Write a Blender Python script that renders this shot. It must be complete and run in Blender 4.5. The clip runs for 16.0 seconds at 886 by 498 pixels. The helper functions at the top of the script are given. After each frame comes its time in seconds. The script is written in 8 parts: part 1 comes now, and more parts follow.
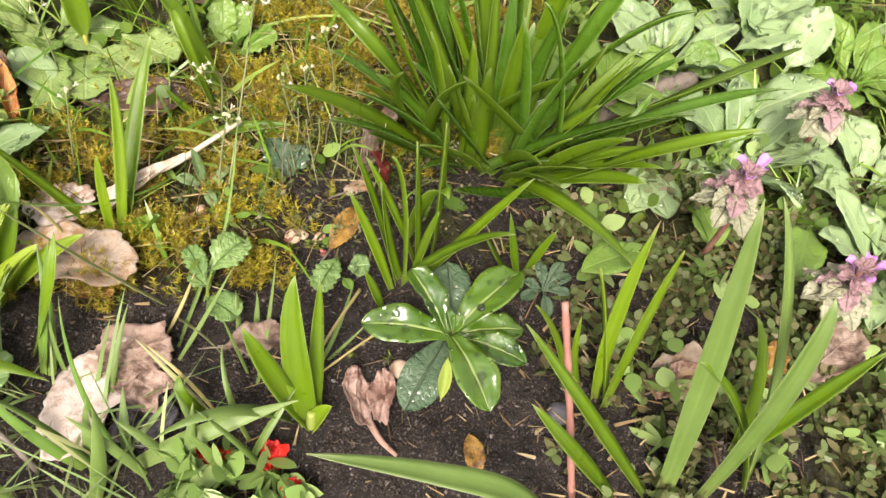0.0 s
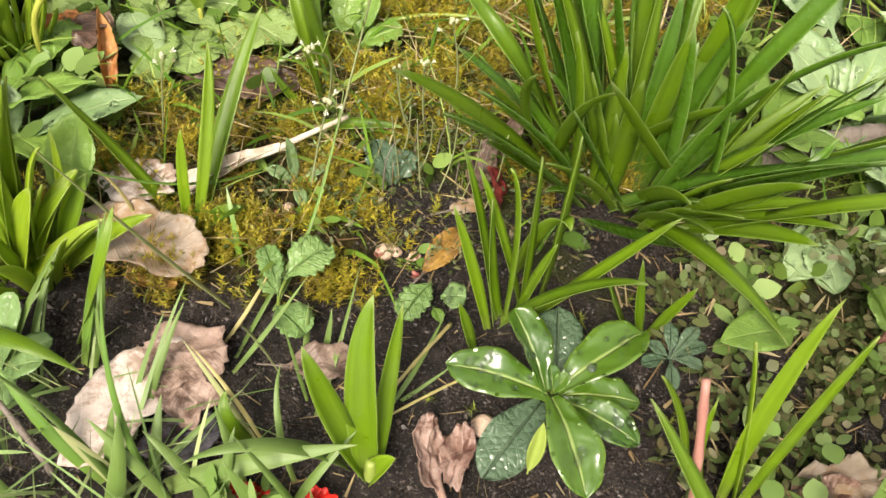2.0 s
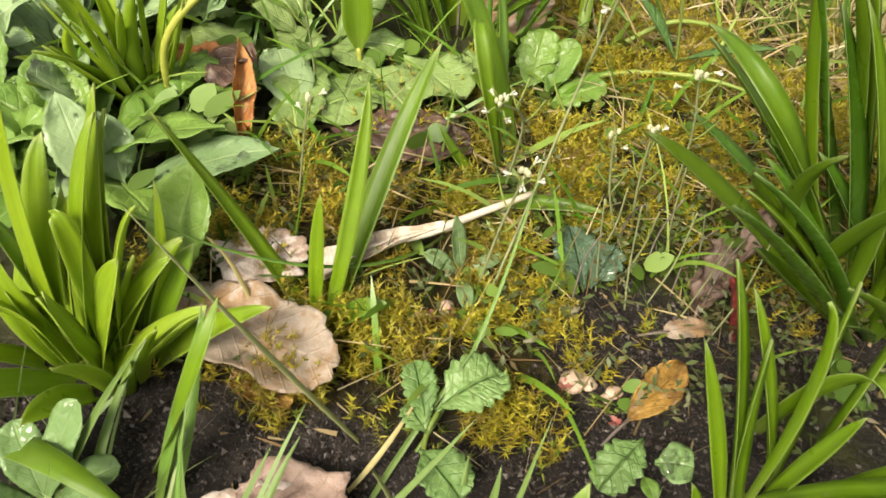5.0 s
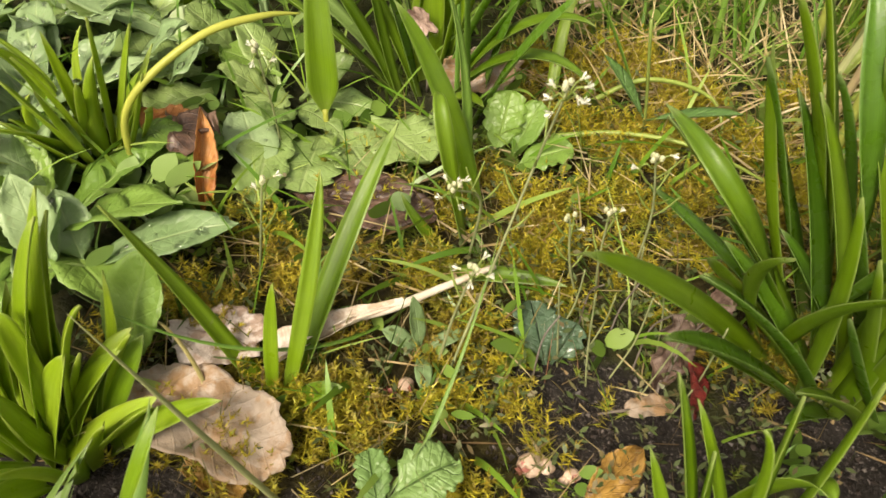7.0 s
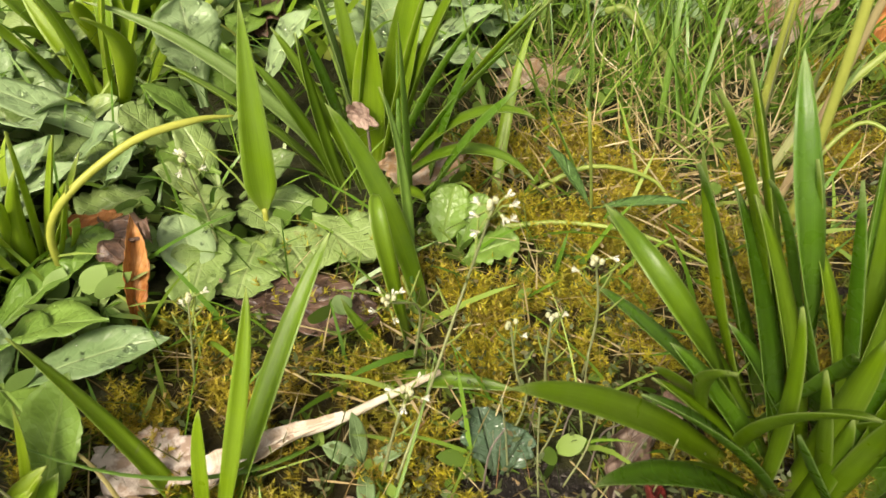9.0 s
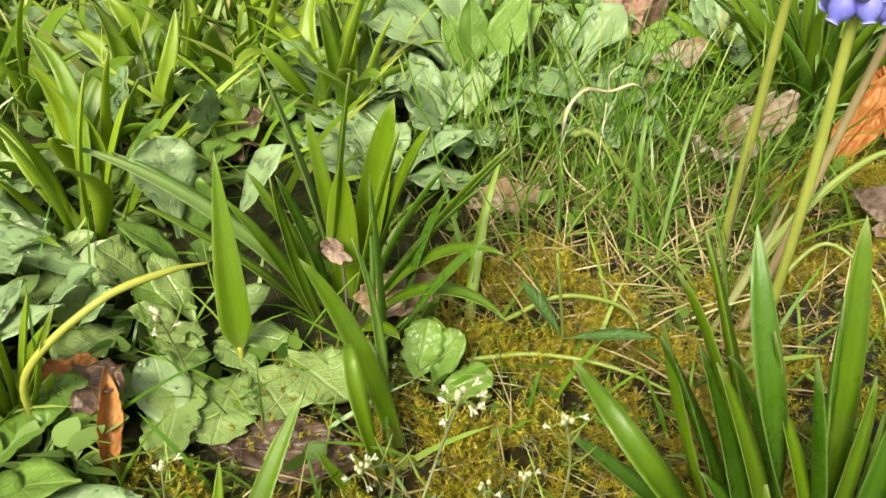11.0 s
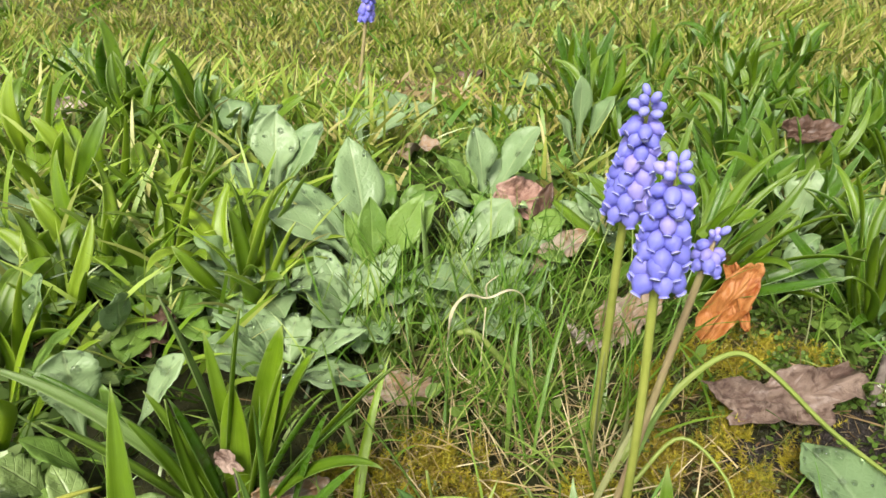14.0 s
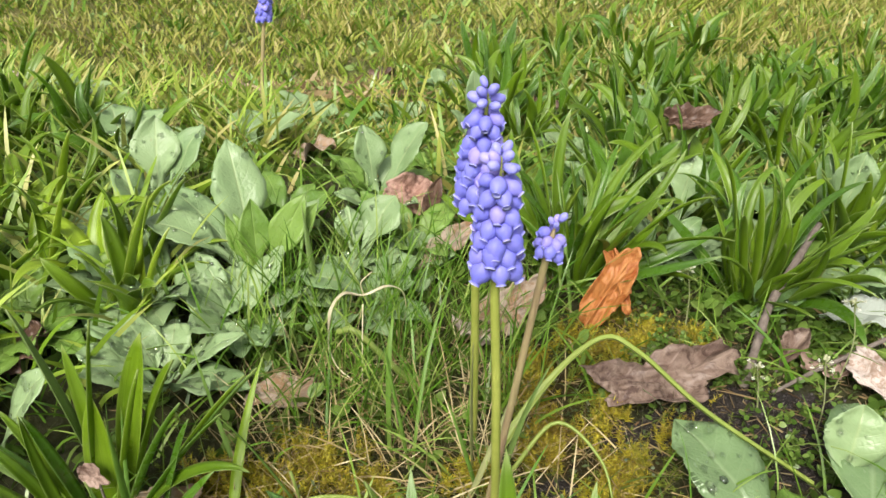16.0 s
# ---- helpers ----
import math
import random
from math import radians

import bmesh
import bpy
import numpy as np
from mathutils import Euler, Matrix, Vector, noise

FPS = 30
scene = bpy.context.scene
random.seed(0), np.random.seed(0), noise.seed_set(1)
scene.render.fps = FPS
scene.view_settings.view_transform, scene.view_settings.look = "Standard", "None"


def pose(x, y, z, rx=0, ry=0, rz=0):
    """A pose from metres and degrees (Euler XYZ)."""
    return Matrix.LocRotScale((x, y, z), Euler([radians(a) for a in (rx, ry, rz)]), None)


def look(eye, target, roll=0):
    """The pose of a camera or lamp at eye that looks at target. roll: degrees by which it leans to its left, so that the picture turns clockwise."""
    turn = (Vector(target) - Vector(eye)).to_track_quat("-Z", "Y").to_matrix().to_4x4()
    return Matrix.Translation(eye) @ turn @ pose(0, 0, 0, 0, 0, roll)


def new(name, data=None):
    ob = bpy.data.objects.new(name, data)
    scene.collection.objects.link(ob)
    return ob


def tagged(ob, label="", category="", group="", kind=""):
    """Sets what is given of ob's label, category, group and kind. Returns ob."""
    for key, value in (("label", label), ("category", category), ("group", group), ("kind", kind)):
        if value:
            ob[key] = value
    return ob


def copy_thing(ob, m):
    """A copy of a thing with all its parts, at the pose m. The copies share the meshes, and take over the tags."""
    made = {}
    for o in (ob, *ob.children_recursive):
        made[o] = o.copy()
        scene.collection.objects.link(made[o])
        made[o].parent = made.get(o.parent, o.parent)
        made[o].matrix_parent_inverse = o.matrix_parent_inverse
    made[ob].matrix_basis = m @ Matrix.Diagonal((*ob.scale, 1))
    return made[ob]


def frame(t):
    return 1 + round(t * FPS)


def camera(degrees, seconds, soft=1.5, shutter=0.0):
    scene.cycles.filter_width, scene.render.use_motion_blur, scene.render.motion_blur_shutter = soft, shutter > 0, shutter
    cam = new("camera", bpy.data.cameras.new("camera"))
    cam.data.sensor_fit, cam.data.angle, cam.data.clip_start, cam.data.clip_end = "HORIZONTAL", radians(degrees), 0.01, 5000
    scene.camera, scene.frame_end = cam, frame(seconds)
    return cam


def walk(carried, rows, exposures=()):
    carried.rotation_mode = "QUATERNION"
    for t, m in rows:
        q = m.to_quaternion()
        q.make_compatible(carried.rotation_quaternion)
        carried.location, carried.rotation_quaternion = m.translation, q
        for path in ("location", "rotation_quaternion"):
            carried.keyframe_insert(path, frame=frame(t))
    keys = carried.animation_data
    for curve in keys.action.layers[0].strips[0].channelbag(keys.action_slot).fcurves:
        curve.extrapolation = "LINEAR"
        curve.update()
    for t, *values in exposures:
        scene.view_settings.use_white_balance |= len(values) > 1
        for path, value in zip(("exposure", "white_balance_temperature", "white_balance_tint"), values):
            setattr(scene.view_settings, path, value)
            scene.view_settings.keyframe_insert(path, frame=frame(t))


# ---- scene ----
cam = camera(58.61, 16.0, soft=1.5)
cam.data.dof.use_dof, cam.data.dof.focus_distance, cam.data.dof.aperture_fstop = True, 0.33, 66.0
PATH = [
    (0, (0.17990, 0.06013, 0.25415), (0.25886, 0.32982, -0.15941), 15.54),
    (0.5, (0.17993, 0.07967, 0.24649), (0.25073, 0.35822, -0.16265), 17.34),
    (1, (0.18182, 0.08394, 0.24924), (0.24286, 0.37251, -0.15450), 16.47),
    (1.5, (0.18205, 0.08479, 0.23335), (0.21979, 0.37480, -0.17220), 14.92),
    (2, (0.18518, 0.08201, 0.21623), (0.19397, 0.37029, -0.19221), 11.61),
    (2.5, (0.18419, 0.08659, 0.19612), (0.16377, 0.36879, -0.21612), 7.05),
    (3, (0.17996, 0.09321, 0.17953), (0.13722, 0.38101, -0.22709), 4.51),
    (3.5, (0.17424, 0.09979, 0.16641), (0.11357, 0.39781, -0.23046), 4.06),
    (4, (0.17090, 0.11192, 0.16368), (0.10205, 0.41005, -0.23177), 4.34),
    (4.5, (0.16079, 0.12486, 0.16605), (0.08745, 0.42055, -0.23042), 4.59),
    (4.7, (0.16067, 0.12624, 0.16510), (0.08765, 0.43250, -0.22333), 4.87),
    (6.8, (0.16245, 0.14452, 0.17482), (0.08375, 0.44640, -0.21592), 4.27),
    (7, (0.16596, 0.14649, 0.17705), (0.09089, 0.45142, -0.21203), 4.35),
    (7.5, (0.16982, 0.15026, 0.18069), (0.09550, 0.46397, -0.20149), 3.53),
    (8, (0.16664, 0.15350, 0.18009), (0.09148, 0.47316, -0.19696), 3.17),
    (8.5, (0.16794, 0.15712, 0.18022), (0.09689, 0.48565, -0.18994), 3.76),
    (9, (0.17058, 0.16220, 0.18016), (0.10193, 0.49694, -0.18485), 3.89),
    (9.2, (0.17128, 0.16290, 0.18181), (0.10344, 0.50179, -0.17952), 3.99),
    (11.3, (0.16863, 0.17744, 0.19981), (0.10419, 0.54654, -0.13127), 4.07),
    (11.5, (0.16887, 0.17828, 0.19917), (0.10435, 0.55216, -0.12648), 4.30),
    (12, (0.16850, 0.18049, 0.20542), (0.10554, 0.56292, -0.11047), 4.54),
    (12.5, (0.16815, 0.17994, 0.21703), (0.10543, 0.57147, -0.08756), 4.74),
    (13, (0.16713, 0.17718, 0.23207), (0.10352, 0.57840, -0.05944), 4.95),
    (13.5, (0.17474, 0.17726, 0.24226), (0.11474, 0.58420, -0.04200), 5.18),
    (14, (0.18578, 0.18036, 0.24510), (0.14409, 0.59121, -0.03679), 6.20),
    (14.5, (0.19200, 0.18280, 0.24456), (0.16755, 0.59698, -0.03447), 6.90),
    (15, (0.20048, 0.18346, 0.24733), (0.18526, 0.59775, -0.03219), 6.82),
    (15.5, (0.20424, 0.18259, 0.24692), (0.19691, 0.59689, -0.03290), 6.99),
    (16, (0.21214, 0.18236, 0.24748), (0.20846, 0.59693, -0.03201), 6.53),
]
walk(cam, [(t, look(eye, target, roll)) for t, eye, target, roll in PATH], [(0, 1.11, 6900, 18), (0.5, 0.97, 7000, 18), (2, 1.03, 7000, 13), (4.5, 0.97, 7050, 10), (7, 0.80, 7550, 13), (9, 0.85, 7450, 12), (11.5, 0.87, 7250, 2), (13, 0.80, 6700, 8), (16, 0.70, 6500, 12)])

# ---- light: a bright overcast sky ----
SUN_UP, SUN_TURN = 52, 200
world = bpy.data.worlds.new("sky")
scene.world = world
world.use_nodes = True
wn = world.node_tree
sky = wn.nodes.new("ShaderNodeTexSky")
sky.sky_type, sky.sun_disc = "NISHITA", False
sky.sun_elevation, sky.sun_rotation = radians(SUN_UP), radians(SUN_TURN)
sky.dust_density, sky.air_density = 4.0, 1.0
grey = wn.nodes.new("ShaderNodeHueSaturation")
grey.inputs["Saturation"].default_value = 0.12
wn.links.new(sky.outputs[0], grey.inputs["Color"])
wn.links.new(grey.outputs[0], wn.nodes["Background"].inputs[0])
wn.nodes["Background"].inputs[1].default_value = 0.112
sun = new("sun", bpy.data.lights.new("sun", "SUN"))
sun.data.energy, sun.data.angle, sun.data.color = 2.75, radians(22), (1.0, 0.94, 0.83)
a, e = radians(SUN_TURN), radians(SUN_UP)
sun.matrix_world = look((math.sin(a) * math.cos(e) * 5, math.cos(a) * math.cos(e) * 5, math.sin(e) * 5), (0, 0, 0))

R = random.Random(7)


# ---- materials ----
class Nodes:
    """A small helper to write node materials line by line."""

    def __init__(self, name):
        self.mat = bpy.data.materials.new(name)
        self.mat.use_nodes = True
        self.t = self.mat.node_tree
        self.bsdf = self.t.nodes["Principled BSDF"]
        self.out = self.t.nodes["Material Output"]

    def add(self, kind, **kw):
        n = self.t.nodes.new(kind)
        for k, v in kw.items():
            if k in n.inputs:
                self.put(n.inputs[k], v)
        return n

    def put(self, socket, v):
        if isinstance(v, bpy.types.NodeSocket):
            self.t.links.new(v, socket)
        elif isinstance(v, tuple) and len(v) == 3 and socket.type == "RGBA":
            socket.default_value = (*v, 1)
        else:
            socket.default_value = v

    def math(self, op, a, b=0.0, clamp=False):
        n = self.t.nodes.new("ShaderNodeMath")
        n.operation, n.use_clamp = op, clamp
        self.put(n.inputs[0], a)
        self.put(n.inputs[1], b)
        return n.outputs[0]

    def noise(self, scale, detail=4.0, rough=0.6, coord=None, dist=0.0):
        n = self.add("ShaderNodeTexNoise", Scale=scale, Detail=detail, Roughness=rough, Distortion=dist)
        self.t.links.new(coord or self.pos(), n.inputs["Vector"])
        return n.outputs["Fac"]

    def pos(self):
        return self.t.nodes.new("ShaderNodeNewGeometry").outputs["Position"]

    def uv(self):
        s = self.t.nodes.new("ShaderNodeSeparateXYZ")
        self.t.links.new(self.t.nodes.new("ShaderNodeUVMap").outputs[0], s.inputs[0])
        return s.outputs[0], s.outputs[1]

    def random(self):
        return self.t.nodes.new("ShaderNodeObjectInfo").outputs["Random"]

    def island(self):
        return self.t.nodes.new("ShaderNodeNewGeometry").outputs["Random Per Island"]

    def ramp(self, fac, *stops):
        n = self.t.nodes.new("ShaderNodeValToRGB")
        el = n.color_ramp.elements
        while len(el) < len(stops):
            el.new(0.5)
        for e_, (p, c) in zip(el, stops):
            e_.position, e_.color = p, (*c, 1) if len(c) == 3 else c
        self.put(n.inputs[0], fac)
        return n.outputs[0]

    def level(self, fac, a, b, lo=0.0, hi=1.0):
        n = self.t.nodes.new("ShaderNodeMapRange")
        for k, v in zip((0, 1, 2, 3, 4), (fac, a, b, lo, hi)):
            self.put(n.inputs[k], v)
        return n.outputs[0]

    def mix(self, fac, a, b, how="MIX"):
        n = self.t.nodes.new("ShaderNodeMix")
        n.data_type, n.blend_type = "RGBA", how
        self.put(n.inputs[0], fac)
        self.put(n.inputs[6], a)
        self.put(n.inputs[7], b)
        return n.outputs[2]

    def bump(self, height, strength=0.5, dist=0.001):
        n = self.add("ShaderNodeBump", Height=height, Strength=strength, Distance=dist)
        self.put(self.bsdf.inputs["Normal"], n.outputs[0])

    def done(self, color, rough=0.5, spec=0.5, thin=0.0, thin_color=None):
        """thin: how much light comes through from the other side, as through a leaf."""
        self.put(self.bsdf.inputs["Base Color"], color)
        self.put(self.bsdf.inputs["Roughness"], rough)
        self.put(self.bsdf.inputs["Specular IOR Level"], spec)
        if thin:
            tr = self.add("ShaderNodeBsdfTranslucent", Color=thin_color or color)
            mx = self.add("ShaderNodeMixShader", Fac=thin)
            self.t.links.new(self.bsdf.outputs[0], mx.inputs[1])
            self.t.links.new(tr.outputs[0], mx.inputs[2])
            self.t.links.new(mx.outputs[0], self.out.inputs[0])
        return self.mat


def strap_material(name, dark, light, tip, gloss=0.36):
    """Fleshy strap leaf: fine lengthwise lines, pale keel, lighter tip, scattered scars."""
    n = Nodes(name)
    u, v = n.uv()
    lines = n.add("ShaderNodeTexWave", Scale=6.0, Distortion=1.5, Detail=2.0)
    cmb = n.add("ShaderNodeCombineXYZ", X=u, Y=n.math("MULTIPLY", v, 0.15))
    n.t.links.new(cmb.outputs[0], lines.inputs["Vector"])
    c = n.mix(n.random(), dark, light)
    c = n.mix(n.level(n.noise(90, 3), 0.35, 0.7, 0, 0.5), c, light)
    c = n.mix(n.level(lines.outputs["Fac"], 0.2, 0.9, 0, 0.09), c, tuple(x * 0.55 for x in dark))
    keel = n.level(n.math("ABSOLUTE", n.math("SUBTRACT", u, 0.5)), 0.0, 0.09, 0.35, 0.0)
    c = n.mix(keel, c, light)
    c = n.mix(n.level(v, 0.9, 1.0, 0, 0.75), c, tip)
    c = n.mix(n.level(v, 0.0, 0.18, 0.45, 0.0), c, (0.30, 0.36, 0.10))
    c = n.mix(n.level(n.noise(260, 2), 0.70, 0.76, 0, 0.5), c, (0.25, 0.27, 0.12))
    grain = n.add("ShaderNodeTexNoise", Scale=26.0, Detail=3.0)
    n.t.links.new(n.add("ShaderNodeCombineXYZ", X=u, Y=n.math("MULTIPLY", v, 0.12), Z=n.random()).outputs[0], grain.inputs["Vector"])
    c = n.mix(n.level(grain.outputs["Fac"], 0.42, 0.62, 0, 0.28), c, tuple(x * 0.7 for x in dark))
    # soft greyish patches: pale sky sheen mixed into the leaf colour
    c = n.mix(n.level(n.noise(38, 4, dist=0.8), 0.46, 0.70, 0, 0.14), c, tuple(0.6 * x + 0.10 for x in light))
    rim = n.level(n.math("ABSOLUTE", n.math("SUBTRACT", u, 0.5)), 0.45, 0.5, 0.0, 0.42)
    c = n.mix(rim, c, tip)
    n.bump(n.math("ADD", n.math("MULTIPLY", lines.outputs["Fac"], 0.35), n.noise(220, 3)), 0.22, 0.0004)
    return n.done(c, n.level(n.noise(150, 2), 0.3, 0.7, gloss - 0.06, gloss + 0.12), 0.62, 0.34, n.mix(0.5, c, (0.30, 0.43, 0.02)))


def broad_material(name, dark, light, vein, gloss=0.4, veins=9.0, relief=0.6, thin=0.22, mesh=0.14, ribs=0.16):
    """Broad leaf with a midrib, side veins that bow towards the tip and a puckered blade."""
    n = Nodes(name)
    u, v = n.uv()
    off = n.math("ABSOLUTE", n.math("SUBTRACT", u, 0.5))
    along = n.math("SUBTRACT", v, n.math("MULTIPLY", off, 0.42))
    along = n.math("ADD", along, n.math("MULTIPLY", n.noise(120, 2), 0.02))
    saw = n.math("ABSOLUTE", n.math("SUBTRACT", n.math("FRACT", n.math("MULTIPLY", along, veins)), 0.5))
    side = n.level(saw, 0.0, 0.10, 1.0, 0.0)
    mid = n.level(off, 0.0, 0.045, 1.0, 0.0)
    net = n.add("ShaderNodeTexVoronoi", Scale=420.0)
    net.feature = "DISTANCE_TO_EDGE"
    n.t.links.new(n.pos(), net.inputs["Vector"])
    c = n.mix(n.random(), dark, light)
    c = n.mix(n.level(n.noise(70, 4), 0.35, 0.68, 0, 0.6), c, light)
    c = n.mix(n.level(net.outputs["Distance"], 0.0, 0.12, mesh, 0.0), c, vein)
    c = n.mix(n.math("MULTIPLY", side, ribs), c, vein)
    c = n.mix(n.math("MULTIPLY", mid, 0.45), c, vein)
    c = n.mix(n.level(n.noise(190, 2), 0.70, 0.76, 0, 0.35), c, (0.28, 0.22, 0.09))
    h = n.math("SUBTRACT", n.math("ADD", n.math("MULTIPLY", n.noise(160, 3), 0.5), n.math("MULTIPLY", net.outputs["Distance"], 0.8)), n.math("ADD", n.math("MULTIPLY", side, ribs * 2), mid))
    n.bump(h, relief, 0.0012)
    return n.done(c, n.level(n.noise(120, 2), 0.3, 0.7, gloss - 0.08, gloss + 0.1), 0.45, thin, n.mix(0.5, c, (0.28, 0.40, 0.04)))


def dead_material(name, dark, light, spot, gloss=0.6, veins=8.0, ribs_=0.4):
    n = Nodes(name)
    u, v = n.uv()
    off = n.math("ABSOLUTE", n.math("SUBTRACT", u, 0.5))
    along = n.math("SUBTRACT", v, n.math("MULTIPLY", off, 0.6))
    saw = n.math("ABSOLUTE", n.math("SUBTRACT", n.math("FRACT", n.math("MULTIPLY", along, veins)), 0.5))
    ribs = n.math("MAXIMUM", n.level(saw, 0.0, 0.09, 0.7, 0.0), n.level(off, 0.0, 0.03, 1.0, 0.0))
    c = n.mix(n.level(n.noise(60, 5, 0.7), 0.3, 0.7), dark, light)
    c = n.mix(n.level(n.noise(55, 7, 0.8, dist=1.2), 0.50, 0.60, 0, 0.75), c, spot)
    c = n.mix(n.level(n.math("MULTIPLY", n.noise(330, 3), n.noise(45, 2)), 0.26, 0.36, 0, 0.85), c, spot)
    c = n.mix(n.math("MULTIPLY", ribs, ribs_), c, tuple(min(1, x * 1.3) for x in light))
    n.bump(n.math("ADD", n.noise(300, 4), n.math("MULTIPLY", ribs, min(0.7, ribs_ * 2))), 0.6, 0.0012)
    return n.done(c, gloss, 0.35, 0.18)


def plain_material(name, dark, light, scale=150.0, gloss=0.5, thin=0.0, relief=0.3, island=False, spec=0.4):
    n = Nodes(name)
    c = n.mix(n.level(n.noise(scale, 4), 0.3, 0.7), dark, light)
    r = n.island() if island else n.random()
    c = n.mix(n.level(r, 0, 1, 0, 0.6), c, light)
    n.bump(n.noise(scale * 4, 3), relief, 0.0006)
    return n.done(c, gloss, spec, thin)


def stuff_material(name, *cols, gloss=0.5, thin=0.2, spec=0.35, patch=None):
    """For heaps of small blades: each blade takes its own colour."""
    n = Nodes(name)
    k = len(cols)
    c = n.ramp(n.island(), *[(i / (k - 1), c) for i, c in enumerate(cols)])
    c = n.mix(n.level(n.noise(14, 3), 0.3, 0.7, 0, 0.35), c, cols[0])
    if patch:
        c = n.mix(n.level(n.noise(8, 4), 0.48, 0.62, 0, 0.6), c, patch)
    return n.done(c, gloss, spec, thin)


STRAP = strap_material("strap_leaf_green", (0.092, 0.190, 0.006), (0.186, 0.322, 0.012), (0.44, 0.54, 0.20), 0.33)
STRAP_LIGHT = strap_material("strap_leaf_light", (0.145, 0.270, 0.008), (0.260, 0.410, 0.020), (0.46, 0.54, 0.16), 0.33)
STRAP_LIME = strap_material("strap_leaf_lime", (0.190, 0.320, 0.010), (0.330, 0.480, 0.026), (0.50, 0.57, 0.18), 0.33)
# STRAP made darker and cooler: the clumps' deep shade is put into the colour
STRAP_SHADED = strap_material("strap_leaf_shaded", (0.054, 0.148, 0.009), (0.118, 0.260, 0.018), (0.38, 0.50, 0.20), 0.26)
STRAP_PALE = strap_material("strap_leaf_pale", (0.140, 0.240, 0.050), (0.220, 0.340, 0.085), (0.45, 0.52, 0.26))
# blue-green leaf, its colour paled to carry the sheen of the sky
TEASEL = broad_material("weed_leaf_blue_green_sheen", (0.165, 0.275, 0.108), (0.295, 0.415, 0.198), (0.42, 0.52, 0.25), 0.36, 9, 0.30, ribs=0.09, mesh=0.06)
TOOTHED = broad_material("toothed_weed_leaf", (0.145, 0.245, 0.060), (0.285, 0.390, 0.130), (0.40, 0.49, 0.22), 0.33, 7, 0.45, ribs=0.14, mesh=0.08)
WETPALE = broad_material("wet_pale_leaf", (0.100, 0.185, 0.075), (0.195, 0.295, 0.130), (0.32, 0.42, 0.22), 0.20, 9, 0.35, ribs=0.10, mesh=0.06)
SILVER = broad_material("silver_leaf_back", (0.36, 0.42, 0.35), (0.48, 0.53, 0.46), (0.54, 0.58, 0.50), 0.45, 7, 0.5, ribs=0.12, mesh=0.06)
WETLEAF = broad_material("wet_leaf_deep_green", (0.085, 0.170, 0.050), (0.175, 0.285, 0.100), (0.30, 0.42, 0.18), 0.24, 9, 0.40, ribs=0.09, mesh=0.08)
WEED = broad_material("weed_leaf_green", (0.100, 0.205, 0.028), (0.200, 0.330, 0.062), (0.30, 0.42, 0.12), 0.36, 8, 0.40, ribs=0.10, mesh=0.08)
def rosette_material():
    """Wet fleshy leaf: broad pale midrib, puckered glossy skin that breaks up the sky's reflection."""
    n = Nodes("rosette_leaf_dark")
    u, v = n.uv()
    off = n.math("ABSOLUTE", n.math("SUBTRACT", u, 0.5))
    mid = n.level(n.math("MULTIPLY", off, n.math("ADD", v, 0.45)), 0.008, 0.05, 1.0, 0.0)
    c = n.mix(n.random(), (0.030, 0.090, 0.010), (0.070, 0.150, 0.012))
    c = n.mix(n.level(n.noise(60, 4), 0.35, 0.7, 0, 0.6), c, (0.088, 0.178, 0.014))
    c = n.mix(n.level(off, 0.42, 0.5, 0, 0.45), c, (0.20, 0.32, 0.05))
    c = n.mix(n.math("MULTIPLY", mid, 0.85), c, (0.34, 0.44, 0.13))
    h = n.math("SUBTRACT", n.math("ADD", n.noise(70, 2, dist=0.6), n.math("MULTIPLY", n.noise(240, 2), 0.10)), n.math("MULTIPLY", mid, 0.35))
    n.bump(h, 0.75, 0.0026)
    n.bsdf.inputs["Coat Weight"].default_value = 1.0
    n.bsdf.inputs["Coat IOR"].default_value = 1.62
    n.bsdf.inputs["Coat Roughness"].default_value = 0.16
    return n.done(c, 0.25, 0.6, 0.16, n.mix(0.5, c, (0.28, 0.40, 0.04)))


GLOSSY = rosette_material()
CRINKLE = broad_material("crinkled_leaf", (0.120, 0.225, 0.060), (0.200, 0.320, 0.100), (0.10, 0.20, 0.05), 0.42, 6, 0.8, ribs=0.10, mesh=0.08)
DULLWET = broad_material("dull_wet_leaf", (0.060, 0.115, 0.062), (0.115, 0.175, 0.105), (0.20, 0.28, 0.17), 0.16, 7, 0.9, ribs=0.05, mesh=0.08)
FOLDLEAF = broad_material("grass_leaf_blue", (0.060, 0.140, 0.030), (0.110, 0.215, 0.055), (0.17, 0.28, 0.09), 0.35, 3, 0.6)
GRASS_LONG = strap_material("grass_blade", (0.110, 0.250, 0.025), (0.200, 0.350, 0.060), (0.40, 0.45, 0.16))
GRASS_DRY = plain_material("dry_grass_blade", (0.34, 0.28, 0.09), (0.52, 0.46, 0.20), 90, 0.5, 0.3)
STEM_G = plain_material("green_stem", (0.13, 0.20, 0.035), (0.24, 0.30, 0.07), 120, 0.4, 0.15)
STEM_C = plain_material("olive_stem", (0.20, 0.23, 0.10), (0.32, 0.35, 0.17), 120, 0.5, 0.1)
STEM_H = plain_material("pale_flower_stem", (0.28, 0.34, 0.055), (0.44, 0.48, 0.11), 80, 0.4, 0.15)
STEM_P = plain_material("purplish_stem", (0.34, 0.23, 0.15), (0.42, 0.36, 0.17), 60, 0.45, 0.1)
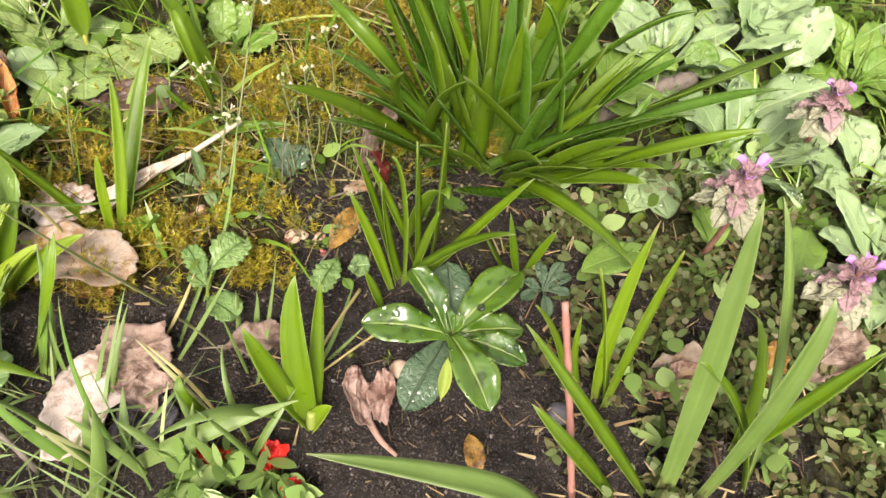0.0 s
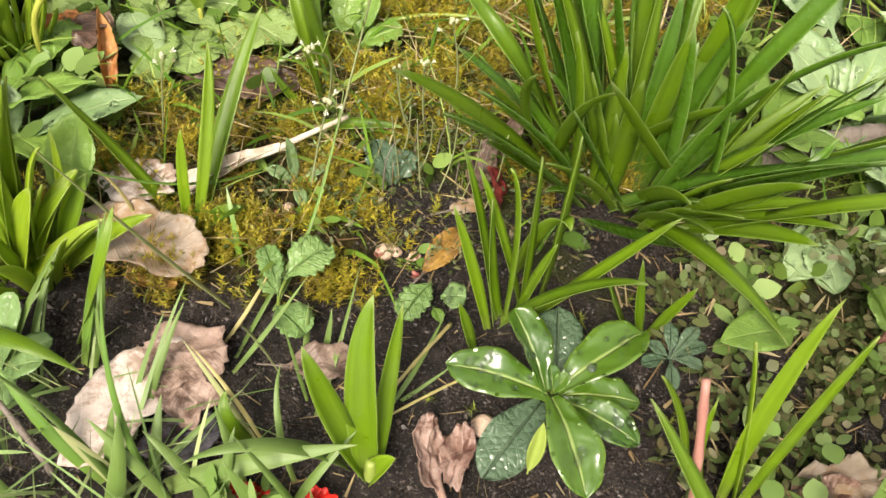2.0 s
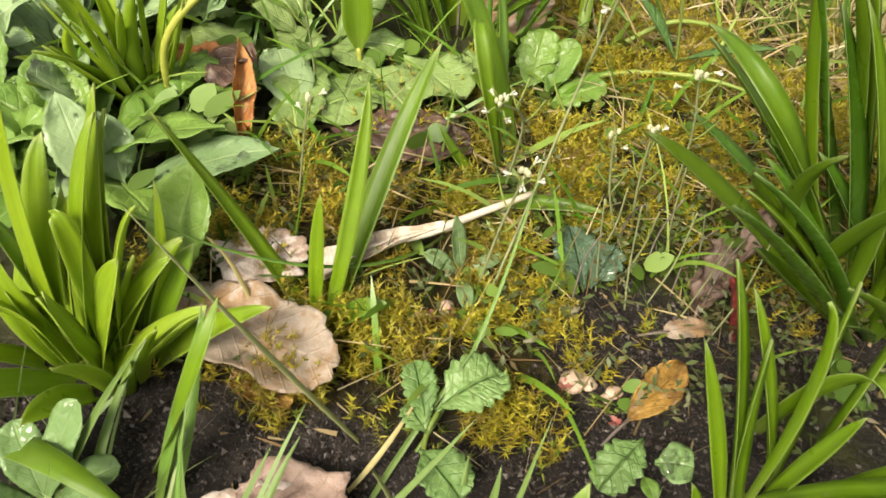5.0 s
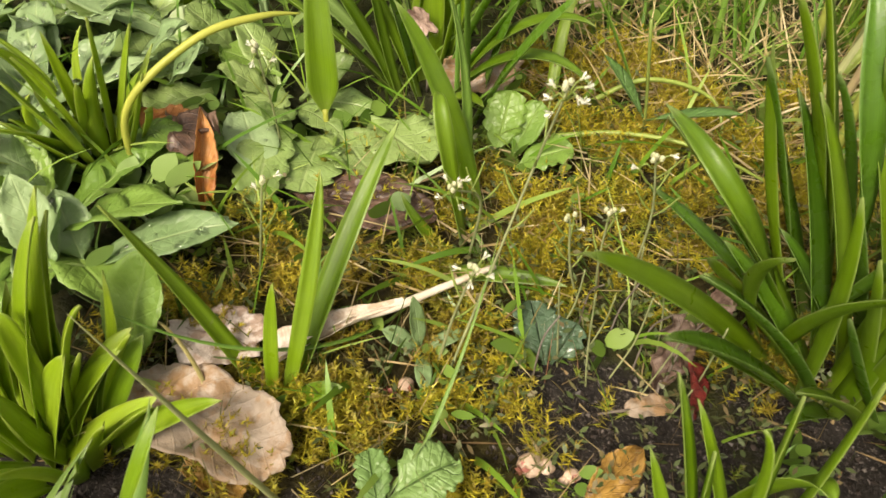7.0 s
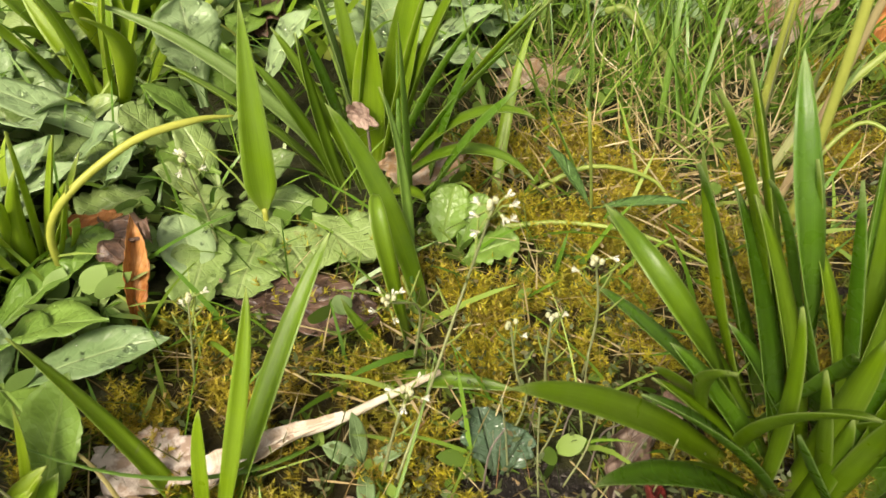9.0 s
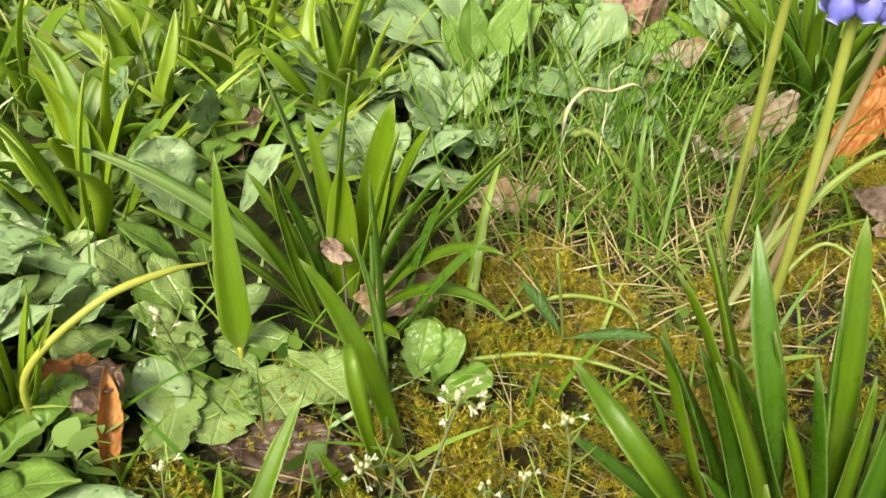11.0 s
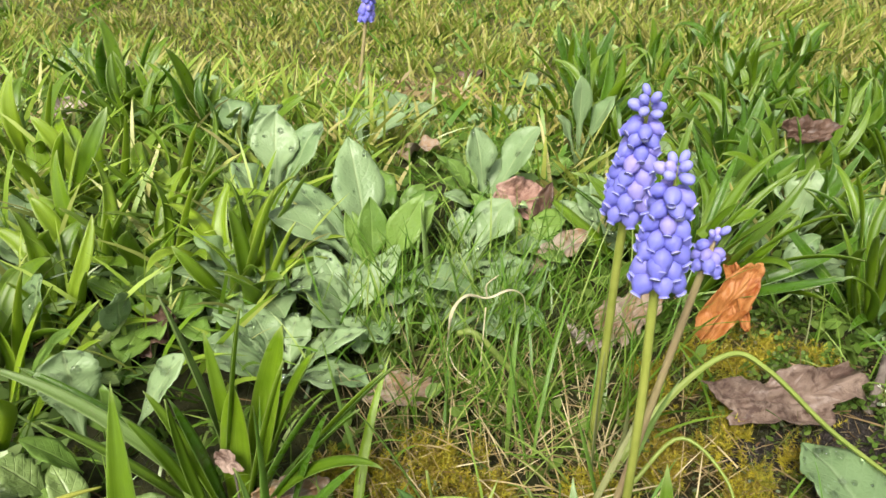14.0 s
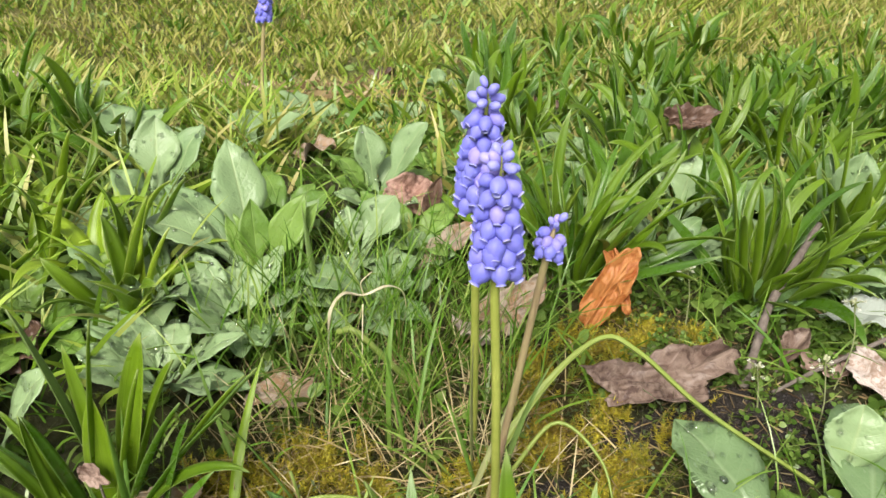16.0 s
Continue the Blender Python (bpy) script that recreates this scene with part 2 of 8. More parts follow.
STEM_L = plain_material("leafy_yellow_green", (0.20, 0.29, 0.045), (0.32, 0.40, 0.09), 70, 0.4, 0.2)
STEM_Y = plain_material("yellow_stem", (0.32, 0.36, 0.05), (0.48, 0.50, 0.10), 70, 0.4, 0.2)


def bell_material(name, col, rim):
    n = Nodes(name)
    u, v = n.uv()
    c = n.mix(n.level(n.random(), 0, 1, 0, 0.8), col, tuple(min(1, x * 1.2 + 0.07) for x in col))
    c = n.mix(n.level(n.noise(500, 3), 0.4, 0.7, 0, 0.3), c, (0.34, 0.30, 0.75))
    c = n.mix(n.level(n.random(), 0.8, 1.0, 0, 0.5), c, (0.46, 0.34, 0.66))
    c = n.mix(n.level(v, 0.05, 0.4, 0.3, 0.0), c, (0.30, 0.22, 0.62))
    c = n.mix(n.level(v, 0.91, 0.97, 0, 0.5), c, rim)
    n.bump(n.noise(1600, 2), 0.15, 0.0003)
    return n.done(c, 0.45, 0.35, 0.15)


BELL = bell_material("blue_bell", (0.165, 0.175, 0.66), (0.76, 0.78, 0.93))
BUD = bell_material("pale_blue_bud", (0.26, 0.27, 0.74), (0.36, 0.36, 0.80))
PETAL = plain_material("white_petal", (0.64, 0.64, 0.50), (0.80, 0.80, 0.70), 400, 0.5, 0.3)
BUDGREEN = plain_material("small_bud", (0.42, 0.45, 0.22), (0.60, 0.60, 0.40), 300, 0.5, 0.2)
NETTLE = broad_material("purple_top_leaf", (0.26, 0.135, 0.155), (0.44, 0.29, 0.30), (0.48, 0.34, 0.33), 0.5, 7, 0.8, ribs=0.10, mesh=0.10)
NETTLE_LOW = broad_material("nettle_lower_leaf", (0.26, 0.27, 0.17), (0.42, 0.42, 0.29), (0.46, 0.44, 0.32), 0.5, 7, 0.8, ribs=0.10, mesh=0.10)
PINK = plain_material("pink_purple_petal", (0.46, 0.20, 0.52), (0.66, 0.36, 0.72), 300, 0.5, 0.3)
DEAD_PALE = dead_material("pale_dead_leaf", (0.50, 0.40, 0.34), (0.74, 0.66, 0.60), (0.30, 0.20, 0.14), ribs_=0.05)
DEAD_PINK = dead_material("pinkish_dead_leaf", (0.23, 0.145, 0.105), (0.49, 0.36, 0.295), (0.10, 0.055, 0.038), 0.45, ribs_=0.08)
DEAD_ROSE = dead_material("rosy_dead_leaf", (0.34, 0.18, 0.13), (0.60, 0.42, 0.34), (0.16, 0.08, 0.055), 0.45, ribs_=0.2)
DEAD_BROWN = dead_material("brown_dead_leaf", (0.085, 0.048, 0.033), (0.21, 0.13, 0.09), (0.04, 0.025, 0.02), 0.3)
DEAD_TAN = dead_material("tan_dead_leaf", (0.29, 0.225, 0.165), (0.47, 0.385, 0.305), (0.32, 0.19, 0.09), 0.4, ribs_=0.14)
DEAD_ORANGE = dead_material("orange_dead_leaf", (0.36, 0.135, 0.03), (0.60, 0.30, 0.11), (0.30, 0.09, 0.02), 0.4, 10)
DEAD_PEACH = dead_material("peach_dead_leaf", (0.40, 0.135, 0.028), (0.52, 0.245, 0.085), (0.30, 0.07, 0.014), 0.4, 8, ribs_=0.3)
# purple-brown leaf; the lighter tone also paints in its pale sheen
DEAD_OAK = dead_material("purple_brown_oak_leaf", (0.14, 0.085, 0.062), (0.33, 0.25, 0.195), (0.075, 0.042, 0.033), 0.38, 7, ribs_=0.2)
DEAD_WINE = dead_material("wine_brown_leaf", (0.20, 0.095, 0.065), (0.50, 0.37, 0.31), (0.12, 0.05, 0.035), 0.3, ribs_=0.1)
DEAD_YELLOW = dead_material("ochre_dead_leaf", (0.24, 0.125, 0.025), (0.42, 0.25, 0.06), (0.09, 0.045, 0.02), 0.4)
DEAD_RED = dead_material("dark_red_leaf", (0.16, 0.02, 0.02), (0.30, 0.05, 0.04), (0.08, 0.02, 0.02), 0.35)
STRAW = plain_material("bleached_straw", (0.50, 0.40, 0.28), (0.76, 0.69, 0.57), 140, 0.55, 0.1)
CREAM = plain_material("cream_dry_blade", (0.56, 0.48, 0.28), (0.78, 0.72, 0.52), 140, 0.5, 0.2)
STRAW_SPOT = dead_material("spotted_straw", (0.70, 0.61, 0.50), (0.86, 0.81, 0.72), (0.50, 0.36, 0.24), 0.5, 2, ribs_=0.1)
TWIG = plain_material("grey_brown_twig", (0.075, 0.056, 0.044), (0.21, 0.175, 0.145), 260, 0.7, 0, 0.8)
REDSTEM = plain_material("pink_stalk", (0.30, 0.11, 0.09), (0.46, 0.24, 0.19), 100, 0.4, 0.2)
REDPETAL = plain_material("red_petal", (0.50, 0.012, 0.012), (0.72, 0.04, 0.025), 120, 0.35, 0.3)
STONE = plain_material("pebble", (0.045, 0.045, 0.055), (0.13, 0.125, 0.14), 200, 0.7, 0, 0.8)
CHIP = plain_material("pale_chip", (0.52, 0.34, 0.24), (0.74, 0.56, 0.43), 200, 0.6, 0.1, 0.6)
def moss_material(name, *cols):
    """Each leaflet its own colour, in golden, rusty and greenish patches."""
    n = Nodes(name)
    c = n.ramp(n.island(), *[(i / (len(cols) - 1), c) for i, c in enumerate(cols)])
    c = n.mix(n.level(n.noise(75, 3), 0.52, 0.64, 0, 0.60), c, (0.58, 0.51, 0.05))
    c = n.mix(n.level(n.noise(48, 3, dist=0.5), 0.54, 0.64, 0, 0.5), c, (0.26, 0.29, 0.04))
    c = n.mix(n.level(n.noise(110, 3), 0.34, 0.48, 0.55, 0), c, (0.15, 0.088, 0.028))
    c = n.mix(n.level(n.noise(30, 2, dist=0.4), 0.52, 0.64, 0, 0.32), c, (0.26, 0.15, 0.040))
    return n.done(c, 0.5, 0.35, 0.25)


MOSS = moss_material("moss_shoots", (0.15, 0.115, 0.018), (0.50, 0.43, 0.030), (0.36, 0.35, 0.030), (0.44, 0.35, 0.035), (0.24, 0.18, 0.030), (0.27, 0.29, 0.030))
MOSS_G = stuff_material("green_moss", (0.12, 0.17, 0.02), (0.22, 0.28, 0.035), (0.28, 0.30, 0.05), gloss=0.6)
HAIR = stuff_material("fine_grass", (0.060, 0.15, 0.010), (0.11, 0.235, 0.020), (0.18, 0.30, 0.035), (0.36, 0.46, 0.12), gloss=0.33, thin=0.14, spec=0.5)
DRYSTEM = stuff_material("dry_grass_stems", (0.26, 0.18, 0.08), (0.48, 0.39, 0.19), (0.64, 0.56, 0.34), gloss=0.5, thin=0.1)
LAWN = stuff_material("lawn_grass", (0.13, 0.23, 0.015), (0.21, 0.31, 0.03), (0.33, 0.38, 0.06), (0.46, 0.39, 0.12), (0.56, 0.48, 0.22), patch=(0.33, 0.34, 0.09))
MEADOW = stuff_material("meadow_grass", (0.12, 0.23, 0.014), (0.21, 0.34, 0.028), (0.31, 0.44, 0.055), (0.40, 0.48, 0.10), (0.50, 0.46, 0.18), gloss=0.4)
LITTER = stuff_material("dry_litter", (0.16, 0.10, 0.045), (0.34, 0.25, 0.12), (0.50, 0.42, 0.24), gloss=0.7, thin=0.1)
SMALLWEED = stuff_material("small_weed_leaves", (0.07, 0.14, 0.020), (0.13, 0.22, 0.036), (0.22, 0.32, 0.07), gloss=0.38)
PALEWEED = stuff_material("pale_weed_leaves", (0.15, 0.26, 0.06), (0.25, 0.37, 0.11), (0.35, 0.47, 0.18), gloss=0.35)
PALEGRASS = stuff_material("pale_grass", (0.17, 0.28, 0.08), (0.28, 0.39, 0.15), (0.42, 0.48, 0.22), gloss=0.4)
DULLWEED = stuff_material("dull_seedling_leaves", (0.055, 0.080, 0.022), (0.095, 0.125, 0.042), (0.14, 0.165, 0.070), (0.17, 0.12, 0.055), gloss=0.5)
REDWEED = stuff_material("red_stonecrop", (0.34, 0.09, 0.08), (0.50, 0.20, 0.17), (0.30, 0.14, 0.08), gloss=0.4)
SEDUM = stuff_material("reddish_weed_leaves", (0.075, 0.115, 0.03), (0.125, 0.170, 0.055), (0.135, 0.160, 0.065), (0.165, 0.120, 0.065), (0.105, 0.145, 0.045), gloss=0.5)
WIRE = stuff_material("seed_stalks", (0.13, 0.17, 0.04), (0.20, 0.16, 0.06), (0.26, 0.13, 0.07), gloss=0.5, thin=0.1)

water = Nodes("water")
water.bsdf.inputs["Transmission Weight"].default_value = 1.0
water.bsdf.inputs["IOR"].default_value = 1.33
DROP = water.done((1, 1, 1), 0.02, 0.5)

g = Nodes("soil_ground")
attr = g.t.nodes.new("ShaderNodeAttribute")
attr.attribute_name = "cover"
sep = g.t.nodes.new("ShaderNodeSeparateColor")
g.t.links.new(attr.outputs["Color"], sep.inputs[0])
soil = g.mix(g.level(g.noise(130, 6, 0.7), 0.3, 0.72), (0.012, 0.0098, 0.0085), (0.074, 0.060, 0.052))
soil = g.mix(g.level(g.noise(1100, 3), 0.57, 0.66, 0, 0.8), soil, (0.27, 0.23, 0.20))
soil = g.mix(g.level(g.noise(420, 4, 0.7), 0.62, 0.70, 0, 0.5), soil, (0.16, 0.105, 0.07))
mossy = g.mix(g.level(g.noise(220, 5), 0.3, 0.7), (0.022, 0.016, 0.007), (0.10, 0.08, 0.014))
turf = g.mix(g.level(g.noise(90, 5), 0.3, 0.7), (0.028, 0.032, 0.010), (0.105, 0.108, 0.034))
edge = g.noise(70, 4)
mm = g.level(g.math("ADD", sep.outputs[0], g.math("MULTIPLY", g.math("SUBTRACT", edge, 0.5), 0.8)), 0.4, 0.6)
tt = g.level(g.math("ADD", sep.outputs[1], g.math("MULTIPLY", g.math("SUBTRACT", edge, 0.5), 0.8)), 0.4, 0.6)
g.bump(g.math("ADD", g.noise(800, 6, 0.8), g.math("MULTIPLY", g.noise(220, 4), 1.5)), 1.0, 0.004)
lawn_floor = g.mix(g.level(g.noise(40, 5), 0.3, 0.7), (0.085, 0.085, 0.022), (0.25, 0.245, 0.075))
lawn_floor = g.mix(g.level(g.noise(1.3, 6, 0.7), 0.4, 0.62, 0, 0.55), lawn_floor, (0.07, 0.11, 0.022))
turf = g.mix(sep.outputs[2], turf, lawn_floor)
SOIL = g.done(g.mix(mm, g.mix(tt, soil, turf), mossy), g.level(g.noise(300, 3), 0.35, 0.65, 0.5, 0.95), 0.35)


# ---- building helpers ----
DROPS = []
DR = random.Random(77)


def part(name, mesh, material, parent=None, label=""):
    ob = new(name, mesh)
    if material and not mesh.materials:
        mesh.materials.append(material)
    if parent is not None:
        ob.parent = parent
        ob.matrix_parent_inverse = parent.matrix_basis.inverted()
    if label:
        ob["label"] = label
    return ob


def thing(name, at, label, category, group="", kind=""):
    ob = new(name)
    ob.empty_display_size = 0.01
    ob.matrix_basis = Matrix.Translation(at)
    return tagged(ob, label, category, group, kind)


def mesh_from(name, verts, faces, uvs=None, smooth=True):
    me = bpy.data.meshes.new(name)
    me.from_pydata([tuple(v) for v in verts], [], faces)
    if uvs is not None:
        layer = me.uv_layers.new(name="UVMap")
        idx = np.empty(len(me.loops), dtype=np.int32)
        me.loops.foreach_get("vertex_index", idx)
        layer.data.foreach_set("uv", np.asarray(uvs, dtype=np.float32)[idx].ravel())
    if smooth:
        me.shade_smooth()
    me.update()
    return me


def wob(x, y, s, seed=0.0):
    return noise.noise(Vector((x * s, y * s, seed)))


def height(x, y):
    """The bed: level near the flowers, falling away gently behind them."""
    far = min(0.62, max(0.0, y - 0.52))
    steep = 0.42 - 0.45 * min(0.45, max(0.0, x + 0.05))
    fall = -steep * far * far / (far + 0.25)
    bump = 0.004 * wob(x, y, 9.0, 3.1) + 0.0022 * wob(x, y, 31.0, 1.7) if -1 < x < 1.5 and y < 2 else 0.0
    return fall + bump


def bez(p, s):
    a, b, c, d = p
    m = 1 - s
    return a * m**3 + b * 3 * m * m * s + c * 3 * m * s * s + d * s**3


def spine(base, tip, bow, n, lean=0.0):
    """Points from base to tip, bowed upwards by bow (as a share of the length) and sideways by lean."""
    base, tip = Vector(base), Vector(tip)
    d = tip - base
    side = Vector((-d.y, d.x, 0))
    side = side.normalized() if side.length > 1e-6 else Vector((1, 0, 0))
    off = Vector((0, 0, bow * d.length)) + side * lean * d.length
    p = (base, base + d * 0.3 + off * 1.15, base + d * 0.72 + off * 0.9, tip)
    return [bez(p, i / n) for i in range(n + 1)]


def blade(name, pts, width, profile, fold=0.3, turn=0.0, thick=0.0005, across=4, ripple=0.0, tooth=0.0, cup=0.0, seed=0.0, ragged=0.0, twist=0.0, quilt=0.0, teeth=11):
    """A leaf along a spine: profile(v) is its half width, fold the depth of its channel, both skins and the rim are closed."""
    n = len(pts) - 1
    verts, uvs, faces = [], [], []
    first = pts[-1] - pts[0]
    flat = Vector((first.x, first.y, 0))
    ref = Vector((0, 0, 1)) if flat.length > 0.25 * first.length else (-flat.normalized() if flat.length > 1e-5 else Vector((0, -1, 0)))
    for i, p in enumerate(pts):
        tan = (pts[min(i + 1, n)] - pts[max(i - 1, 0)]).normalized()
        side = tan.cross(ref)
        side = side.normalized() if side.length > 1e-5 else Vector((1, 0, 0))
        side = Matrix.Rotation(radians(turn + twist * i / n), 3, tan) @ side
        up = side.cross(tan).normalized()
        v = i / n
        w = width * 0.5 * max(profile(v), 0.012)
        for skin in (0, 1):
            for j in range(across + 1):
                u = j / across * 2 - 1
                ww = w * (1 + tooth * (0.5 - 2.2 * ((v * teeth + seed) % 1 - 0.5) ** 2 * 2)) if abs(u) > 0.9 and 0.12 < v < 0.97 else w
                if ragged:
                    ww *= 1 + ragged * (1.2 * noise.noise(Vector((v * 4.0, seed * 3.1, 9.0 if u > 0 else 2.0))) + 0.5 * noise.noise(Vector((v * 15.0, seed, 5.0 if u > 0 else 1.0))))
                h = fold * w * (abs(u) ** 1.5) - cup * w * u * u
                h += ripple * width * noise.noise(Vector((u * 1.3, v * 5.0, seed * 7.3 + 0.5))) * (0.35 + abs(u))
                if quilt:
                    h += quilt * width * abs(math.sin(math.pi * (5.5 * v - 1.6 * abs(u) + 0.3))) * (1 - 0.5 * abs(u)) * min(1, 4 * abs(u) + 0.2)
                q = p + side * (u * ww) + up * (h - (skin * thick * (1 - 0.8 * abs(u))))
                verts.append(q)
                uvs.append((j / across, v))
    row, m = (across + 1) * 2, across + 1
    for i in range(n):
        o, q = i * row, (i + 1) * row
        for j in range(across):
            faces.append((o + j, o + j + 1, q + j + 1, q + j))
            faces.append((o + m + j + 1, o + m + j, q + m + j, q + m + j + 1))
        faces.append((o + m, o, q, q + m))
        faces.append((o + across, o + m + across, q + m + across, q + across))
    return mesh_from(name, verts, faces, uvs)


def strap_shape(v):
    """Half width of a strap leaf: narrow foot, even blade, blunt hooded tip."""
    foot = 0.66 + 0.34 * min(1, v / 0.35)
    return foot * max(0.0, 1 - max(0, (v - 0.40) / 0.60) ** 1.95) ** 0.82


def grass_shape(v):
    return (0.7 + 0.3 * min(1, v / 0.25)) * (1 - max(0, (v - 0.3) / 0.7) ** 1.7)


def ovate(v):
    return max(0.09, math.sin(math.pi * min(1, max(0, (v - 0.12) / 0.88)) ** 0.85) ** 0.8) if v < 0.999 else 0


def lance(v):
    return max(0.10 * (1 - v), math.sin(math.pi * max(0, (v - 0.05) / 0.95) ** 1.05) ** 0.9) if v < 0.999 else 0


def spoon(v):
    return 0.16 + 0.84 * math.sin(math.pi / 2 * min(1, max(0, (v - 0.1) / 0.55))) ** 1.6 if v < 0.68 else max(0.0, 1 - ((v - 0.68) / 0.32) ** 2.2) ** 0.6


def blunt(v):
    return 0.12 + 0.88 * math.sin(math.pi / 2 * min(1, max(0, (v - 0.08) / 0.42))) ** 1.2 if v < 0.58 else max(0.0, 1 - ((v - 0.58) / 0.42) ** 2.8) ** 0.55


def oblong(v):
    return 0.34 + 0.66 * math.sin(math.pi / 2 * min(1, v / 0.55)) ** 1.3 if v < 0.58 else max(0.0, 1 - ((v - 0.58) / 0.42) ** 2.5) ** 0.65


def on(x, y, dz=0.0):
    return Vector((x, y, height(x, y) + dz))


def strap(parent, base, tip, bow=0.08, w=0.009, turn=0.0, mat=STRAP, lean=0.0, fold=0.42, name="leaf"):
    """One strap leaf from a foot in the ground to its tip."""
    b = on(*base, -0.002)
    n = 14
    return part(name, blade(name, spine(b, tip, bow, n, lean), w, strap_shape, fold, turn, 0.0007, 4, twist=R.uniform(-28, 28)), mat, parent)


def broad(parent, base, tip, w, bow=0.1, mat=WEED, shape=ovate, fold=0.18, turn=0.0, ripple=0.11, tooth=0.0, cup=0.0, lean=0.0, name="leaf", quilt=0.012, teeth=11):
    b = Vector(base) if len(base) == 3 else on(*base, 0.001)
    rows = 33 if tooth else 18
    me = blade(name, spine(b, tip, bow, rows, lean), w, shape, fold, turn, 0.0004, 8, ripple, tooth, cup, R.random() * 9, quilt=quilt, teeth=teeth)
    if mat in (TEASEL, WETLEAF, GLOSSY) and w > 0.009 and b.y < 0.62:
        for k in range(R.randint(5, 18)):
            i, j = R.randint(rows // 4, rows - 3), R.randint(1, 7)
            v = me.vertices[i * 18 + j]
            DROPS.append((v.co.copy(), v.normal.copy(), R.choice((0.0004, 0.0005, 0.0006, 0.0008, 0.0012, 0.0014)) * (0.7 + min(w, 0.013) * 45)))
    if mat is WETPALE and w > 0.03:
        for k in range(34):
            v = me.vertices[DR.randint(rows // 3, rows - 3) * 18 + DR.randint(1, 7)]
            DROPS.append((v.co.copy(), v.normal.copy(), DR.choice((0.0005, 0.0007, 0.0009, 0.0013, 0.0019))))
    return part(name, me, mat, parent)


def tube(name, pts, radii, sides=8):
    verts, faces, uvs = [], [], []
    n = len(pts)
    side = Vector((1, 0, 0))
    for i, p in enumerate(pts):
        tan = (pts[min(i + 1, n - 1)] - pts[max(i - 1, 0)]).normalized()
        side = side - tan * side.dot(tan)
        side = side.normalized() if side.length > 1e-4 else tan.orthogonal().normalized()
        up = tan.cross(side)
        r = radii(i / (n - 1)) if callable(radii) else radii
        for k in range(sides):
            a_ = 2 * math.pi * k / sides
            verts.append(p + (side * math.cos(a_) + up * math.sin(a_)) * r)
            uvs.append((k / sides, i / (n - 1)))
    for i in range(n - 1):
        for k in range(sides):
            k2 = (k + 1) % sides
            faces.append((i * sides + k, i * sides + k2, (i + 1) * sides + k2, (i + 1) * sides + k))
    faces.append(tuple(range(sides - 1, -1, -1)))
    faces.append(tuple((n - 1) * sides + k for k in range(sides)))
    return mesh_from(name, verts, faces, uvs)


def through_points(points, n=24):
    """A smooth line through some points."""
    p = [Vector(q) for q in points]
    p = [p[0] * 2 - p[1], *p, p[-1] * 2 - p[-2]]
    out = []
    segs = len(p) - 3
    for i in range(n + 1):
        s = i / n * segs
        k = min(int(s), segs - 1)
        f = s - k
        a_, b_, c_, d_ = p[k : k + 4]
        out.append(0.5 * (2 * b_ + (c_ - a_) * f + (2 * a_ - 5 * b_ + 4 * c_ - d_) * f * f + (3 * b_ - a_ - 3 * c_ + d_) * f**3))
    return out


# ---- ground ----
MOSS_AT = [(0.125, 0.245, 0.055, 0.04), (0.10, 0.225, 0.035, 0.025), (0.20, 0.335, 0.05, 0.035), (0.17, 0.365, 0.04, 0.03), (0.25, 0.37, 0.03, 0.025), (0.29, 0.44, 0.04, 0.03), (0.31, 0.485, 0.035, 0.02), (0.28, 0.405, 0.03, 0.025), (0.165, 0.262, 0.03, 0.02), (0.14, 0.30, 0.04, 0.03), (0.22, 0.30, 0.04, 0.03)]
SOIL_AT = [(0.300, 0.424, 0.024, 0.010), (0.266, 0.381, 0.018, 0.014), (0.16, 0.15, 0.14, 0.055), (0.27, 0.17, 0.10, 0.06), (0.37, 0.435, 0.06, 0.03), (0.265, 0.36, 0.025, 0.02), (0.10, 0.19, 0.06, 0.03), (0.2, 0.21, 0.05, 0.025), (0.185, 0.240, 0.035, 0.022), (0.265, 0.275, 0.05, 0.045), (0.2, 0.05, 0.4, 0.09)]

BARE_AT = [(0.111, 0.285, 0.018, 0.009), (0.312, 0.446, 0.034, 0.016), (0.300, 0.424, 0.024, 0.010), (0.266, 0.381, 0.020, 0.016), (0.192, 0.264, 0.024, 0.020), (0.163, 0.256, 0.011, 0.007), (0.182, 0.245, 0.030, 0.014)]


def inside(spots, x, y):
    best = 0.0
    for cx, cy, rx, ry in spots:
        d = ((x - cx) / rx) ** 2 + ((y - cy) / ry) ** 2
        best = max(best, 1.2 - 0.7 * d)
    return min(1.0, max(0.0, best))


def moss_at(x, y):
    return inside(MOSS_AT, x, y) * (1 - 0.85 * inside(BARE_AT, x, y))


def soil_at(x, y):
    return inside(SOIL_AT, x, y)


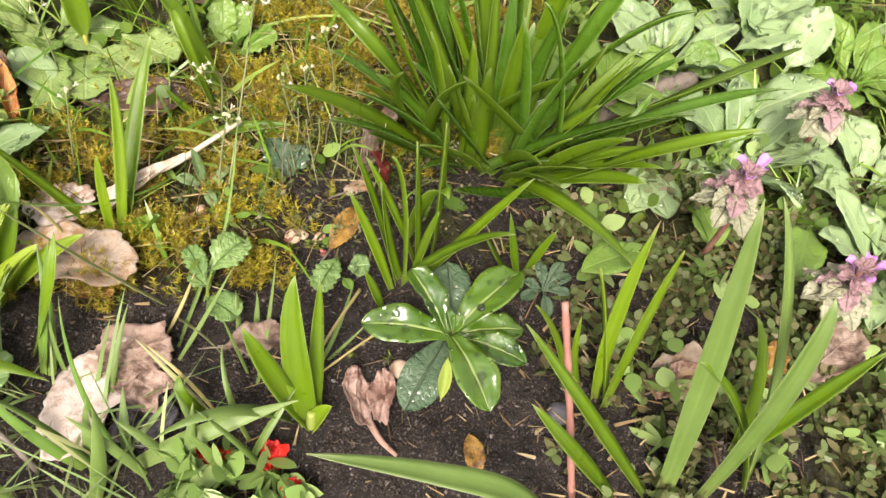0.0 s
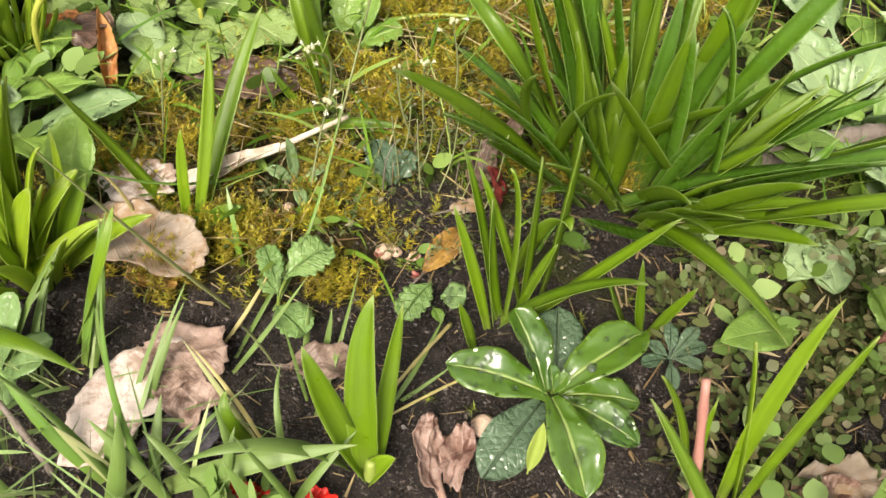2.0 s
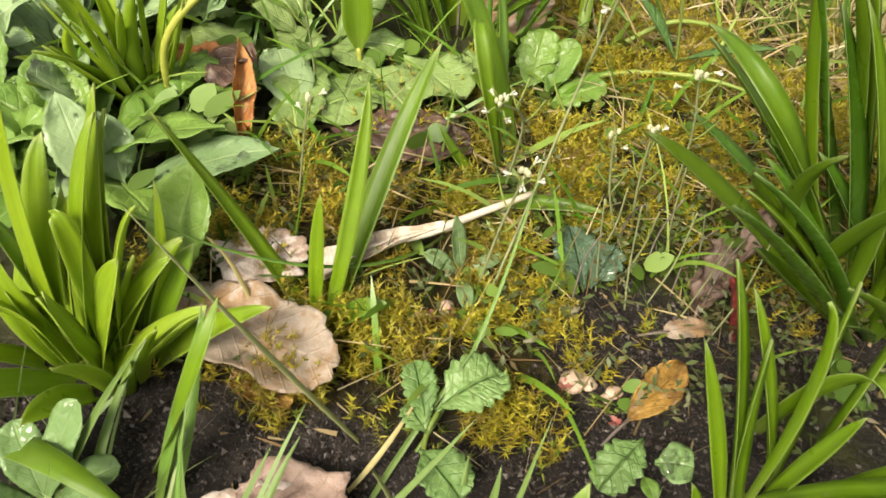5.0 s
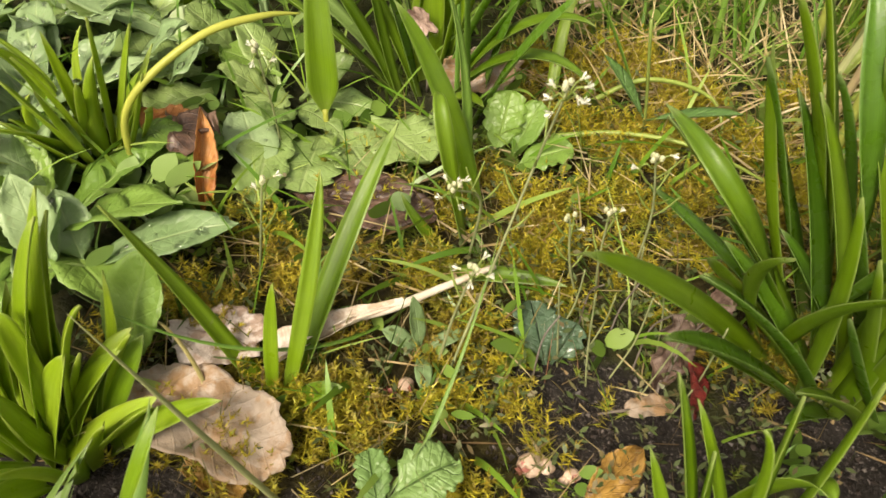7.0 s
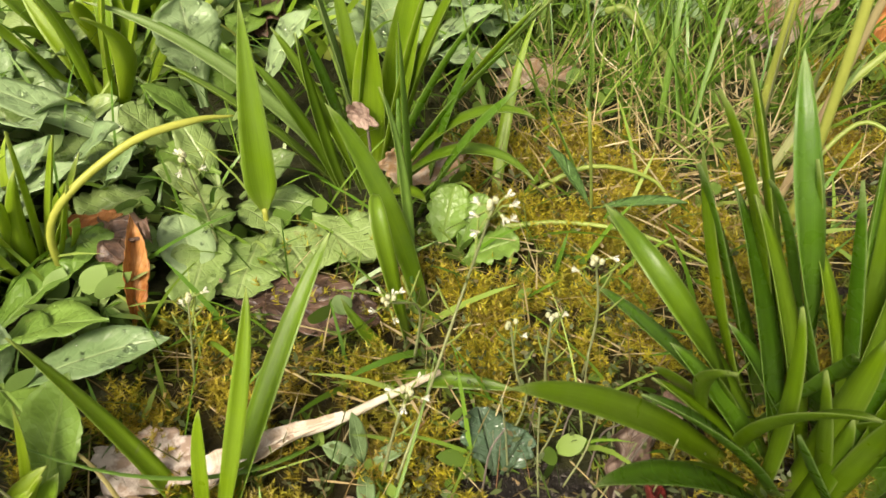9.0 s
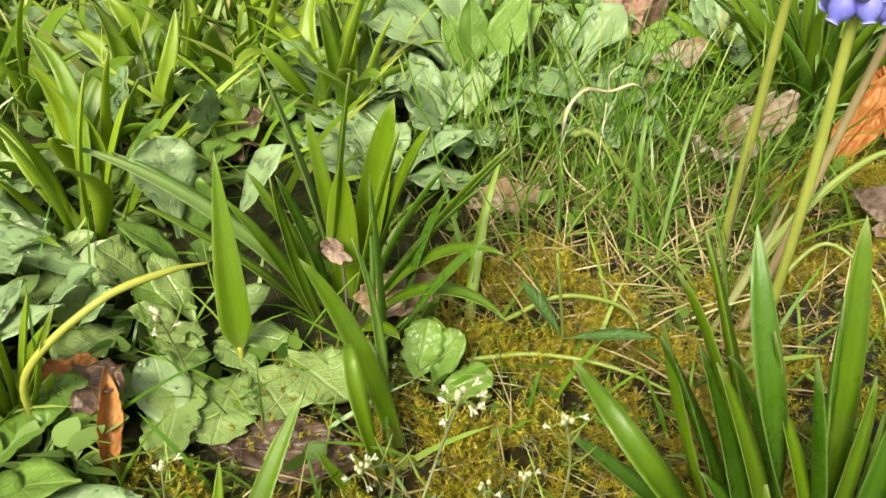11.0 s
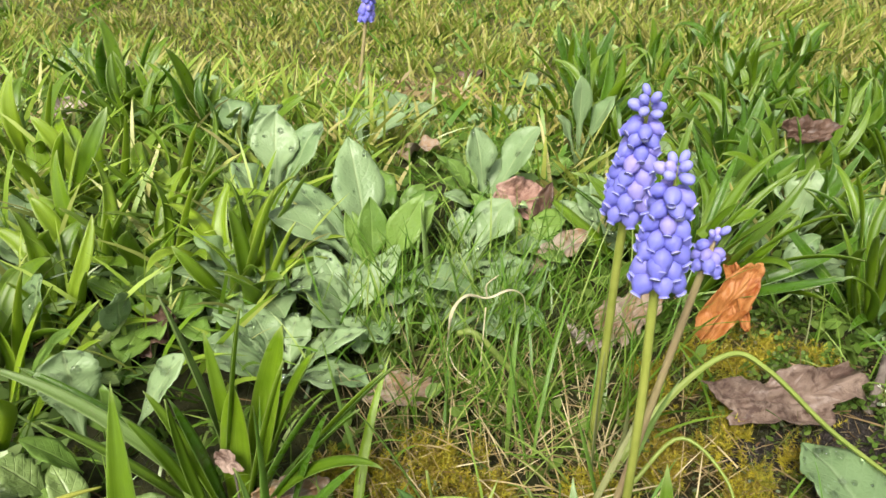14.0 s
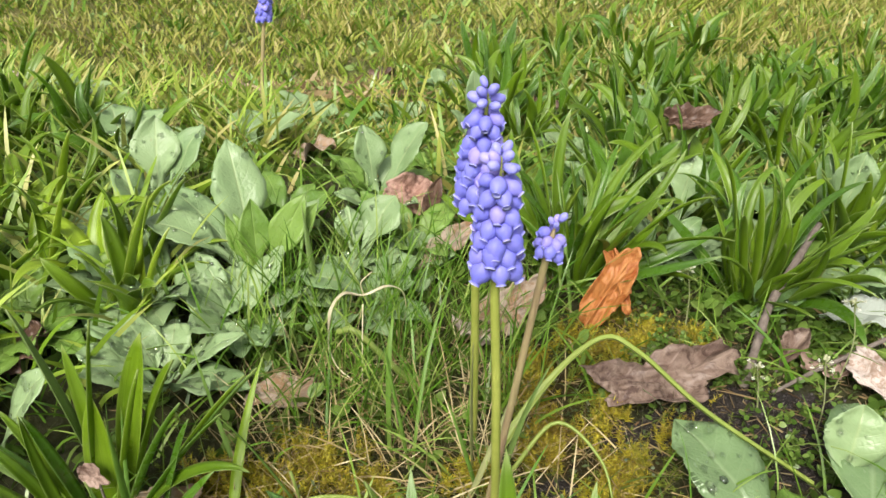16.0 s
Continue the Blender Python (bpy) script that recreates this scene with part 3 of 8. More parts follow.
def make_ground():
    inner_x = np.concatenate([np.arange(-0.7, 0.03, 0.010), np.arange(0.03, 0.43, 0.0022), np.arange(0.43, 1.2, 0.010)])
    inner_y = np.concatenate([np.arange(-0.3, 0.10, 0.010), np.arange(0.10, 0.27, 0.0022), np.arange(0.27, 0.60, 0.005), np.arange(0.60, 1.9, 0.012)])
    grow = np.array([0.02, 0.06, 0.15, 0.4, 1.0, 2.5, 6.0, 15.0, 40.0, 100.0])
    xs = np.concatenate([inner_x[0] - grow[::-1], inner_x, inner_x[-1] + grow])
    ys = np.concatenate([inner_y[0] - grow[::-1], inner_y, inner_y[-1] + grow])
    nx, ny = len(xs), len(ys)
    verts = [(float(x), float(y), height(float(x), float(y)) + (0.0020 * wob(float(x), float(y), 85.0) + 0.0016 * wob(float(x), float(y), 190.0, 4.0) if abs(x) < 2 and abs(y) < 2 else 0.0)) for y in ys for x in xs]
    faces = [(j * nx + i, j * nx + i + 1, (j + 1) * nx + i + 1, (j + 1) * nx + i) for j in range(ny - 1) for i in range(nx - 1)]
    me = mesh_from("ground", verts, faces)
    col = me.color_attributes.new("cover", "FLOAT_COLOR", "POINT")
    data = np.zeros((len(verts), 4), dtype=np.float32)
    for k, (x, y, z) in enumerate(verts):
        m = moss_at(x, y)
        data[k] = (m, 1 - soil_at(x, y), min(1.0, max(0.0, (y - 0.62) / 0.12, (abs(x - 0.22) - 0.55) / 0.2, -y / 0.15)), 1)
    col.data.foreach_set("color", data.ravel())
    ob = part("ground", me, SOIL)
    return tagged(ob, "dark damp garden soil with moss and leaf litter", "soil", kind="structure")


ground = make_ground()


# ---- grape hyacinths ----
def lathe(name, prof, sides=10):
    verts, faces, uvs = [], [], []
    for r, z, v in prof:
        for k in range(sides):
            a_ = 2 * math.pi * k / sides
            verts.append((r * math.cos(a_), r * math.sin(a_), z))
            uvs.append((k / sides, v))
    for i in range(len(prof) - 1):
        for k in range(sides):
            k2 = (k + 1) % sides
            faces.append((i * sides + k, (i + 1) * sides + k, (i + 1) * sides + k2, i * sides + k2))
    faces.append(tuple(range(sides)))
    return mesh_from(name, verts, faces, uvs)


BELL_MESH = lathe("bell", [(0.0003, 0, 0), (0.0013, -0.0003, 0.1), (0.0023, -0.0014, 0.3), (0.0027, -0.0029, 0.5), (0.0023, -0.0043, 0.7), (0.0013, -0.0053, 0.83), (0.0011, -0.0056, 0.88)], 10)
RIM_MESH = lathe("rim", [(0.00111, -0.00555, 0.86), (0.0013, -0.00585, 0.925), (0.00145, -0.0061, 1.0), (0.0010, -0.0057, 0.97), (0.0006, -0.0050, 0.8)], 10)
BUD_MESH = lathe("bud", [(0.0003, 0, 0), (0.0010, -0.0004, 0.1), (0.0016, -0.0018, 0.3), (0.0017, -0.0034, 0.5), (0.0013, -0.0046, 0.72), (0.0007, -0.0052, 0.8), (0.00005, -0.0054, 0.85)], 8)


def hyacinth(points, rows, length, label, size=1.0, stem=0.0016, seed=1, mat=STEM_H):
    """A grape hyacinth: bare stem through the points, a tapering spike of nodding bells at its top, paler small buds at the crown."""
    rr = random.Random(seed)
    line = through_points(points, 40)
    top = thing("grape_hyacinth", line[0], label, "flower", "grape hyacinths")
    part("stem", tube("stem", line, lambda v: stem * (1.15 - 0.30 * v if v < 0.8 else 0.91 * (1 - v) / 0.2 + 0.12)), mat, top)

    def at(dist):
        run = 0.0
        for i in range(39, -1, -1):
            seg = (line[i + 1] - line[i]).length
            if run + seg >= dist:
                f = (dist - run) / seg
                return line[i + 1].lerp(line[i], f), (line[i + 1] - line[i]).normalized()
            run += seg
        return line[0], Vector((0, 0, 1))

    turn = rr.random() * 6
    for k in range(rows):
        s = (k + 0.2) / rows
        p, axis = at(length * s ** 1.15)
        ring = 4 if s < 0.10 else (5 if s < 0.5 else 6)
        for j in range(ring):
            turn += 2 * math.pi / ring + rr.uniform(-0.15, 0.15)
            e1 = axis.orthogonal().normalized()
            e2 = axis.cross(e1)
            out = e1 * math.cos(turn) + e2 * math.sin(turn)
            tilt = (rr.uniform(0.7, 2.2) if k == 0 else rr.uniform(-0.2, 0.5)) if s < 0.14 else rr.uniform(-0.45, -0.10) - 1.3 * s
            way = (out + axis * tilt).normalized()
            bud = s < 0.14
            g_ = size * (rr.uniform(0.72, 1.0) if bud else 0.72 + 0.52 * s) * rr.uniform(0.92, 1.08)
            ob = part("floret", BUD_MESH if bud else BELL_MESH, None, top)
            if not bud:
                part("rim", RIM_MESH, None, ob)
            q = way.to_track_quat("-Z", "Y").to_matrix().to_4x4()
            foot = p + out * (0.0009 + 0.0018 * s) * size + axis * rr.uniform(-0.0012, 0.0012)
            ob.matrix_basis = Matrix.Translation(foot) @ q @ Matrix.Rotation(rr.random() * 6, 4, "Z") @ Matrix.Diagonal((g_, g_, g_ * (0.95 if bud else 1.10), 1))
        turn += 0.55
    return top


BELL_MESH.materials.append(BELL)
RIM_MESH.materials.append(BELL)
BUD_MESH.materials.append(BUD)


# ---- strap-leaved clumps ----
plant = thing("strap_leaf_clump", on(0.251, 0.282), "large dense clump of glossy green strap leaves", "plant", "strap-leaved clumps")
strap(plant, (0.2275, 0.2746), (0.1685, 0.2293, 0.0800), 0.03, 0.0077, -20, lean=-0.05)
strap(plant, (0.2367, 0.2648), (0.1828, 0.2167, 0.0810), 0.03, 0.0075, 17, STRAP_SHADED, lean=-0.05)
strap(plant, (0.2792, 0.2738), (0.2220, 0.2327, 0.0860), -0.02, 0.0069, 13, lean=-0.05)
strap(plant, (0.2435, 0.2644), (0.2981, 0.2288, 0.0800), 0.00, 0.0079, 9, STRAP_SHADED, lean=0.10)
strap(plant, (0.2763, 0.2601), (0.3255, 0.2287, 0.0750), 0.20, 0.0069, 5, lean=-0.15)
strap(plant, (0.2746, 0.2759), (0.3331, 0.2431, 0.0800), 0.35, 0.0062, 1, STRAP_SHADED, lean=-0.30)
strap(plant, (0.2527, 0.2630), (0.2968, 0.2094, 0.0180), 0.20, 0.0100, -3, lean=-0.05)
strap(plant, (0.2732, 0.2557), (0.2213, 0.2076, 0.0620), -0.07, 0.0059, -7, STRAP_SHADED, lean=-0.05)
strap(plant, (0.2465, 0.2922), (0.2669, 0.2621, 0.0600), 0.05, 0.0069, -11, lean=0.00)
strap(plant, (0.2700, 0.2954), (0.3077, 0.2731, 0.0850), 0.18, 0.0081, -15, STRAP_SHADED, lean=0.00)
strap(plant, (0.2789, 0.2817), (0.3574, 0.2761, 0.0700), 0.43, 0.0066, -19, lean=-0.30)
strap(plant, (0.2709, 0.2947), (0.3027, 0.3072, 0.0950), 0.23, 0.0081, 18, STRAP_SHADED, lean=-0.05)
strap(plant, (0.2655, 0.2985), (0.2720, 0.3048, 0.0980), 0.13, 0.0083, 14, lean=0.00)
strap(plant, (0.2613, 0.3004), (0.2457, 0.3071, 0.0980), 0.03, 0.0086, 10, STRAP_SHADED, lean=-0.10)
strap(plant, (0.2538, 0.2934), (0.2323, 0.3189, 0.0980), 0.10, 0.0087, 6, lean=0.05)
strap(plant, (0.2477, 0.2940), (0.2093, 0.3095, 0.0980), 0.15, 0.0083, 2, STRAP_SHADED, lean=0.20)
strap(plant, (0.2393, 0.2972), (0.1992, 0.3038, 0.0980), 0.03, 0.0082, -2, lean=0.00)
strap(plant, (0.2536, 0.2874), (0.2210, 0.2829, 0.0900), -0.02, 0.0073, -6, STRAP_SHADED, lean=0.00)
strap(plant, (0.2289, 0.2898), (0.1792, 0.2999, 0.0570), 0.38, 0.0074, -10, lean=0.30)
strap(plant, (0.2346, 0.2959), (0.1938, 0.2866, 0.0840), 0.00, 0.0079, -14, STRAP_SHADED, lean=-0.10)
strap(plant, (0.2379, 0.2982), (0.1935, 0.2908, 0.0980), 0.08, 0.0077, -18, lean=-0.05)
strap(plant, (0.2292, 0.2903), (0.1819, 0.2947, 0.0350), 0.05, 0.0067, 19, STRAP_SHADED, lean=0.00)
strap(plant, (0.2290, 0.2899), (0.1948, 0.2626, 0.0500), -0.05, 0.0060, 15, lean=-0.10)
strap(plant, (0.2767, 0.2608), (0.2508, 0.2647, 0.0900), 0.25, 0.0053, 11, STRAP_SHADED, lean=0.00)
strap(plant, (0.2787, 0.2681), (0.2916, 0.2755, 0.0500), 0.10, 0.0060, 7, lean=0.00)
strap(plant, (0.2529, 0.2671), (0.2190, 0.2476, 0.0600), -0.02, 0.0058, 3, STRAP_SHADED, lean=-0.05)
strap(plant, (0.2460, 0.2717), (0.2226, 0.2591, 0.0650), 0.00, 0.0067, -1, lean=0.00)
strap(plant, (0.2599, 0.2682), (0.2450, 0.2626, 0.0850), 0.03, 0.0069, -5, STRAP_SHADED, lean=0.05)
strap(plant, (0.2344, 0.2700), (0.1962, 0.2394, 0.0500), -0.02, 0.0062, -9, lean=-0.05)
strap(plant, (0.2791, 0.2670), (0.3011, 0.2624, 0.0550), 0.20, 0.0061, -13, STRAP_SHADED, lean=-0.30)
strap(plant, (0.2431, 0.2957), (0.2154, 0.2919, 0.0860), 0.08, 0.0050, -17, lean=0.00)
strap(plant, (0.2566, 0.2996), (0.2311, 0.3067, 0.0850), -0.07, 0.0053, 20, STRAP_SHADED, lean=0.10)
strap(plant, (0.2326, 0.2928), (0.1936, 0.2873, 0.0870), -0.12, 0.0055, 16, lean=-0.10)
strap(plant, (0.2428, 0.3004), (0.2062, 0.2832, 0.0860), 0.13, 0.0050, 12, STRAP_SHADED, lean=-0.05)
strap(plant, (0.2249, 0.2810), (0.2066, 0.2531, 0.0660), 0.00, 0.0044, 8, lean=-0.15)
strap(plant, (0.2286, 0.2894), (0.2303, 0.2684, 0.0600), 0.15, 0.0047, 4, STRAP_SHADED, lean=0.10)
strap(plant, (0.2244, 0.2789), (0.2283, 0.2471, 0.0700), 0.13, 0.0054, 0, lean=-0.05)
plant = thing("strap_leaf_clump", on(0.214, 0.214), "small clump of narrow green leaves beside a rosette", "plant", "strap-leaved clumps")
strap(plant, (0.2081, 0.2075), (0.1897, 0.2183, 0.0450), 0.05, 0.0038, -20, lean=0.00)
strap(plant, (0.2100, 0.2099), (0.1898, 0.2250, 0.0610), 0.08, 0.0042, 17, lean=0.00)
strap(plant, (0.2129, 0.2124), (0.2019, 0.2139, 0.0690), 0.28, 0.0039, 13, lean=0.00)
strap(plant, (0.2238, 0.2227), (0.2189, 0.2260, 0.0720), 0.05, 0.0050, 9, lean=0.00)
strap(plant, (0.2110, 0.2100), (0.2427, 0.2000, 0.0500), 0.10, 0.0054, 5, lean=0.05)
strap(plant, (0.2200, 0.2132), (0.2464, 0.2104, 0.0660), 0.00, 0.0050, 1, lean=0.00)
strap(plant, (0.2159, 0.2127), (0.2205, 0.2150, 0.0400), 0.08, 0.0039, -3, lean=0.00)
strap(plant, (0.2047, 0.1986), (0.1965, 0.2026, 0.0200), 0.05, 0.0037, -7, lean=0.00)
strap(plant, (0.2178, 0.2174), (0.1948, 0.2248, 0.0550), 0.13, 0.0038, -11, lean=0.05)
strap(plant, (0.2152, 0.2312), (0.2241, 0.2202, 0.0400), 0.45, 0.0073, -15, lean=0.00)
strap(plant, (0.2119, 0.2123), (0.2001, 0.2185, 0.0500), -0.07, 0.0039, -19, lean=0.05)
strap(plant, (0.2178, 0.2174), (0.2112, 0.2279, 0.0600), -0.02, 0.0039, 18, lean=0.00)
plant = thing("strap_leaf_clump", on(0.257, 0.215), "tiny tuft of short green leaves on dark soil", "plant", "strap-leaved clumps")
strap(plant, (0.2573, 0.2150), (0.2484, 0.2224, 0.0300), -0.07, 0.0034, -20, lean=0.00)
strap(plant, (0.2594, 0.2153), (0.2646, 0.2157, 0.0300), 0.05, 0.0034, 17, lean=0.00)
strap(plant, (0.2552, 0.2148), (0.2397, 0.2165, 0.0250), -0.12, 0.0034, 13, lean=0.00)
plant = thing("tulip_shoot", on(0.171, 0.157), "young yellow-green shoot with three broad leaves in soil", "plant", "strap-leaved clumps")
strap(plant, (0.1800, 0.1555), (0.1738, 0.1822, 0.0500), 0.12, 0.0088, -20, lean=0.05, fold=0.55)
strap(plant, (0.1812, 0.1560), (0.1812, 0.1835, 0.0460), -0.04, 0.0054, 17, lean=0.02, fold=0.6)
strap(plant, (0.1795, 0.1550), (0.1590, 0.1685, 0.0430), 0.04, 0.0078, 13, lean=0.04, fold=0.5)
strap(plant, (0.1800, 0.1540), (0.1862, 0.1560, 0.0130), 0.20, 0.0060, 10, STRAP_LIGHT, fold=0.7)
part("sheath", tube("sheath", through_points([on(0.1803, 0.1545, -0.003), (0.1802, 0.1553, 0.003), (0.1799, 0.1560, 0.007)], 8), lambda v: 0.0023 - 0.0009 * v), STEM_L, plant, "pale yellow-green sheath")
strap(plant, (0.1483, 0.1586), (0.1390, 0.1646, 0.0180), 0.25, 0.0044, 9, lean=0.25)
plant = thing("strap_leaf_clump", on(0.109, 0.225), "sparse bulb plant with long leaning green leaves in moss", "plant", "strap-leaved clumps")
strap(plant, (0.1103, 0.2262), (0.1196, 0.2802, 0.0490), 0.08, 0.0066, -20, lean=0.00)
strap(plant, (0.1090, 0.2260), (0.1099, 0.2566, 0.0525), 0.15, 0.0042, 17, STRAP_LIGHT, lean=-0.05)
strap(plant, (0.1083, 0.2240), (0.0700, 0.2326, 0.0510), -0.12, 0.0053, 13, STRAP_LIGHT, lean=-0.05)
strap(plant, (0.1098, 0.2237), (0.1242, 0.2284, 0.0120), 0.23, 0.0050, 9, lean=0.00)
strap(plant, (0.1066, 0.2252), (0.1058, 0.2360, 0.0350), 0.13, 0.0037, 5, STRAP_LIGHT, lean=0.00)
plant = thing("strap_leaf_clump", on(0.066, 0.196), "clump of light green fleshy leaves on dark soil", "plant", "strap-leaved clumps")
strap(plant, (0.0636, 0.1946), (0.0688, 0.2186, 0.0620), 0.18, 0.0058, -20, STRAP_LIME, lean=0.00)
strap(plant, (0.0569, 0.1956), (0.0566, 0.2163, 0.0550), 0.23, 0.0065, 17, STRAP_LIME, lean=0.00)
strap(plant, (0.0648, 0.1950), (0.0739, 0.2058, 0.0350), 0.10, 0.0093, 13, STRAP_LIME, lean=0.00)
strap(plant, (0.0678, 0.1977), (0.0804, 0.2184, 0.0300), 0.20, 0.0060, 9, STRAP_LIME, lean=0.00)
strap(plant, (0.0669, 0.1941), (0.0892, 0.2095, 0.0200), 0.05, 0.0071, 5, STRAP_LIME, lean=0.00)
strap(plant, (0.0615, 0.1955), (0.0501, 0.1881, 0.0300), 0.20, 0.0071, 1, STRAP_LIME, lean=-0.10)
strap(plant, (0.0886, 0.1791), (0.1023, 0.1978, 0.0450), 0.25, 0.0040, -3, lean=-0.15)
strap(plant, (0.0594, 0.1964), (0.0605, 0.2087, 0.0750), 0.08, 0.0049, -7, STRAP_LIME, lean=0.05)
strap(plant, (0.0590, 0.1946), (0.0486, 0.2019, 0.0400), 0.18, 0.0067, -11, STRAP_LIME, lean=0.10)
strap(plant, (0.0628, 0.1960), (0.0769, 0.2068, 0.0360), -0.15, 0.0049, -15, STRAP_LIME, lean=0.10)
strap(plant, (0.0532, 0.1943), (0.0470, 0.1822, 0.0200), 0.08, 0.0057, -19, STRAP_LIME, lean=0.00)
strap(plant, (0.0708, 0.1993), (0.0598, 0.2124, 0.0450), -0.20, 0.0069, 18, STRAP_LIME, lean=0.15)
strap(plant, (0.0663, 0.1949), (0.0610, 0.1945, 0.0300), 0.15, 0.0066, 14, STRAP_LIME, lean=0.00)
strap(plant, (0.0683, 0.1985), (0.0682, 0.2219, 0.0600), 0.00, 0.0054, 10, STRAP_LIME, lean=0.05)
strap(plant, (0.0659, 0.1977), (0.0670, 0.2231, 0.0650), 0.10, 0.0049, 6, STRAP_LIME, lean=0.00)
strap(plant, (0.0711, 0.1965), (0.0746, 0.2074, 0.0320), -0.02, 0.0079, 2, STRAP_LIME, lean=0.25)
strap(plant, (0.0671, 0.1981), (0.0623, 0.2125, 0.0450), 0.10, 0.0054, -2, STRAP_LIME, lean=0.00)
strap(plant, (0.0700, 0.2005), (0.0727, 0.2240, 0.0400), -0.17, 0.0040, -6, STRAP_LIME, lean=-0.10)
strap(plant, (0.0687, 0.2001), (0.0766, 0.2124, 0.0450), 0.25, 0.0044, -10, STRAP_LIME, lean=0.00)
strap(plant, (0.0713, 0.2055), (0.0834, 0.2145, 0.0350), 0.05, 0.0044, -14, STRAP_LIME, lean=0.05)
strap(plant, (0.0731, 0.1957), (0.0899, 0.2063, 0.0220), 0.18, 0.0046, -18, STRAP_LIME, lean=-0.05)
strap(plant, (0.0663, 0.1993), (0.0628, 0.2048, 0.0450), 0.43, 0.0051, 19, STRAP_LIME, lean=-0.05)
strap(plant, (0.0691, 0.1973), (0.0612, 0.1960, 0.0300), 0.03, 0.0052, 15, STRAP_LIME, lean=0.10)
strap(plant, (0.0578, 0.1942), (0.0626, 0.2113, 0.0450), 0.00, 0.0069, 11, STRAP_LIME, lean=0.05)
strap(plant, (0.0544, 0.1947), (0.0591, 0.2116, 0.0500), -0.20, 0.0066, 7, STRAP_LIME, lean=0.30)
strap(plant, (0.0640, 0.1964), (0.0810, 0.2135, 0.0300), 0.15, 0.0054, 3, STRAP_LIME, lean=0.00)
rr3 = random.Random(31)
for k in range(12):
    t_ = k * 2.4
    foot = (0.067 + 0.009 * math.cos(t_), 0.198 + 0.007 * math.sin(t_))
    ln, out = rr3.uniform(0.026, 0.042), rr3.uniform(0.25, 0.9)
    strap(plant, foot, (foot[0] + ln * math.sin(out) * math.cos(t_), foot[1] + ln * math.sin(out) * math.sin(t_), ln * math.cos(out)), 0.10, rr3.uniform(0.0062, 0.0082), rr3.uniform(-30, 30), STRAP if k % 2 else STRAP_LIME)
plant = thing("strap_leaf_clump", on(0.311, 0.133), "tall pale grey-green strap leaves rising from soil", "plant", "strap-leaved clumps")
strap(plant, (0.2972, 0.1291), (0.2900, 0.1723, 0.1100), 0.05, 0.0079, -20, STRAP_PALE, lean=0.00)
strap(plant, (0.3278, 0.1315), (0.3035, 0.1808, 0.1000), 0.13, 0.0063, 17, STRAP_PALE, lean=0.00)
strap(plant, (0.3091, 0.1279), (0.3152, 0.1552, 0.0910), 0.23, 0.0077, 13, STRAP_PALE, lean=0.00)
strap(plant, (0.3278, 0.1314), (0.2896, 0.1516, 0.0600), 0.20, 0.0065, 9, lean=0.00)
strap(plant, (0.2922, 0.1292), (0.2397, 0.1623, 0.0600), 0.08, 0.0065, 5, lean=0.05)
strap(plant, (0.2811, 0.1284), (0.2415, 0.1420, 0.0500), 0.08, 0.0061, 1, lean=0.05)
strap(plant, (0.3269, 0.1427), (0.3523, 0.1552, 0.0600), 0.13, 0.0057, -3, lean=0.00)
strap(plant, (0.3265, 0.1439), (0.3189, 0.1717, 0.0500), 0.15, 0.0051, -7, lean=-0.05)
plant = thing("strap_leaf_clump", on(0.278, 0.164), "upright light green narrow leaves beside a pink stalk", "plant", "strap-leaved clumps")
strap(plant, (0.2791, 0.1633), (0.2764, 0.1841, 0.0800), 0.03, 0.0049, -20, STRAP_LIGHT, lean=0.05)
strap(plant, (0.2817, 0.1601), (0.2825, 0.1757, 0.0800), 0.20, 0.0047, 17, STRAP_LIGHT, lean=0.05)
strap(plant, (0.2829, 0.1612), (0.2655, 0.1817, 0.0600), 0.05, 0.0047, 13, STRAP_LIGHT, lean=0.00)
strap(plant, (0.2695, 0.1697), (0.2533, 0.1852, 0.0300), 0.10, 0.0041, 9, STRAP_LIGHT, lean=-0.05)
strap(plant, (0.2773, 0.1655), (0.2685, 0.1813, 0.0300), -0.25, 0.0038, 5, STRAP_LIGHT, lean=0.10)
plant = thing("strap_leaf_clump", on(0.105, 0.352), "spreading clump of green strap leaves among weeds", "plant", "strap-leaved clumps")
strap(plant, (0.0980, 0.3500), (0.0120, 0.3530, 0.0480), 0.12, 0.0050, -20, STRAP_PALE, lean=-0.04)
strap(plant, (0.0970, 0.3460), (0.0420, 0.3430, 0.0380), 0.12, 0.0062, 17, lean=0.03)
strap(plant, (0.0960, 0.3560), (0.0220, 0.3620, 0.0410), 0.10, 0.0050, 13, STRAP_SHADED)
strap(plant, (0.1000, 0.3640), (0.0760, 0.3680, 0.0800), 0.05, 0.0056, 9, STRAP_PALE)
strap(plant, (0.0980, 0.3600), (0.1060, 0.3610, 0.0860), 0.03, 0.0052, 5, lean=-0.05)
strap(plant, (0.1080, 0.3620), (0.1160, 0.3720, 0.0730), 0.06, 0.0124, 1, STRAP_LIGHT)
strap(plant, (0.1100, 0.3600), (0.1290, 0.3650, 0.0700), 0.14, 0.0088, -3)
strap(plant, (0.1040, 0.3560), (0.1035, 0.3580, 0.0560), 0.05, 0.0108, -7, STRAP_LIGHT)
strap(plant, (0.1100, 0.3520), (0.1360, 0.3500, 0.0670), 0.08, 0.0050, -11, STRAP_SHADED)
strap(plant, (0.1130, 0.3560), (0.1520, 0.3640, 0.0680), 0.06, 0.0044, -15)
strap(plant, (0.1120, 0.3500), (0.1470, 0.3540, 0.0600), 0.08, 0.0052, -19, STRAP_SHADED)
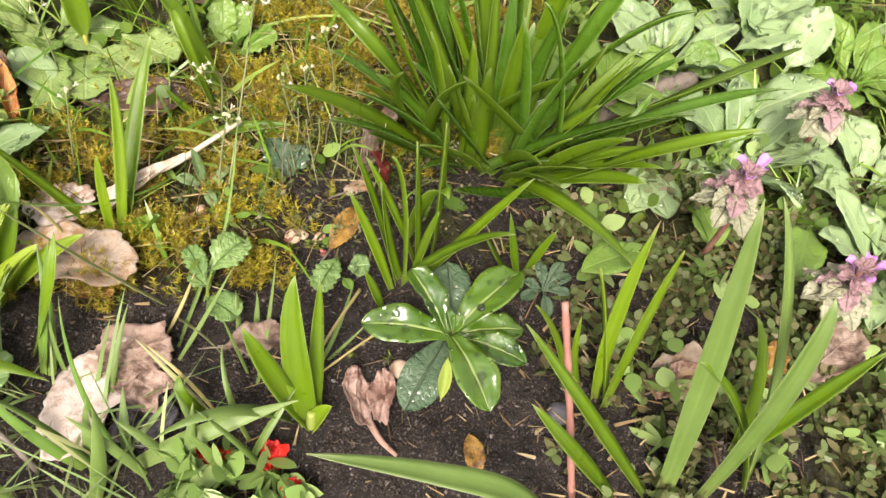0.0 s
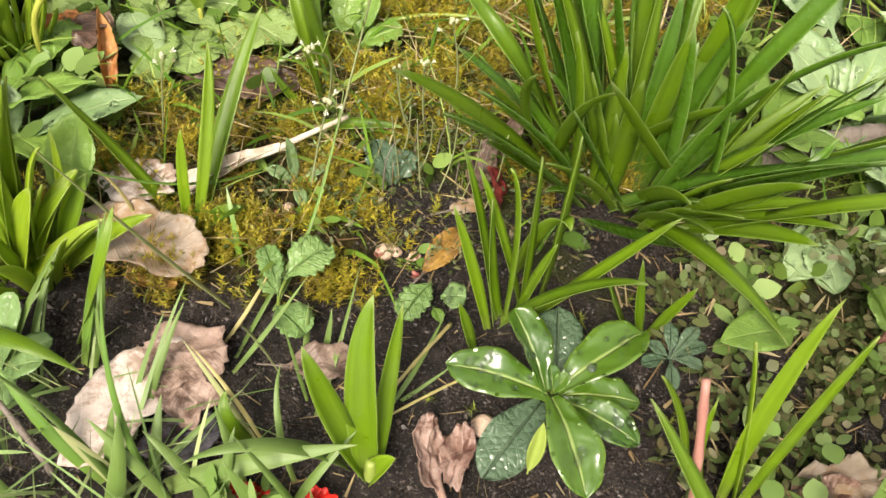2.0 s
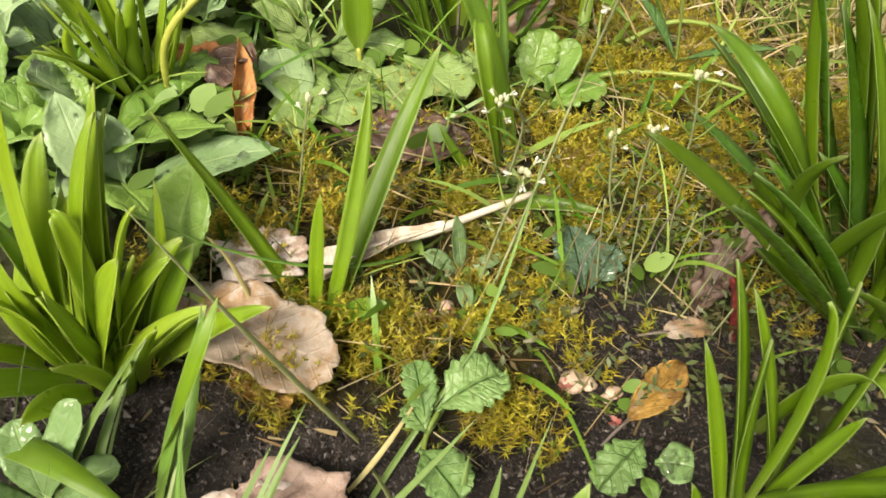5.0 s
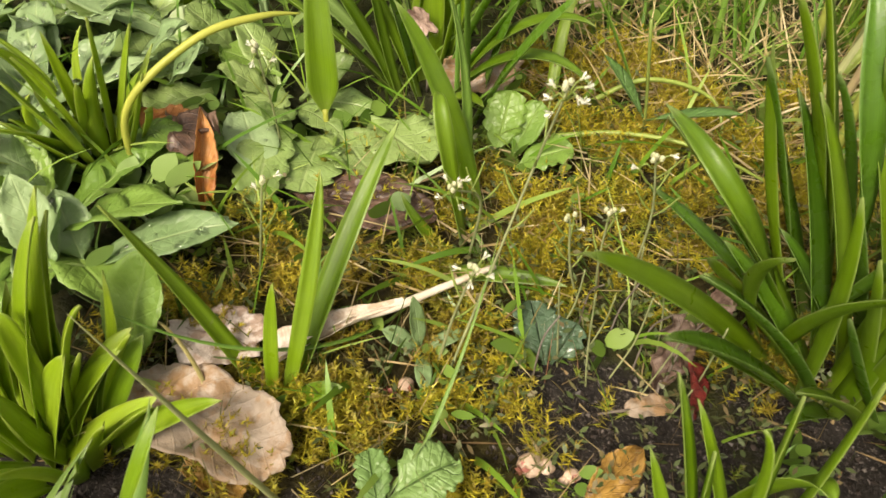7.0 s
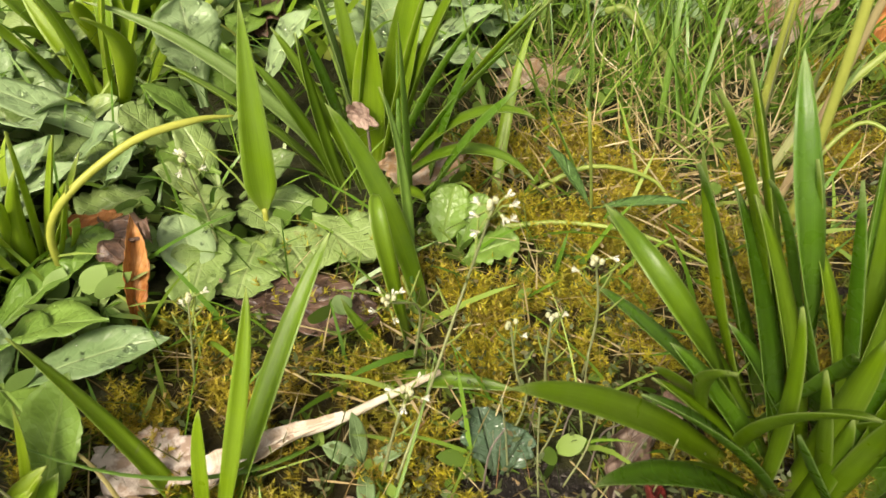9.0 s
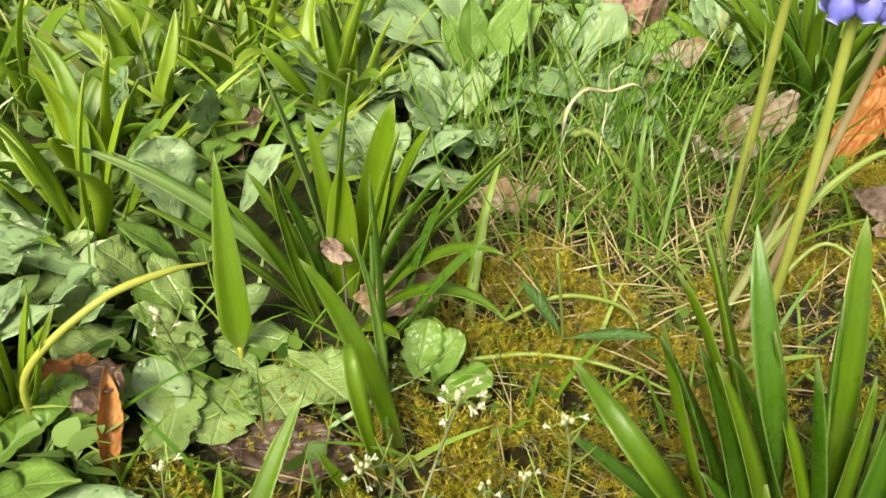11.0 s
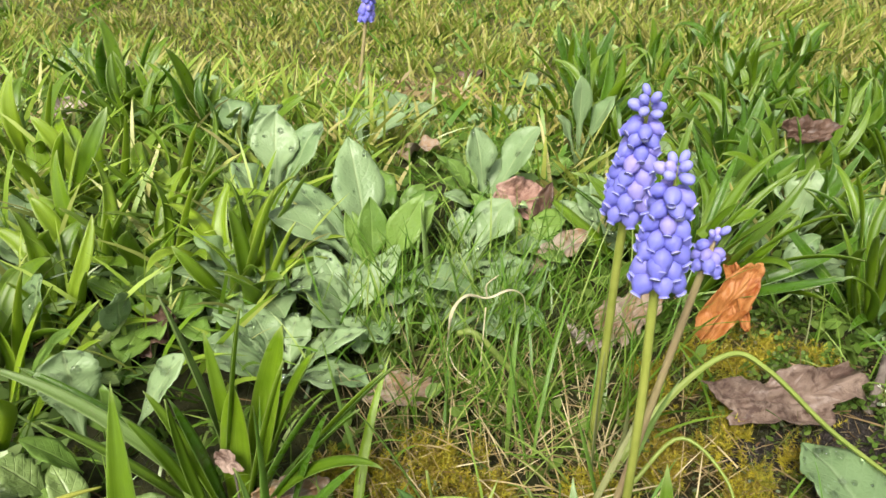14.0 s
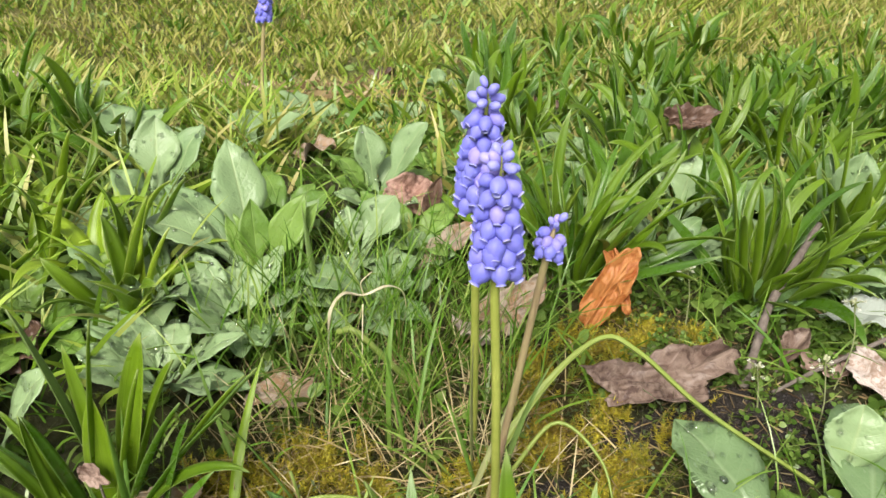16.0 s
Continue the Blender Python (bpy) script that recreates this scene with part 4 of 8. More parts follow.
strap(plant, (0.1130, 0.3500), (0.1570, 0.3490, 0.0400), 0.30, 0.0058, 18)
strap(plant, (0.1130, 0.3420), (0.1610, 0.3290, 0.0340), 0.35, 0.0062, 14)
strap(plant, (0.1110, 0.3380), (0.1310, 0.3260, 0.0200), 0.25, 0.0062, 10, STRAP_LIGHT)
strap(plant, (0.1120, 0.3600), (0.1550, 0.3680, 0.0680), 0.03, 0.0036, 6, GRASS_LONG)
strap(plant, (0.1050, 0.3450), (0.0750, 0.3520, 0.0520), 0.10, 0.0050, 2)
strap(plant, (0.1040, 0.3470), (0.0880, 0.3450, 0.0580), 0.06, 0.0052, -2, STRAP_SHADED)
strap(plant, (0.1080, 0.3500), (0.1220, 0.3550, 0.0740), 0.05, 0.0046, -6)
strap(plant, (0.1020, 0.3620), (0.0860, 0.3760, 0.0600), 0.08, 0.0056, -10)
plant = thing("strap_leaf_clump", on(0.135, 0.290), "few arching green leaves on mossy ground", "plant", "strap-leaved clumps")
strap(plant, (0.1374, 0.3013), (0.1074, 0.3120, 0.0600), 0.08, 0.0063, -20, lean=-0.05)
strap(plant, (0.1379, 0.2863), (0.1230, 0.3044, 0.0400), 0.45, 0.0054, 17, lean=0.10)
strap(plant, (0.1397, 0.2829), (0.1186, 0.2860, 0.0180), -0.10, 0.0042, 13, lean=0.10)
strap(plant, (0.1324, 0.3035), (0.1182, 0.3229, 0.0600), 0.10, 0.0034, 9, GRASS_LONG, lean=-0.05)
strap(plant, (0.1295, 0.2743), (0.1685, 0.2747, 0.0120), 0.08, 0.0052, 5, lean=0.00)
plant = thing("strap_leaf_clump", on(0.029, 0.279), "yellow-green tuft of narrow leaves beside weeds", "plant", "strap-leaved clumps")
strap(plant, (0.0286, 0.2794), (0.0227, 0.2801, 0.0500), 0.00, 0.0043, -20, STRAP_LIME, lean=0.00)
strap(plant, (0.0285, 0.2781), (0.0192, 0.2650, 0.0450), 0.03, 0.0042, 17, STRAP_LIME, lean=0.05)
strap(plant, (0.0291, 0.2771), (0.0190, 0.2601, 0.0350), 0.05, 0.0046, 13, STRAP_LIME, lean=0.05)
strap(plant, (0.0286, 0.2794), (0.0225, 0.2689, 0.0500), 0.13, 0.0038, 9, STRAP_LIME, lean=0.00)
strap(plant, (0.0294, 0.2797), (0.0352, 0.2837, 0.0550), -0.20, 0.0045, 5, STRAP_LIME, lean=0.10)
strap(plant, (0.0302, 0.2800), (0.0418, 0.2908, 0.0500), 0.03, 0.0040, 1, STRAP_LIME, lean=0.00)
strap(plant, (0.0310, 0.2803), (0.0465, 0.2843, 0.0400), -0.07, 0.0041, -3, STRAP_LIME, lean=0.00)
strap(plant, (0.0293, 0.2784), (0.0300, 0.2644, 0.0450), -0.07, 0.0043, -7, STRAP_LIME, lean=-0.05)
strap(plant, (0.0284, 0.2768), (0.0184, 0.2512, 0.0300), -0.07, 0.0040, -11, STRAP_LIME, lean=-0.10)


# ---- broad-leaved weeds ----
plant = thing("glossy_rosette", on(0.227, 0.184), "wet dark green rosette with pale midribs on soil", "weed", "broad-leaved weeds")


def elliptic(v):
    """Half width of a rosette leaf: winged foot, widest past the middle, short blunt point."""
    return 0.30 + 0.70 * math.sin(math.pi / 2 * min(1, v / 0.58)) ** 1.4 if v < 0.6 else max(0.0, 1 - ((v - 0.6) / 0.4) ** 2.1) ** 0.75


broad(plant, (0.2284, 0.1874, 0.0080), (0.2275, 0.2125, 0.0110), 0.0150, 0.12, DULLWET, elliptic, fold=0.1, quilt=0.05)
broad(plant, (0.2252, 0.1822, 0.0070), (0.2105, 0.1570, 0.0060), 0.0150, 0.10, DULLWET, elliptic, fold=0.08, quilt=0.06)
broad(plant, (0.2300, 0.1847, 0.0080), (0.2540, 0.1870, 0.0080), 0.0112, 0.14, GLOSSY, elliptic, fold=0.2, quilt=0.06)
broad(plant, (0.2308, 0.1829, 0.0090), (0.2530, 0.1735, 0.0090), 0.0112, 0.14, GLOSSY, elliptic, fold=0.25, quilt=0.06)
broad(plant, (0.2285, 0.1843, 0.0120), (0.2525, 0.2055, 0.0170), 0.0150, 0.14, GLOSSY, elliptic, fold=0.30, turn=-12, quilt=0.05)
broad(plant, (0.2249, 0.1835, 0.0120), (0.2125, 0.2030, 0.0210), 0.0122, 0.14, GLOSSY, elliptic, fold=0.50, turn=14, quilt=0.05)
broad(plant, (0.2259, 0.1829, 0.0110), (0.1962, 0.1862, 0.0120), 0.0142, 0.14, GLOSSY, elliptic, fold=0.22, turn=-8, quilt=0.05)
broad(plant, (0.2269, 0.1810, 0.0130), (0.2372, 0.1535, 0.0150), 0.0148, 0.14, GLOSSY, elliptic, fold=0.30, quilt=0.06)
broad(plant, (0.2269, 0.1826, 0.0140), (0.2240, 0.1870, 0.0220), 0.0042, 0.10, GLOSSY, oblong, fold=0.6)
broad(plant, (0.2269, 0.1826, 0.0140), (0.2300, 0.1858, 0.0205), 0.0042, 0.10, GLOSSY, oblong, fold=0.6)
broad(plant, (0.2228, 0.1605, 0.0060), (0.2236, 0.1700, 0.0210), 0.0045, 0.02, STEM_L, lance, fold=0.8, name="bud")
plant = thing("small_rosette", on(0.262, 0.200), "small grey-green rosette of narrow leaves on soil", "weed", "broad-leaved weeds")
broad(plant, (0.2645, 0.2049, 0.0060), (0.2647, 0.1935, 0.0060), 0.0047, 0.10, DULLWET, spoon, quilt=0.0)
broad(plant, (0.2645, 0.2049, 0.0060), (0.2552, 0.2011, 0.0060), 0.0047, 0.10, DULLWET, spoon, quilt=0.0)
broad(plant, (0.2636, 0.2036, 0.0080), (0.2564, 0.2069, 0.0100), 0.0044, 0.10, DULLWET, spoon, quilt=0.0)
broad(plant, (0.2636, 0.2036, 0.0080), (0.2634, 0.2153, 0.0100), 0.0047, 0.10, DULLWET, spoon, quilt=0.0)
broad(plant, (0.2636, 0.2036, 0.0080), (0.2722, 0.2153, 0.0100), 0.0047, 0.10, DULLWET, spoon, quilt=0.0)
broad(plant, (0.2645, 0.2049, 0.0060), (0.2764, 0.2120, 0.0060), 0.0045, 0.10, DULLWET, spoon, quilt=0.0)
broad(plant, (0.2645, 0.2049, 0.0060), (0.2747, 0.2040, 0.0060), 0.0044, 0.10, DULLWET, spoon, quilt=0.0)
plant = thing("crinkled_seedling", on(0.150, 0.212), "grey-green crinkled seedling leaves at the moss edge", "weed", "broad-leaved weeds")
broad(plant, (0.1430, 0.2085, 0.0060), (0.1548, 0.2195, 0.0110), 0.0125, 0.20, CRINKLE, blunt, tooth=0.24, quilt=0.10, teeth=7)
broad(plant, (0.1420, 0.2045, 0.0060), (0.1350, 0.2165, 0.0100), 0.0075, 0.16, CRINKLE, blunt, tooth=0.24, quilt=0.10, teeth=7)
broad(plant, (0.1425, 0.2030, 0.0050), (0.1368, 0.2075, 0.0070), 0.0070, 0.16, CRINKLE, blunt, tooth=0.24, quilt=0.10, teeth=6)
broad(plant, (0.1425, 0.1990, 0.0050), (0.1540, 0.1905, 0.0070), 0.0108, 0.14, CRINKLE, blunt, tooth=0.15, quilt=0.06, teeth=7)
part("stem", tube("stem", through_points([on(0.1425, 0.2010), (0.1425, 0.2035, 0.005), (0.1435, 0.2085, 0.0062)], 8), 0.0006), STEM_G, plant)
plant = thing("round_seedling", on(0.187, 0.212), "small round-leaved green seedling on bare soil", "weed", "broad-leaved weeds")
broad(plant, (0.1878, 0.2150, 0.0080), (0.1808, 0.2020, 0.0060), 0.0092, 0.18, CRINKLE, blunt, tooth=0.24, quilt=0.10, teeth=7)
broad(plant, (0.1915, 0.2120, 0.0060), (0.1992, 0.2125, 0.0080), 0.0098, 0.14, WETLEAF, blunt)
broad(plant, (0.1895, 0.2095, 0.0040), (0.1932, 0.2040, 0.0040), 0.0039, 0.14, WEED, ovate)
plant = thing("seedling", on(0.137, 0.248), "upright grey-green seedling growing out of moss", "weed", "broad-leaved weeds")
broad(plant, (0.1372, 0.2484, 0.0030), (0.1336, 0.2517, 0.0220), 0.0046, 0.02, WETPALE, lance)
broad(plant, (0.1372, 0.2484, 0.0030), (0.1264, 0.2488, 0.0080), 0.0054, 0.15, WETPALE, lance)
broad(plant, (0.1372, 0.2484, 0.0030), (0.1470, 0.2551, 0.0080), 0.0048, 0.15, WETPALE, lance)
broad(plant, (0.1372, 0.2484, 0.0030), (0.1422, 0.2358, 0.0060), 0.0044, 0.15, WETPALE, lance)
plant = thing("lobed_seedling", on(0.168, 0.267), "blue-green rounded leaf low in the moss", "weed", "broad-leaved weeds")
broad(plant, (0.1681, 0.2552, 0.0030), (0.1605, 0.2684, 0.0100), 0.0115, 0.10, DULLWET, blunt, tooth=0.35, teeth=4)
broad(plant, (0.1696, 0.2561, 0.0030), (0.1732, 0.2642, 0.0120), 0.0085, 0.10, DULLWET, blunt, tooth=0.35, teeth=4)
plant = thing("broad_weed", on(0.055, 0.262), "broad pale green weed leaves with rain drops", "weed", "broad-leaved weeds")
broad(plant, (0.0455, 0.2414, 0.0060), (0.0824, 0.2616, 0.0180), 0.0135, 0.10, TEASEL, lance, tooth=0.07)
broad(plant, (0.0712, 0.2169, 0.0040), (0.0754, 0.2369, 0.0350), 0.0169, 0.06, WEED, ovate, tooth=0.07)
broad(plant, (0.0371, 0.2403, 0.0040), (0.0437, 0.2460, 0.0300), 0.0157, 0.06, TEASEL, ovate, tooth=0.07)
broad(plant, (0.0467, 0.2345, 0.0060), (0.0346, 0.2350, 0.0200), 0.0148, 0.10, TEASEL, ovate, tooth=0.07)
broad(plant, (0.0435, 0.2344, 0.0100), (0.0323, 0.2455, 0.0350), 0.0125, 0.06, TEASEL, lance, tooth=0.07)
broad(plant, (0.0259, 0.2614, 0.0120), (0.0141, 0.2557, 0.0280), 0.0145, 0.06, TEASEL, blunt, tooth=0.07)
broad(plant, (0.0472, 0.2411, 0.0100), (0.0394, 0.2492, 0.0280), 0.0121, 0.06, TEASEL, ovate, tooth=0.07)
broad(plant, (0.0310, 0.2438, 0.0120), (0.0234, 0.2393, 0.0250), 0.0096, 0.08, WEED, ovate, tooth=0.07)
broad(plant, (0.0022, 0.3076, 0.0100), (0.0081, 0.2800, 0.0180), 0.0155, 0.06, TEASEL, blunt, tooth=0.07)
broad(plant, (0.0315, 0.3126, 0.0100), (0.0438, 0.3177, 0.0250), 0.0141, 0.08, TEASEL, ovate, tooth=0.07)
broad(plant, (0.0172, 0.3163, 0.0100), (0.0379, 0.3201, 0.0300), 0.0142, 0.08, TEASEL, ovate, tooth=0.07)
broad(plant, (0.0567, 0.2765, 0.0080), (0.0383, 0.2895, 0.0150), 0.0165, 0.06, WEED, blunt, tooth=0.07)
broad(plant, (0.0768, 0.2858, 0.0060), (0.0603, 0.3066, 0.0120), 0.0153, 0.06, TEASEL, blunt, tooth=0.07)
broad(plant, (0.0313, 0.3365, 0.0060), (-0.0282, 0.3276, 0.0300), 0.0150, 0.03, TEASEL, lance, tooth=0.07)
plant = thing("broad_weed", on(0.074, 0.166), "soft green low weed beside thin grass", "weed", "broad-leaved weeds")
broad(plant, on(0.0740, 0.1640, 0.003), (0.0770, 0.1800, 0.0220), 0.0078, 0.14, WETLEAF, blunt, tooth=0.07)
broad(plant, on(0.0740, 0.1640, 0.003), (0.0880, 0.1660, 0.0120), 0.0085, 0.16, WETLEAF, blunt, tooth=0.07)
broad(plant, on(0.0740, 0.1640, 0.003), (0.0830, 0.1530, 0.0100), 0.0080, 0.16, WETLEAF, blunt, tooth=0.07)
broad(plant, on(0.0740, 0.1640, 0.003), (0.0640, 0.1740, 0.0160), 0.0085, 0.16, WETLEAF, blunt, tooth=0.07)
broad(plant, on(0.0740, 0.1640, 0.003), (0.0640, 0.1560, 0.0120), 0.0090, 0.16, WETLEAF, blunt)
broad(plant, on(0.0740, 0.1640, 0.003), (0.0860, 0.1745, 0.0090), 0.0080, 0.16, WETLEAF, blunt)
plant = thing("broad_weed", on(0.072, 0.330), "flat rosette of toothed pale green leaves", "weed", "broad-leaved weeds")
broad(plant, (0.0606, 0.3016, 0.0100), (0.0460, 0.2761, 0.0140), 0.0165, 0.05, WEED, blunt, tooth=0.26, quilt=0.03, teeth=6)
broad(plant, (0.0678, 0.3186, 0.0080), (0.0775, 0.2768, 0.0080), 0.0155, 0.05, TOOTHED, blunt, tooth=0.26, quilt=0.03, teeth=6)
broad(plant, (0.0838, 0.3111, 0.0060), (0.0880, 0.2849, 0.0080), 0.0194, 0.05, TOOTHED, blunt, tooth=0.26, quilt=0.03, teeth=6)
broad(plant, (0.0853, 0.3159, 0.0060), (0.1050, 0.2988, 0.0080), 0.0166, 0.05, TOOTHED, blunt, tooth=0.26, quilt=0.03, teeth=6)
broad(plant, (0.0935, 0.3227, 0.0060), (0.1205, 0.3074, 0.0100), 0.0202, 0.05, TOOTHED, blunt, tooth=0.26, quilt=0.03, teeth=6)
broad(plant, (0.0360, 0.3243, 0.0080), (0.0097, 0.3156, 0.0120), 0.0224, 0.05, TOOTHED, blunt, tooth=0.26, quilt=0.03, teeth=6)
broad(plant, (0.0430, 0.3183, 0.0060), (0.0293, 0.3007, 0.0060), 0.0178, 0.05, TOOTHED, blunt, tooth=0.26, quilt=0.03, teeth=6)
broad(plant, (0.0442, 0.3350, 0.0100), (0.0290, 0.3335, 0.0250), 0.0130, 0.05, TOOTHED, blunt, tooth=0.26, quilt=0.03, teeth=6)
broad(plant, (0.0614, 0.3314, 0.0080), (0.0405, 0.3319, 0.0120), 0.0138, 0.05, WEED, blunt, tooth=0.26, quilt=0.03, teeth=6)
broad(plant, (0.0625, 0.3286, 0.0060), (0.0628, 0.3104, 0.0080), 0.0147, 0.05, TOOTHED, blunt, tooth=0.26, quilt=0.03, teeth=6)
broad(plant, (0.1075, 0.3243, 0.0060), (0.1242, 0.3232, 0.0100), 0.0137, 0.05, TOOTHED, blunt, tooth=0.26, quilt=0.03, teeth=6)
broad(plant, (0.0510, 0.3458, 0.0120), (0.0340, 0.3402, 0.0300), 0.0110, 0.05, WEED, lance)
broad(plant, (0.1371, 0.3212, 0.0060), (0.1372, 0.3363, 0.0200), 0.0119, 0.05, WEED, blunt, tooth=0.26, quilt=0.03, teeth=6)
broad(plant, (0.1420, 0.3225, 0.0060), (0.1472, 0.3344, 0.0200), 0.0102, 0.05, WEED, blunt)
broad(plant, (0.1446, 0.3189, 0.0060), (0.1597, 0.3268, 0.0120), 0.0117, 0.05, WEED, blunt, tooth=0.26, quilt=0.03, teeth=6)
plant = thing("broad_weed", on(0.020, 0.400), "blue-green weed with upright leaves and rain drops", "weed", "broad-leaved weeds")
broad(plant, (0.0409, 0.3621, 0.0080), (0.0353, 0.3693, 0.0450), 0.0216, 0.10, TEASEL, spoon, tooth=0.07)
broad(plant, (-0.0026, 0.3990, 0.0100), (0.0031, 0.4081, 0.0450), 0.0164, 0.10, TEASEL, ovate, tooth=0.07)
broad(plant, (0.0272, 0.4163, 0.0100), (0.0303, 0.4152, 0.0350), 0.0169, 0.10, TEASEL, ovate, tooth=0.07)
broad(plant, (0.0082, 0.3763, 0.0100), (0.0283, 0.3855, 0.0400), 0.0114, 0.14, WEED, ovate)
broad(plant, (0.0575, 0.3701, 0.0080), (0.0742, 0.3844, 0.0400), 0.0158, 0.12, TEASEL, lance, tooth=0.07)
broad(plant, (0.0465, 0.3672, 0.0050), (0.0455, 0.3711, 0.0300), 0.0151, 0.10, WEED, ovate, tooth=0.07)
broad(plant, (0.0414, 0.3726, 0.0100), (0.0218, 0.3883, 0.0200), 0.0124, 0.10, TEASEL, ovate)
broad(plant, (-0.0040, 0.3497, 0.0100), (-0.0105, 0.3416, 0.0300), 0.0171, 0.10, TEASEL, ovate, tooth=0.07)


def winged(v):
    """Half width of a leaf with a long winged stalk and a pointed oval blade."""
    if v < 0.36:
        return 0.17 + 0.13 * v / 0.36
    f = (v - 0.36) / 0.64
    return 0.30 + 0.70 * math.sin(math.pi / 2 * f / 0.38) ** 1.2 if f < 0.38 else max(0.0, 1 - ((f - 0.38) / 0.62) ** 1.5) ** 1.0


plant = thing("broad_weed", on(0.123, 0.484), "upright pale blue-green weed with broad stalked leaves in grass", "weed", "broad-leaved weeds")
HEART = (0.1230, 0.4850, 0.0040)
broad(plant, HEART, (0.0980, 0.5230, 0.0670), 0.0270, 0.10, TEASEL, winged, fold=0.22, tooth=0.05)
broad(plant, HEART, (0.0640, 0.4900, 0.0350), 0.0225, 0.22, TEASEL, winged, fold=0.30, tooth=0.05)
broad(plant, HEART, (0.1780, 0.4800, 0.0120), 0.0235, 0.30, TEASEL, winged, fold=0.22, tooth=0.05)
broad(plant, HEART, (0.1155, 0.5000, 0.0490), 0.0165, 0.06, WEED, winged, fold=0.35)
broad(plant, HEART, (0.1410, 0.5040, 0.0530), 0.0175, 0.06, WEED, winged, fold=0.35, turn=35)
broad(plant, HEART, (0.1465, 0.5070, 0.0470), 0.0130, 0.08, WEED, winged, fold=0.40, turn=50)
broad(plant, HEART, (0.1040, 0.4990, 0.0420), 0.0120, 0.08, WEED, winged, fold=0.35, turn=-30)
broad(plant, HEART, (0.0650, 0.5210, 0.0370), 0.0190, 0.16, TEASEL, winged, fold=0.22)
broad(plant, HEART, (0.1430, 0.4660, 0.0040), 0.0175, 0.22, TEASEL, winged, fold=0.15, tooth=0.05)
broad(plant, HEART, (0.1060, 0.4560, 0.0060), 0.0160, 0.22, TEASEL, winged, fold=0.15)
broad(plant, HEART, (0.0830, 0.4650, 0.0100), 0.0170, 0.22, TEASEL, winged, fold=0.20)
broad(plant, HEART, (0.1410, 0.5370, 0.0300), 0.0160, 0.18, TEASEL, winged, fold=0.20)
for foot, tips in (((0.056, 0.532), ((0.0480, 0.5600, 0.0580, 0.026), (0.0745, 0.5580, 0.0570, 0.022), (0.0280, 0.5420, 0.0320, 0.020), (0.0860, 0.5330, 0.0220, 0.020), (0.0520, 0.5060, 0.0120, 0.018))),
                   ((0.166, 0.513), ((0.1815, 0.5360, 0.0380, 0.026), (0.1560, 0.5330, 0.0300, 0.018), (0.1930, 0.5070, 0.0180, 0.018), (0.1520, 0.4960, 0.0100, 0.016))),
                   ((0.168, 0.575), ((0.1540, 0.5940, 0.0550, 0.021), (0.1910, 0.5970, 0.0600, 0.024), (0.1760, 0.6050, 0.0360, 0.018), (0.1430, 0.5700, 0.0200, 0.018), (0.1920, 0.5680, 0.0180, 0.018))),
                   ((0.010, 0.600), ((-0.0110, 0.6300, 0.0400, 0.026), (0.0290, 0.6250, 0.0420, 0.024), (0.0050, 0.5800, 0.0200, 0.022))),
                   ((0.222, 0.692), ((0.2140, 0.7020, 0.0700, 0.018), (0.2400, 0.6990, 0.0600, 0.022), (0.2020, 0.6950, 0.0400, 0.018))),
                   ((0.345, 0.598), ((0.3520, 0.6140, 0.0520, 0.024), (0.3290, 0.6000, 0.0420, 0.020), (0.3630, 0.5890, 0.0340, 0.020))),
                   ((0.440, 0.596), ((0.4450, 0.6080, 0.0700, 0.026), (0.4700, 0.6000, 0.0560, 0.024), (0.4260, 0.5860, 0.0380, 0.022))),
                   ((0.075, 0.655), ((0.0560, 0.6800, 0.0300, 0.026), (0.1000, 0.6750, 0.0320, 0.024), (0.0800, 0.6300, 0.0120, 0.022)))):
    plant = thing("broad_weed", on(*foot), "pale blue-green broad-leaved weed standing in rough grass", "weed", "broad-leaved weeds")
    for x, y, z, w in tips:
        broad(plant, on(*foot, 0.004), (x, y, z + height(x, y)), w, 0.16, TEASEL, winged, fold=0.22, tooth=0.05)
plant = thing("broad_weed", on(0.345, 0.370), "wide pale grey-green leaves with large water drops", "weed", "broad-leaved weeds")
broad(plant, (0.3430, 0.3740, 0.0060), (0.3130, 0.4200, 0.0170), 0.0350, 0.10, WETPALE, ovate, fold=0.16, tooth=0.05)
broad(plant, (0.3820, 0.3780, 0.0060), (0.3970, 0.4420, 0.0180), 0.0380, 0.12, WETPALE, ovate, fold=0.16, tooth=0.05)
broad(plant, (0.3600, 0.3740, 0.0040), (0.3560, 0.4000, 0.0050), 0.0180, 0.12, WEED, ovate, fold=0.16)
plant = thing("broad_weed", on(0.410, 0.560), "pale green broad-leaved weed among strap leaves", "weed", "broad-leaved weeds")
broad(plant, (0.4463, 0.6146, 0.0120), (0.4387, 0.6387, 0.0450), 0.0273, 0.06, WETLEAF, ovate)
broad(plant, (0.4647, 0.6121, 0.0120), (0.4656, 0.6125, 0.0400), 0.0224, 0.06, WETLEAF, ovate)
broad(plant, (0.4067, 0.6023, 0.0100), (0.3876, 0.6365, 0.0200), 0.0323, 0.10, WETLEAF, ovate)
broad(plant, (0.3534, 0.5388, 0.0060), (0.3400, 0.5475, 0.0100), 0.0132, 0.10, WEED, ovate)
broad(plant, (0.3689, 0.5072, 0.0100), (0.3979, 0.5287, 0.0200), 0.0245, 0.10, WETLEAF, ovate)
broad(plant, (0.4060, 0.5140, 0.0100), (0.4330, 0.5000, 0.0240), 0.0270, 0.10, SILVER, blunt, tooth=0.12, teeth=6)
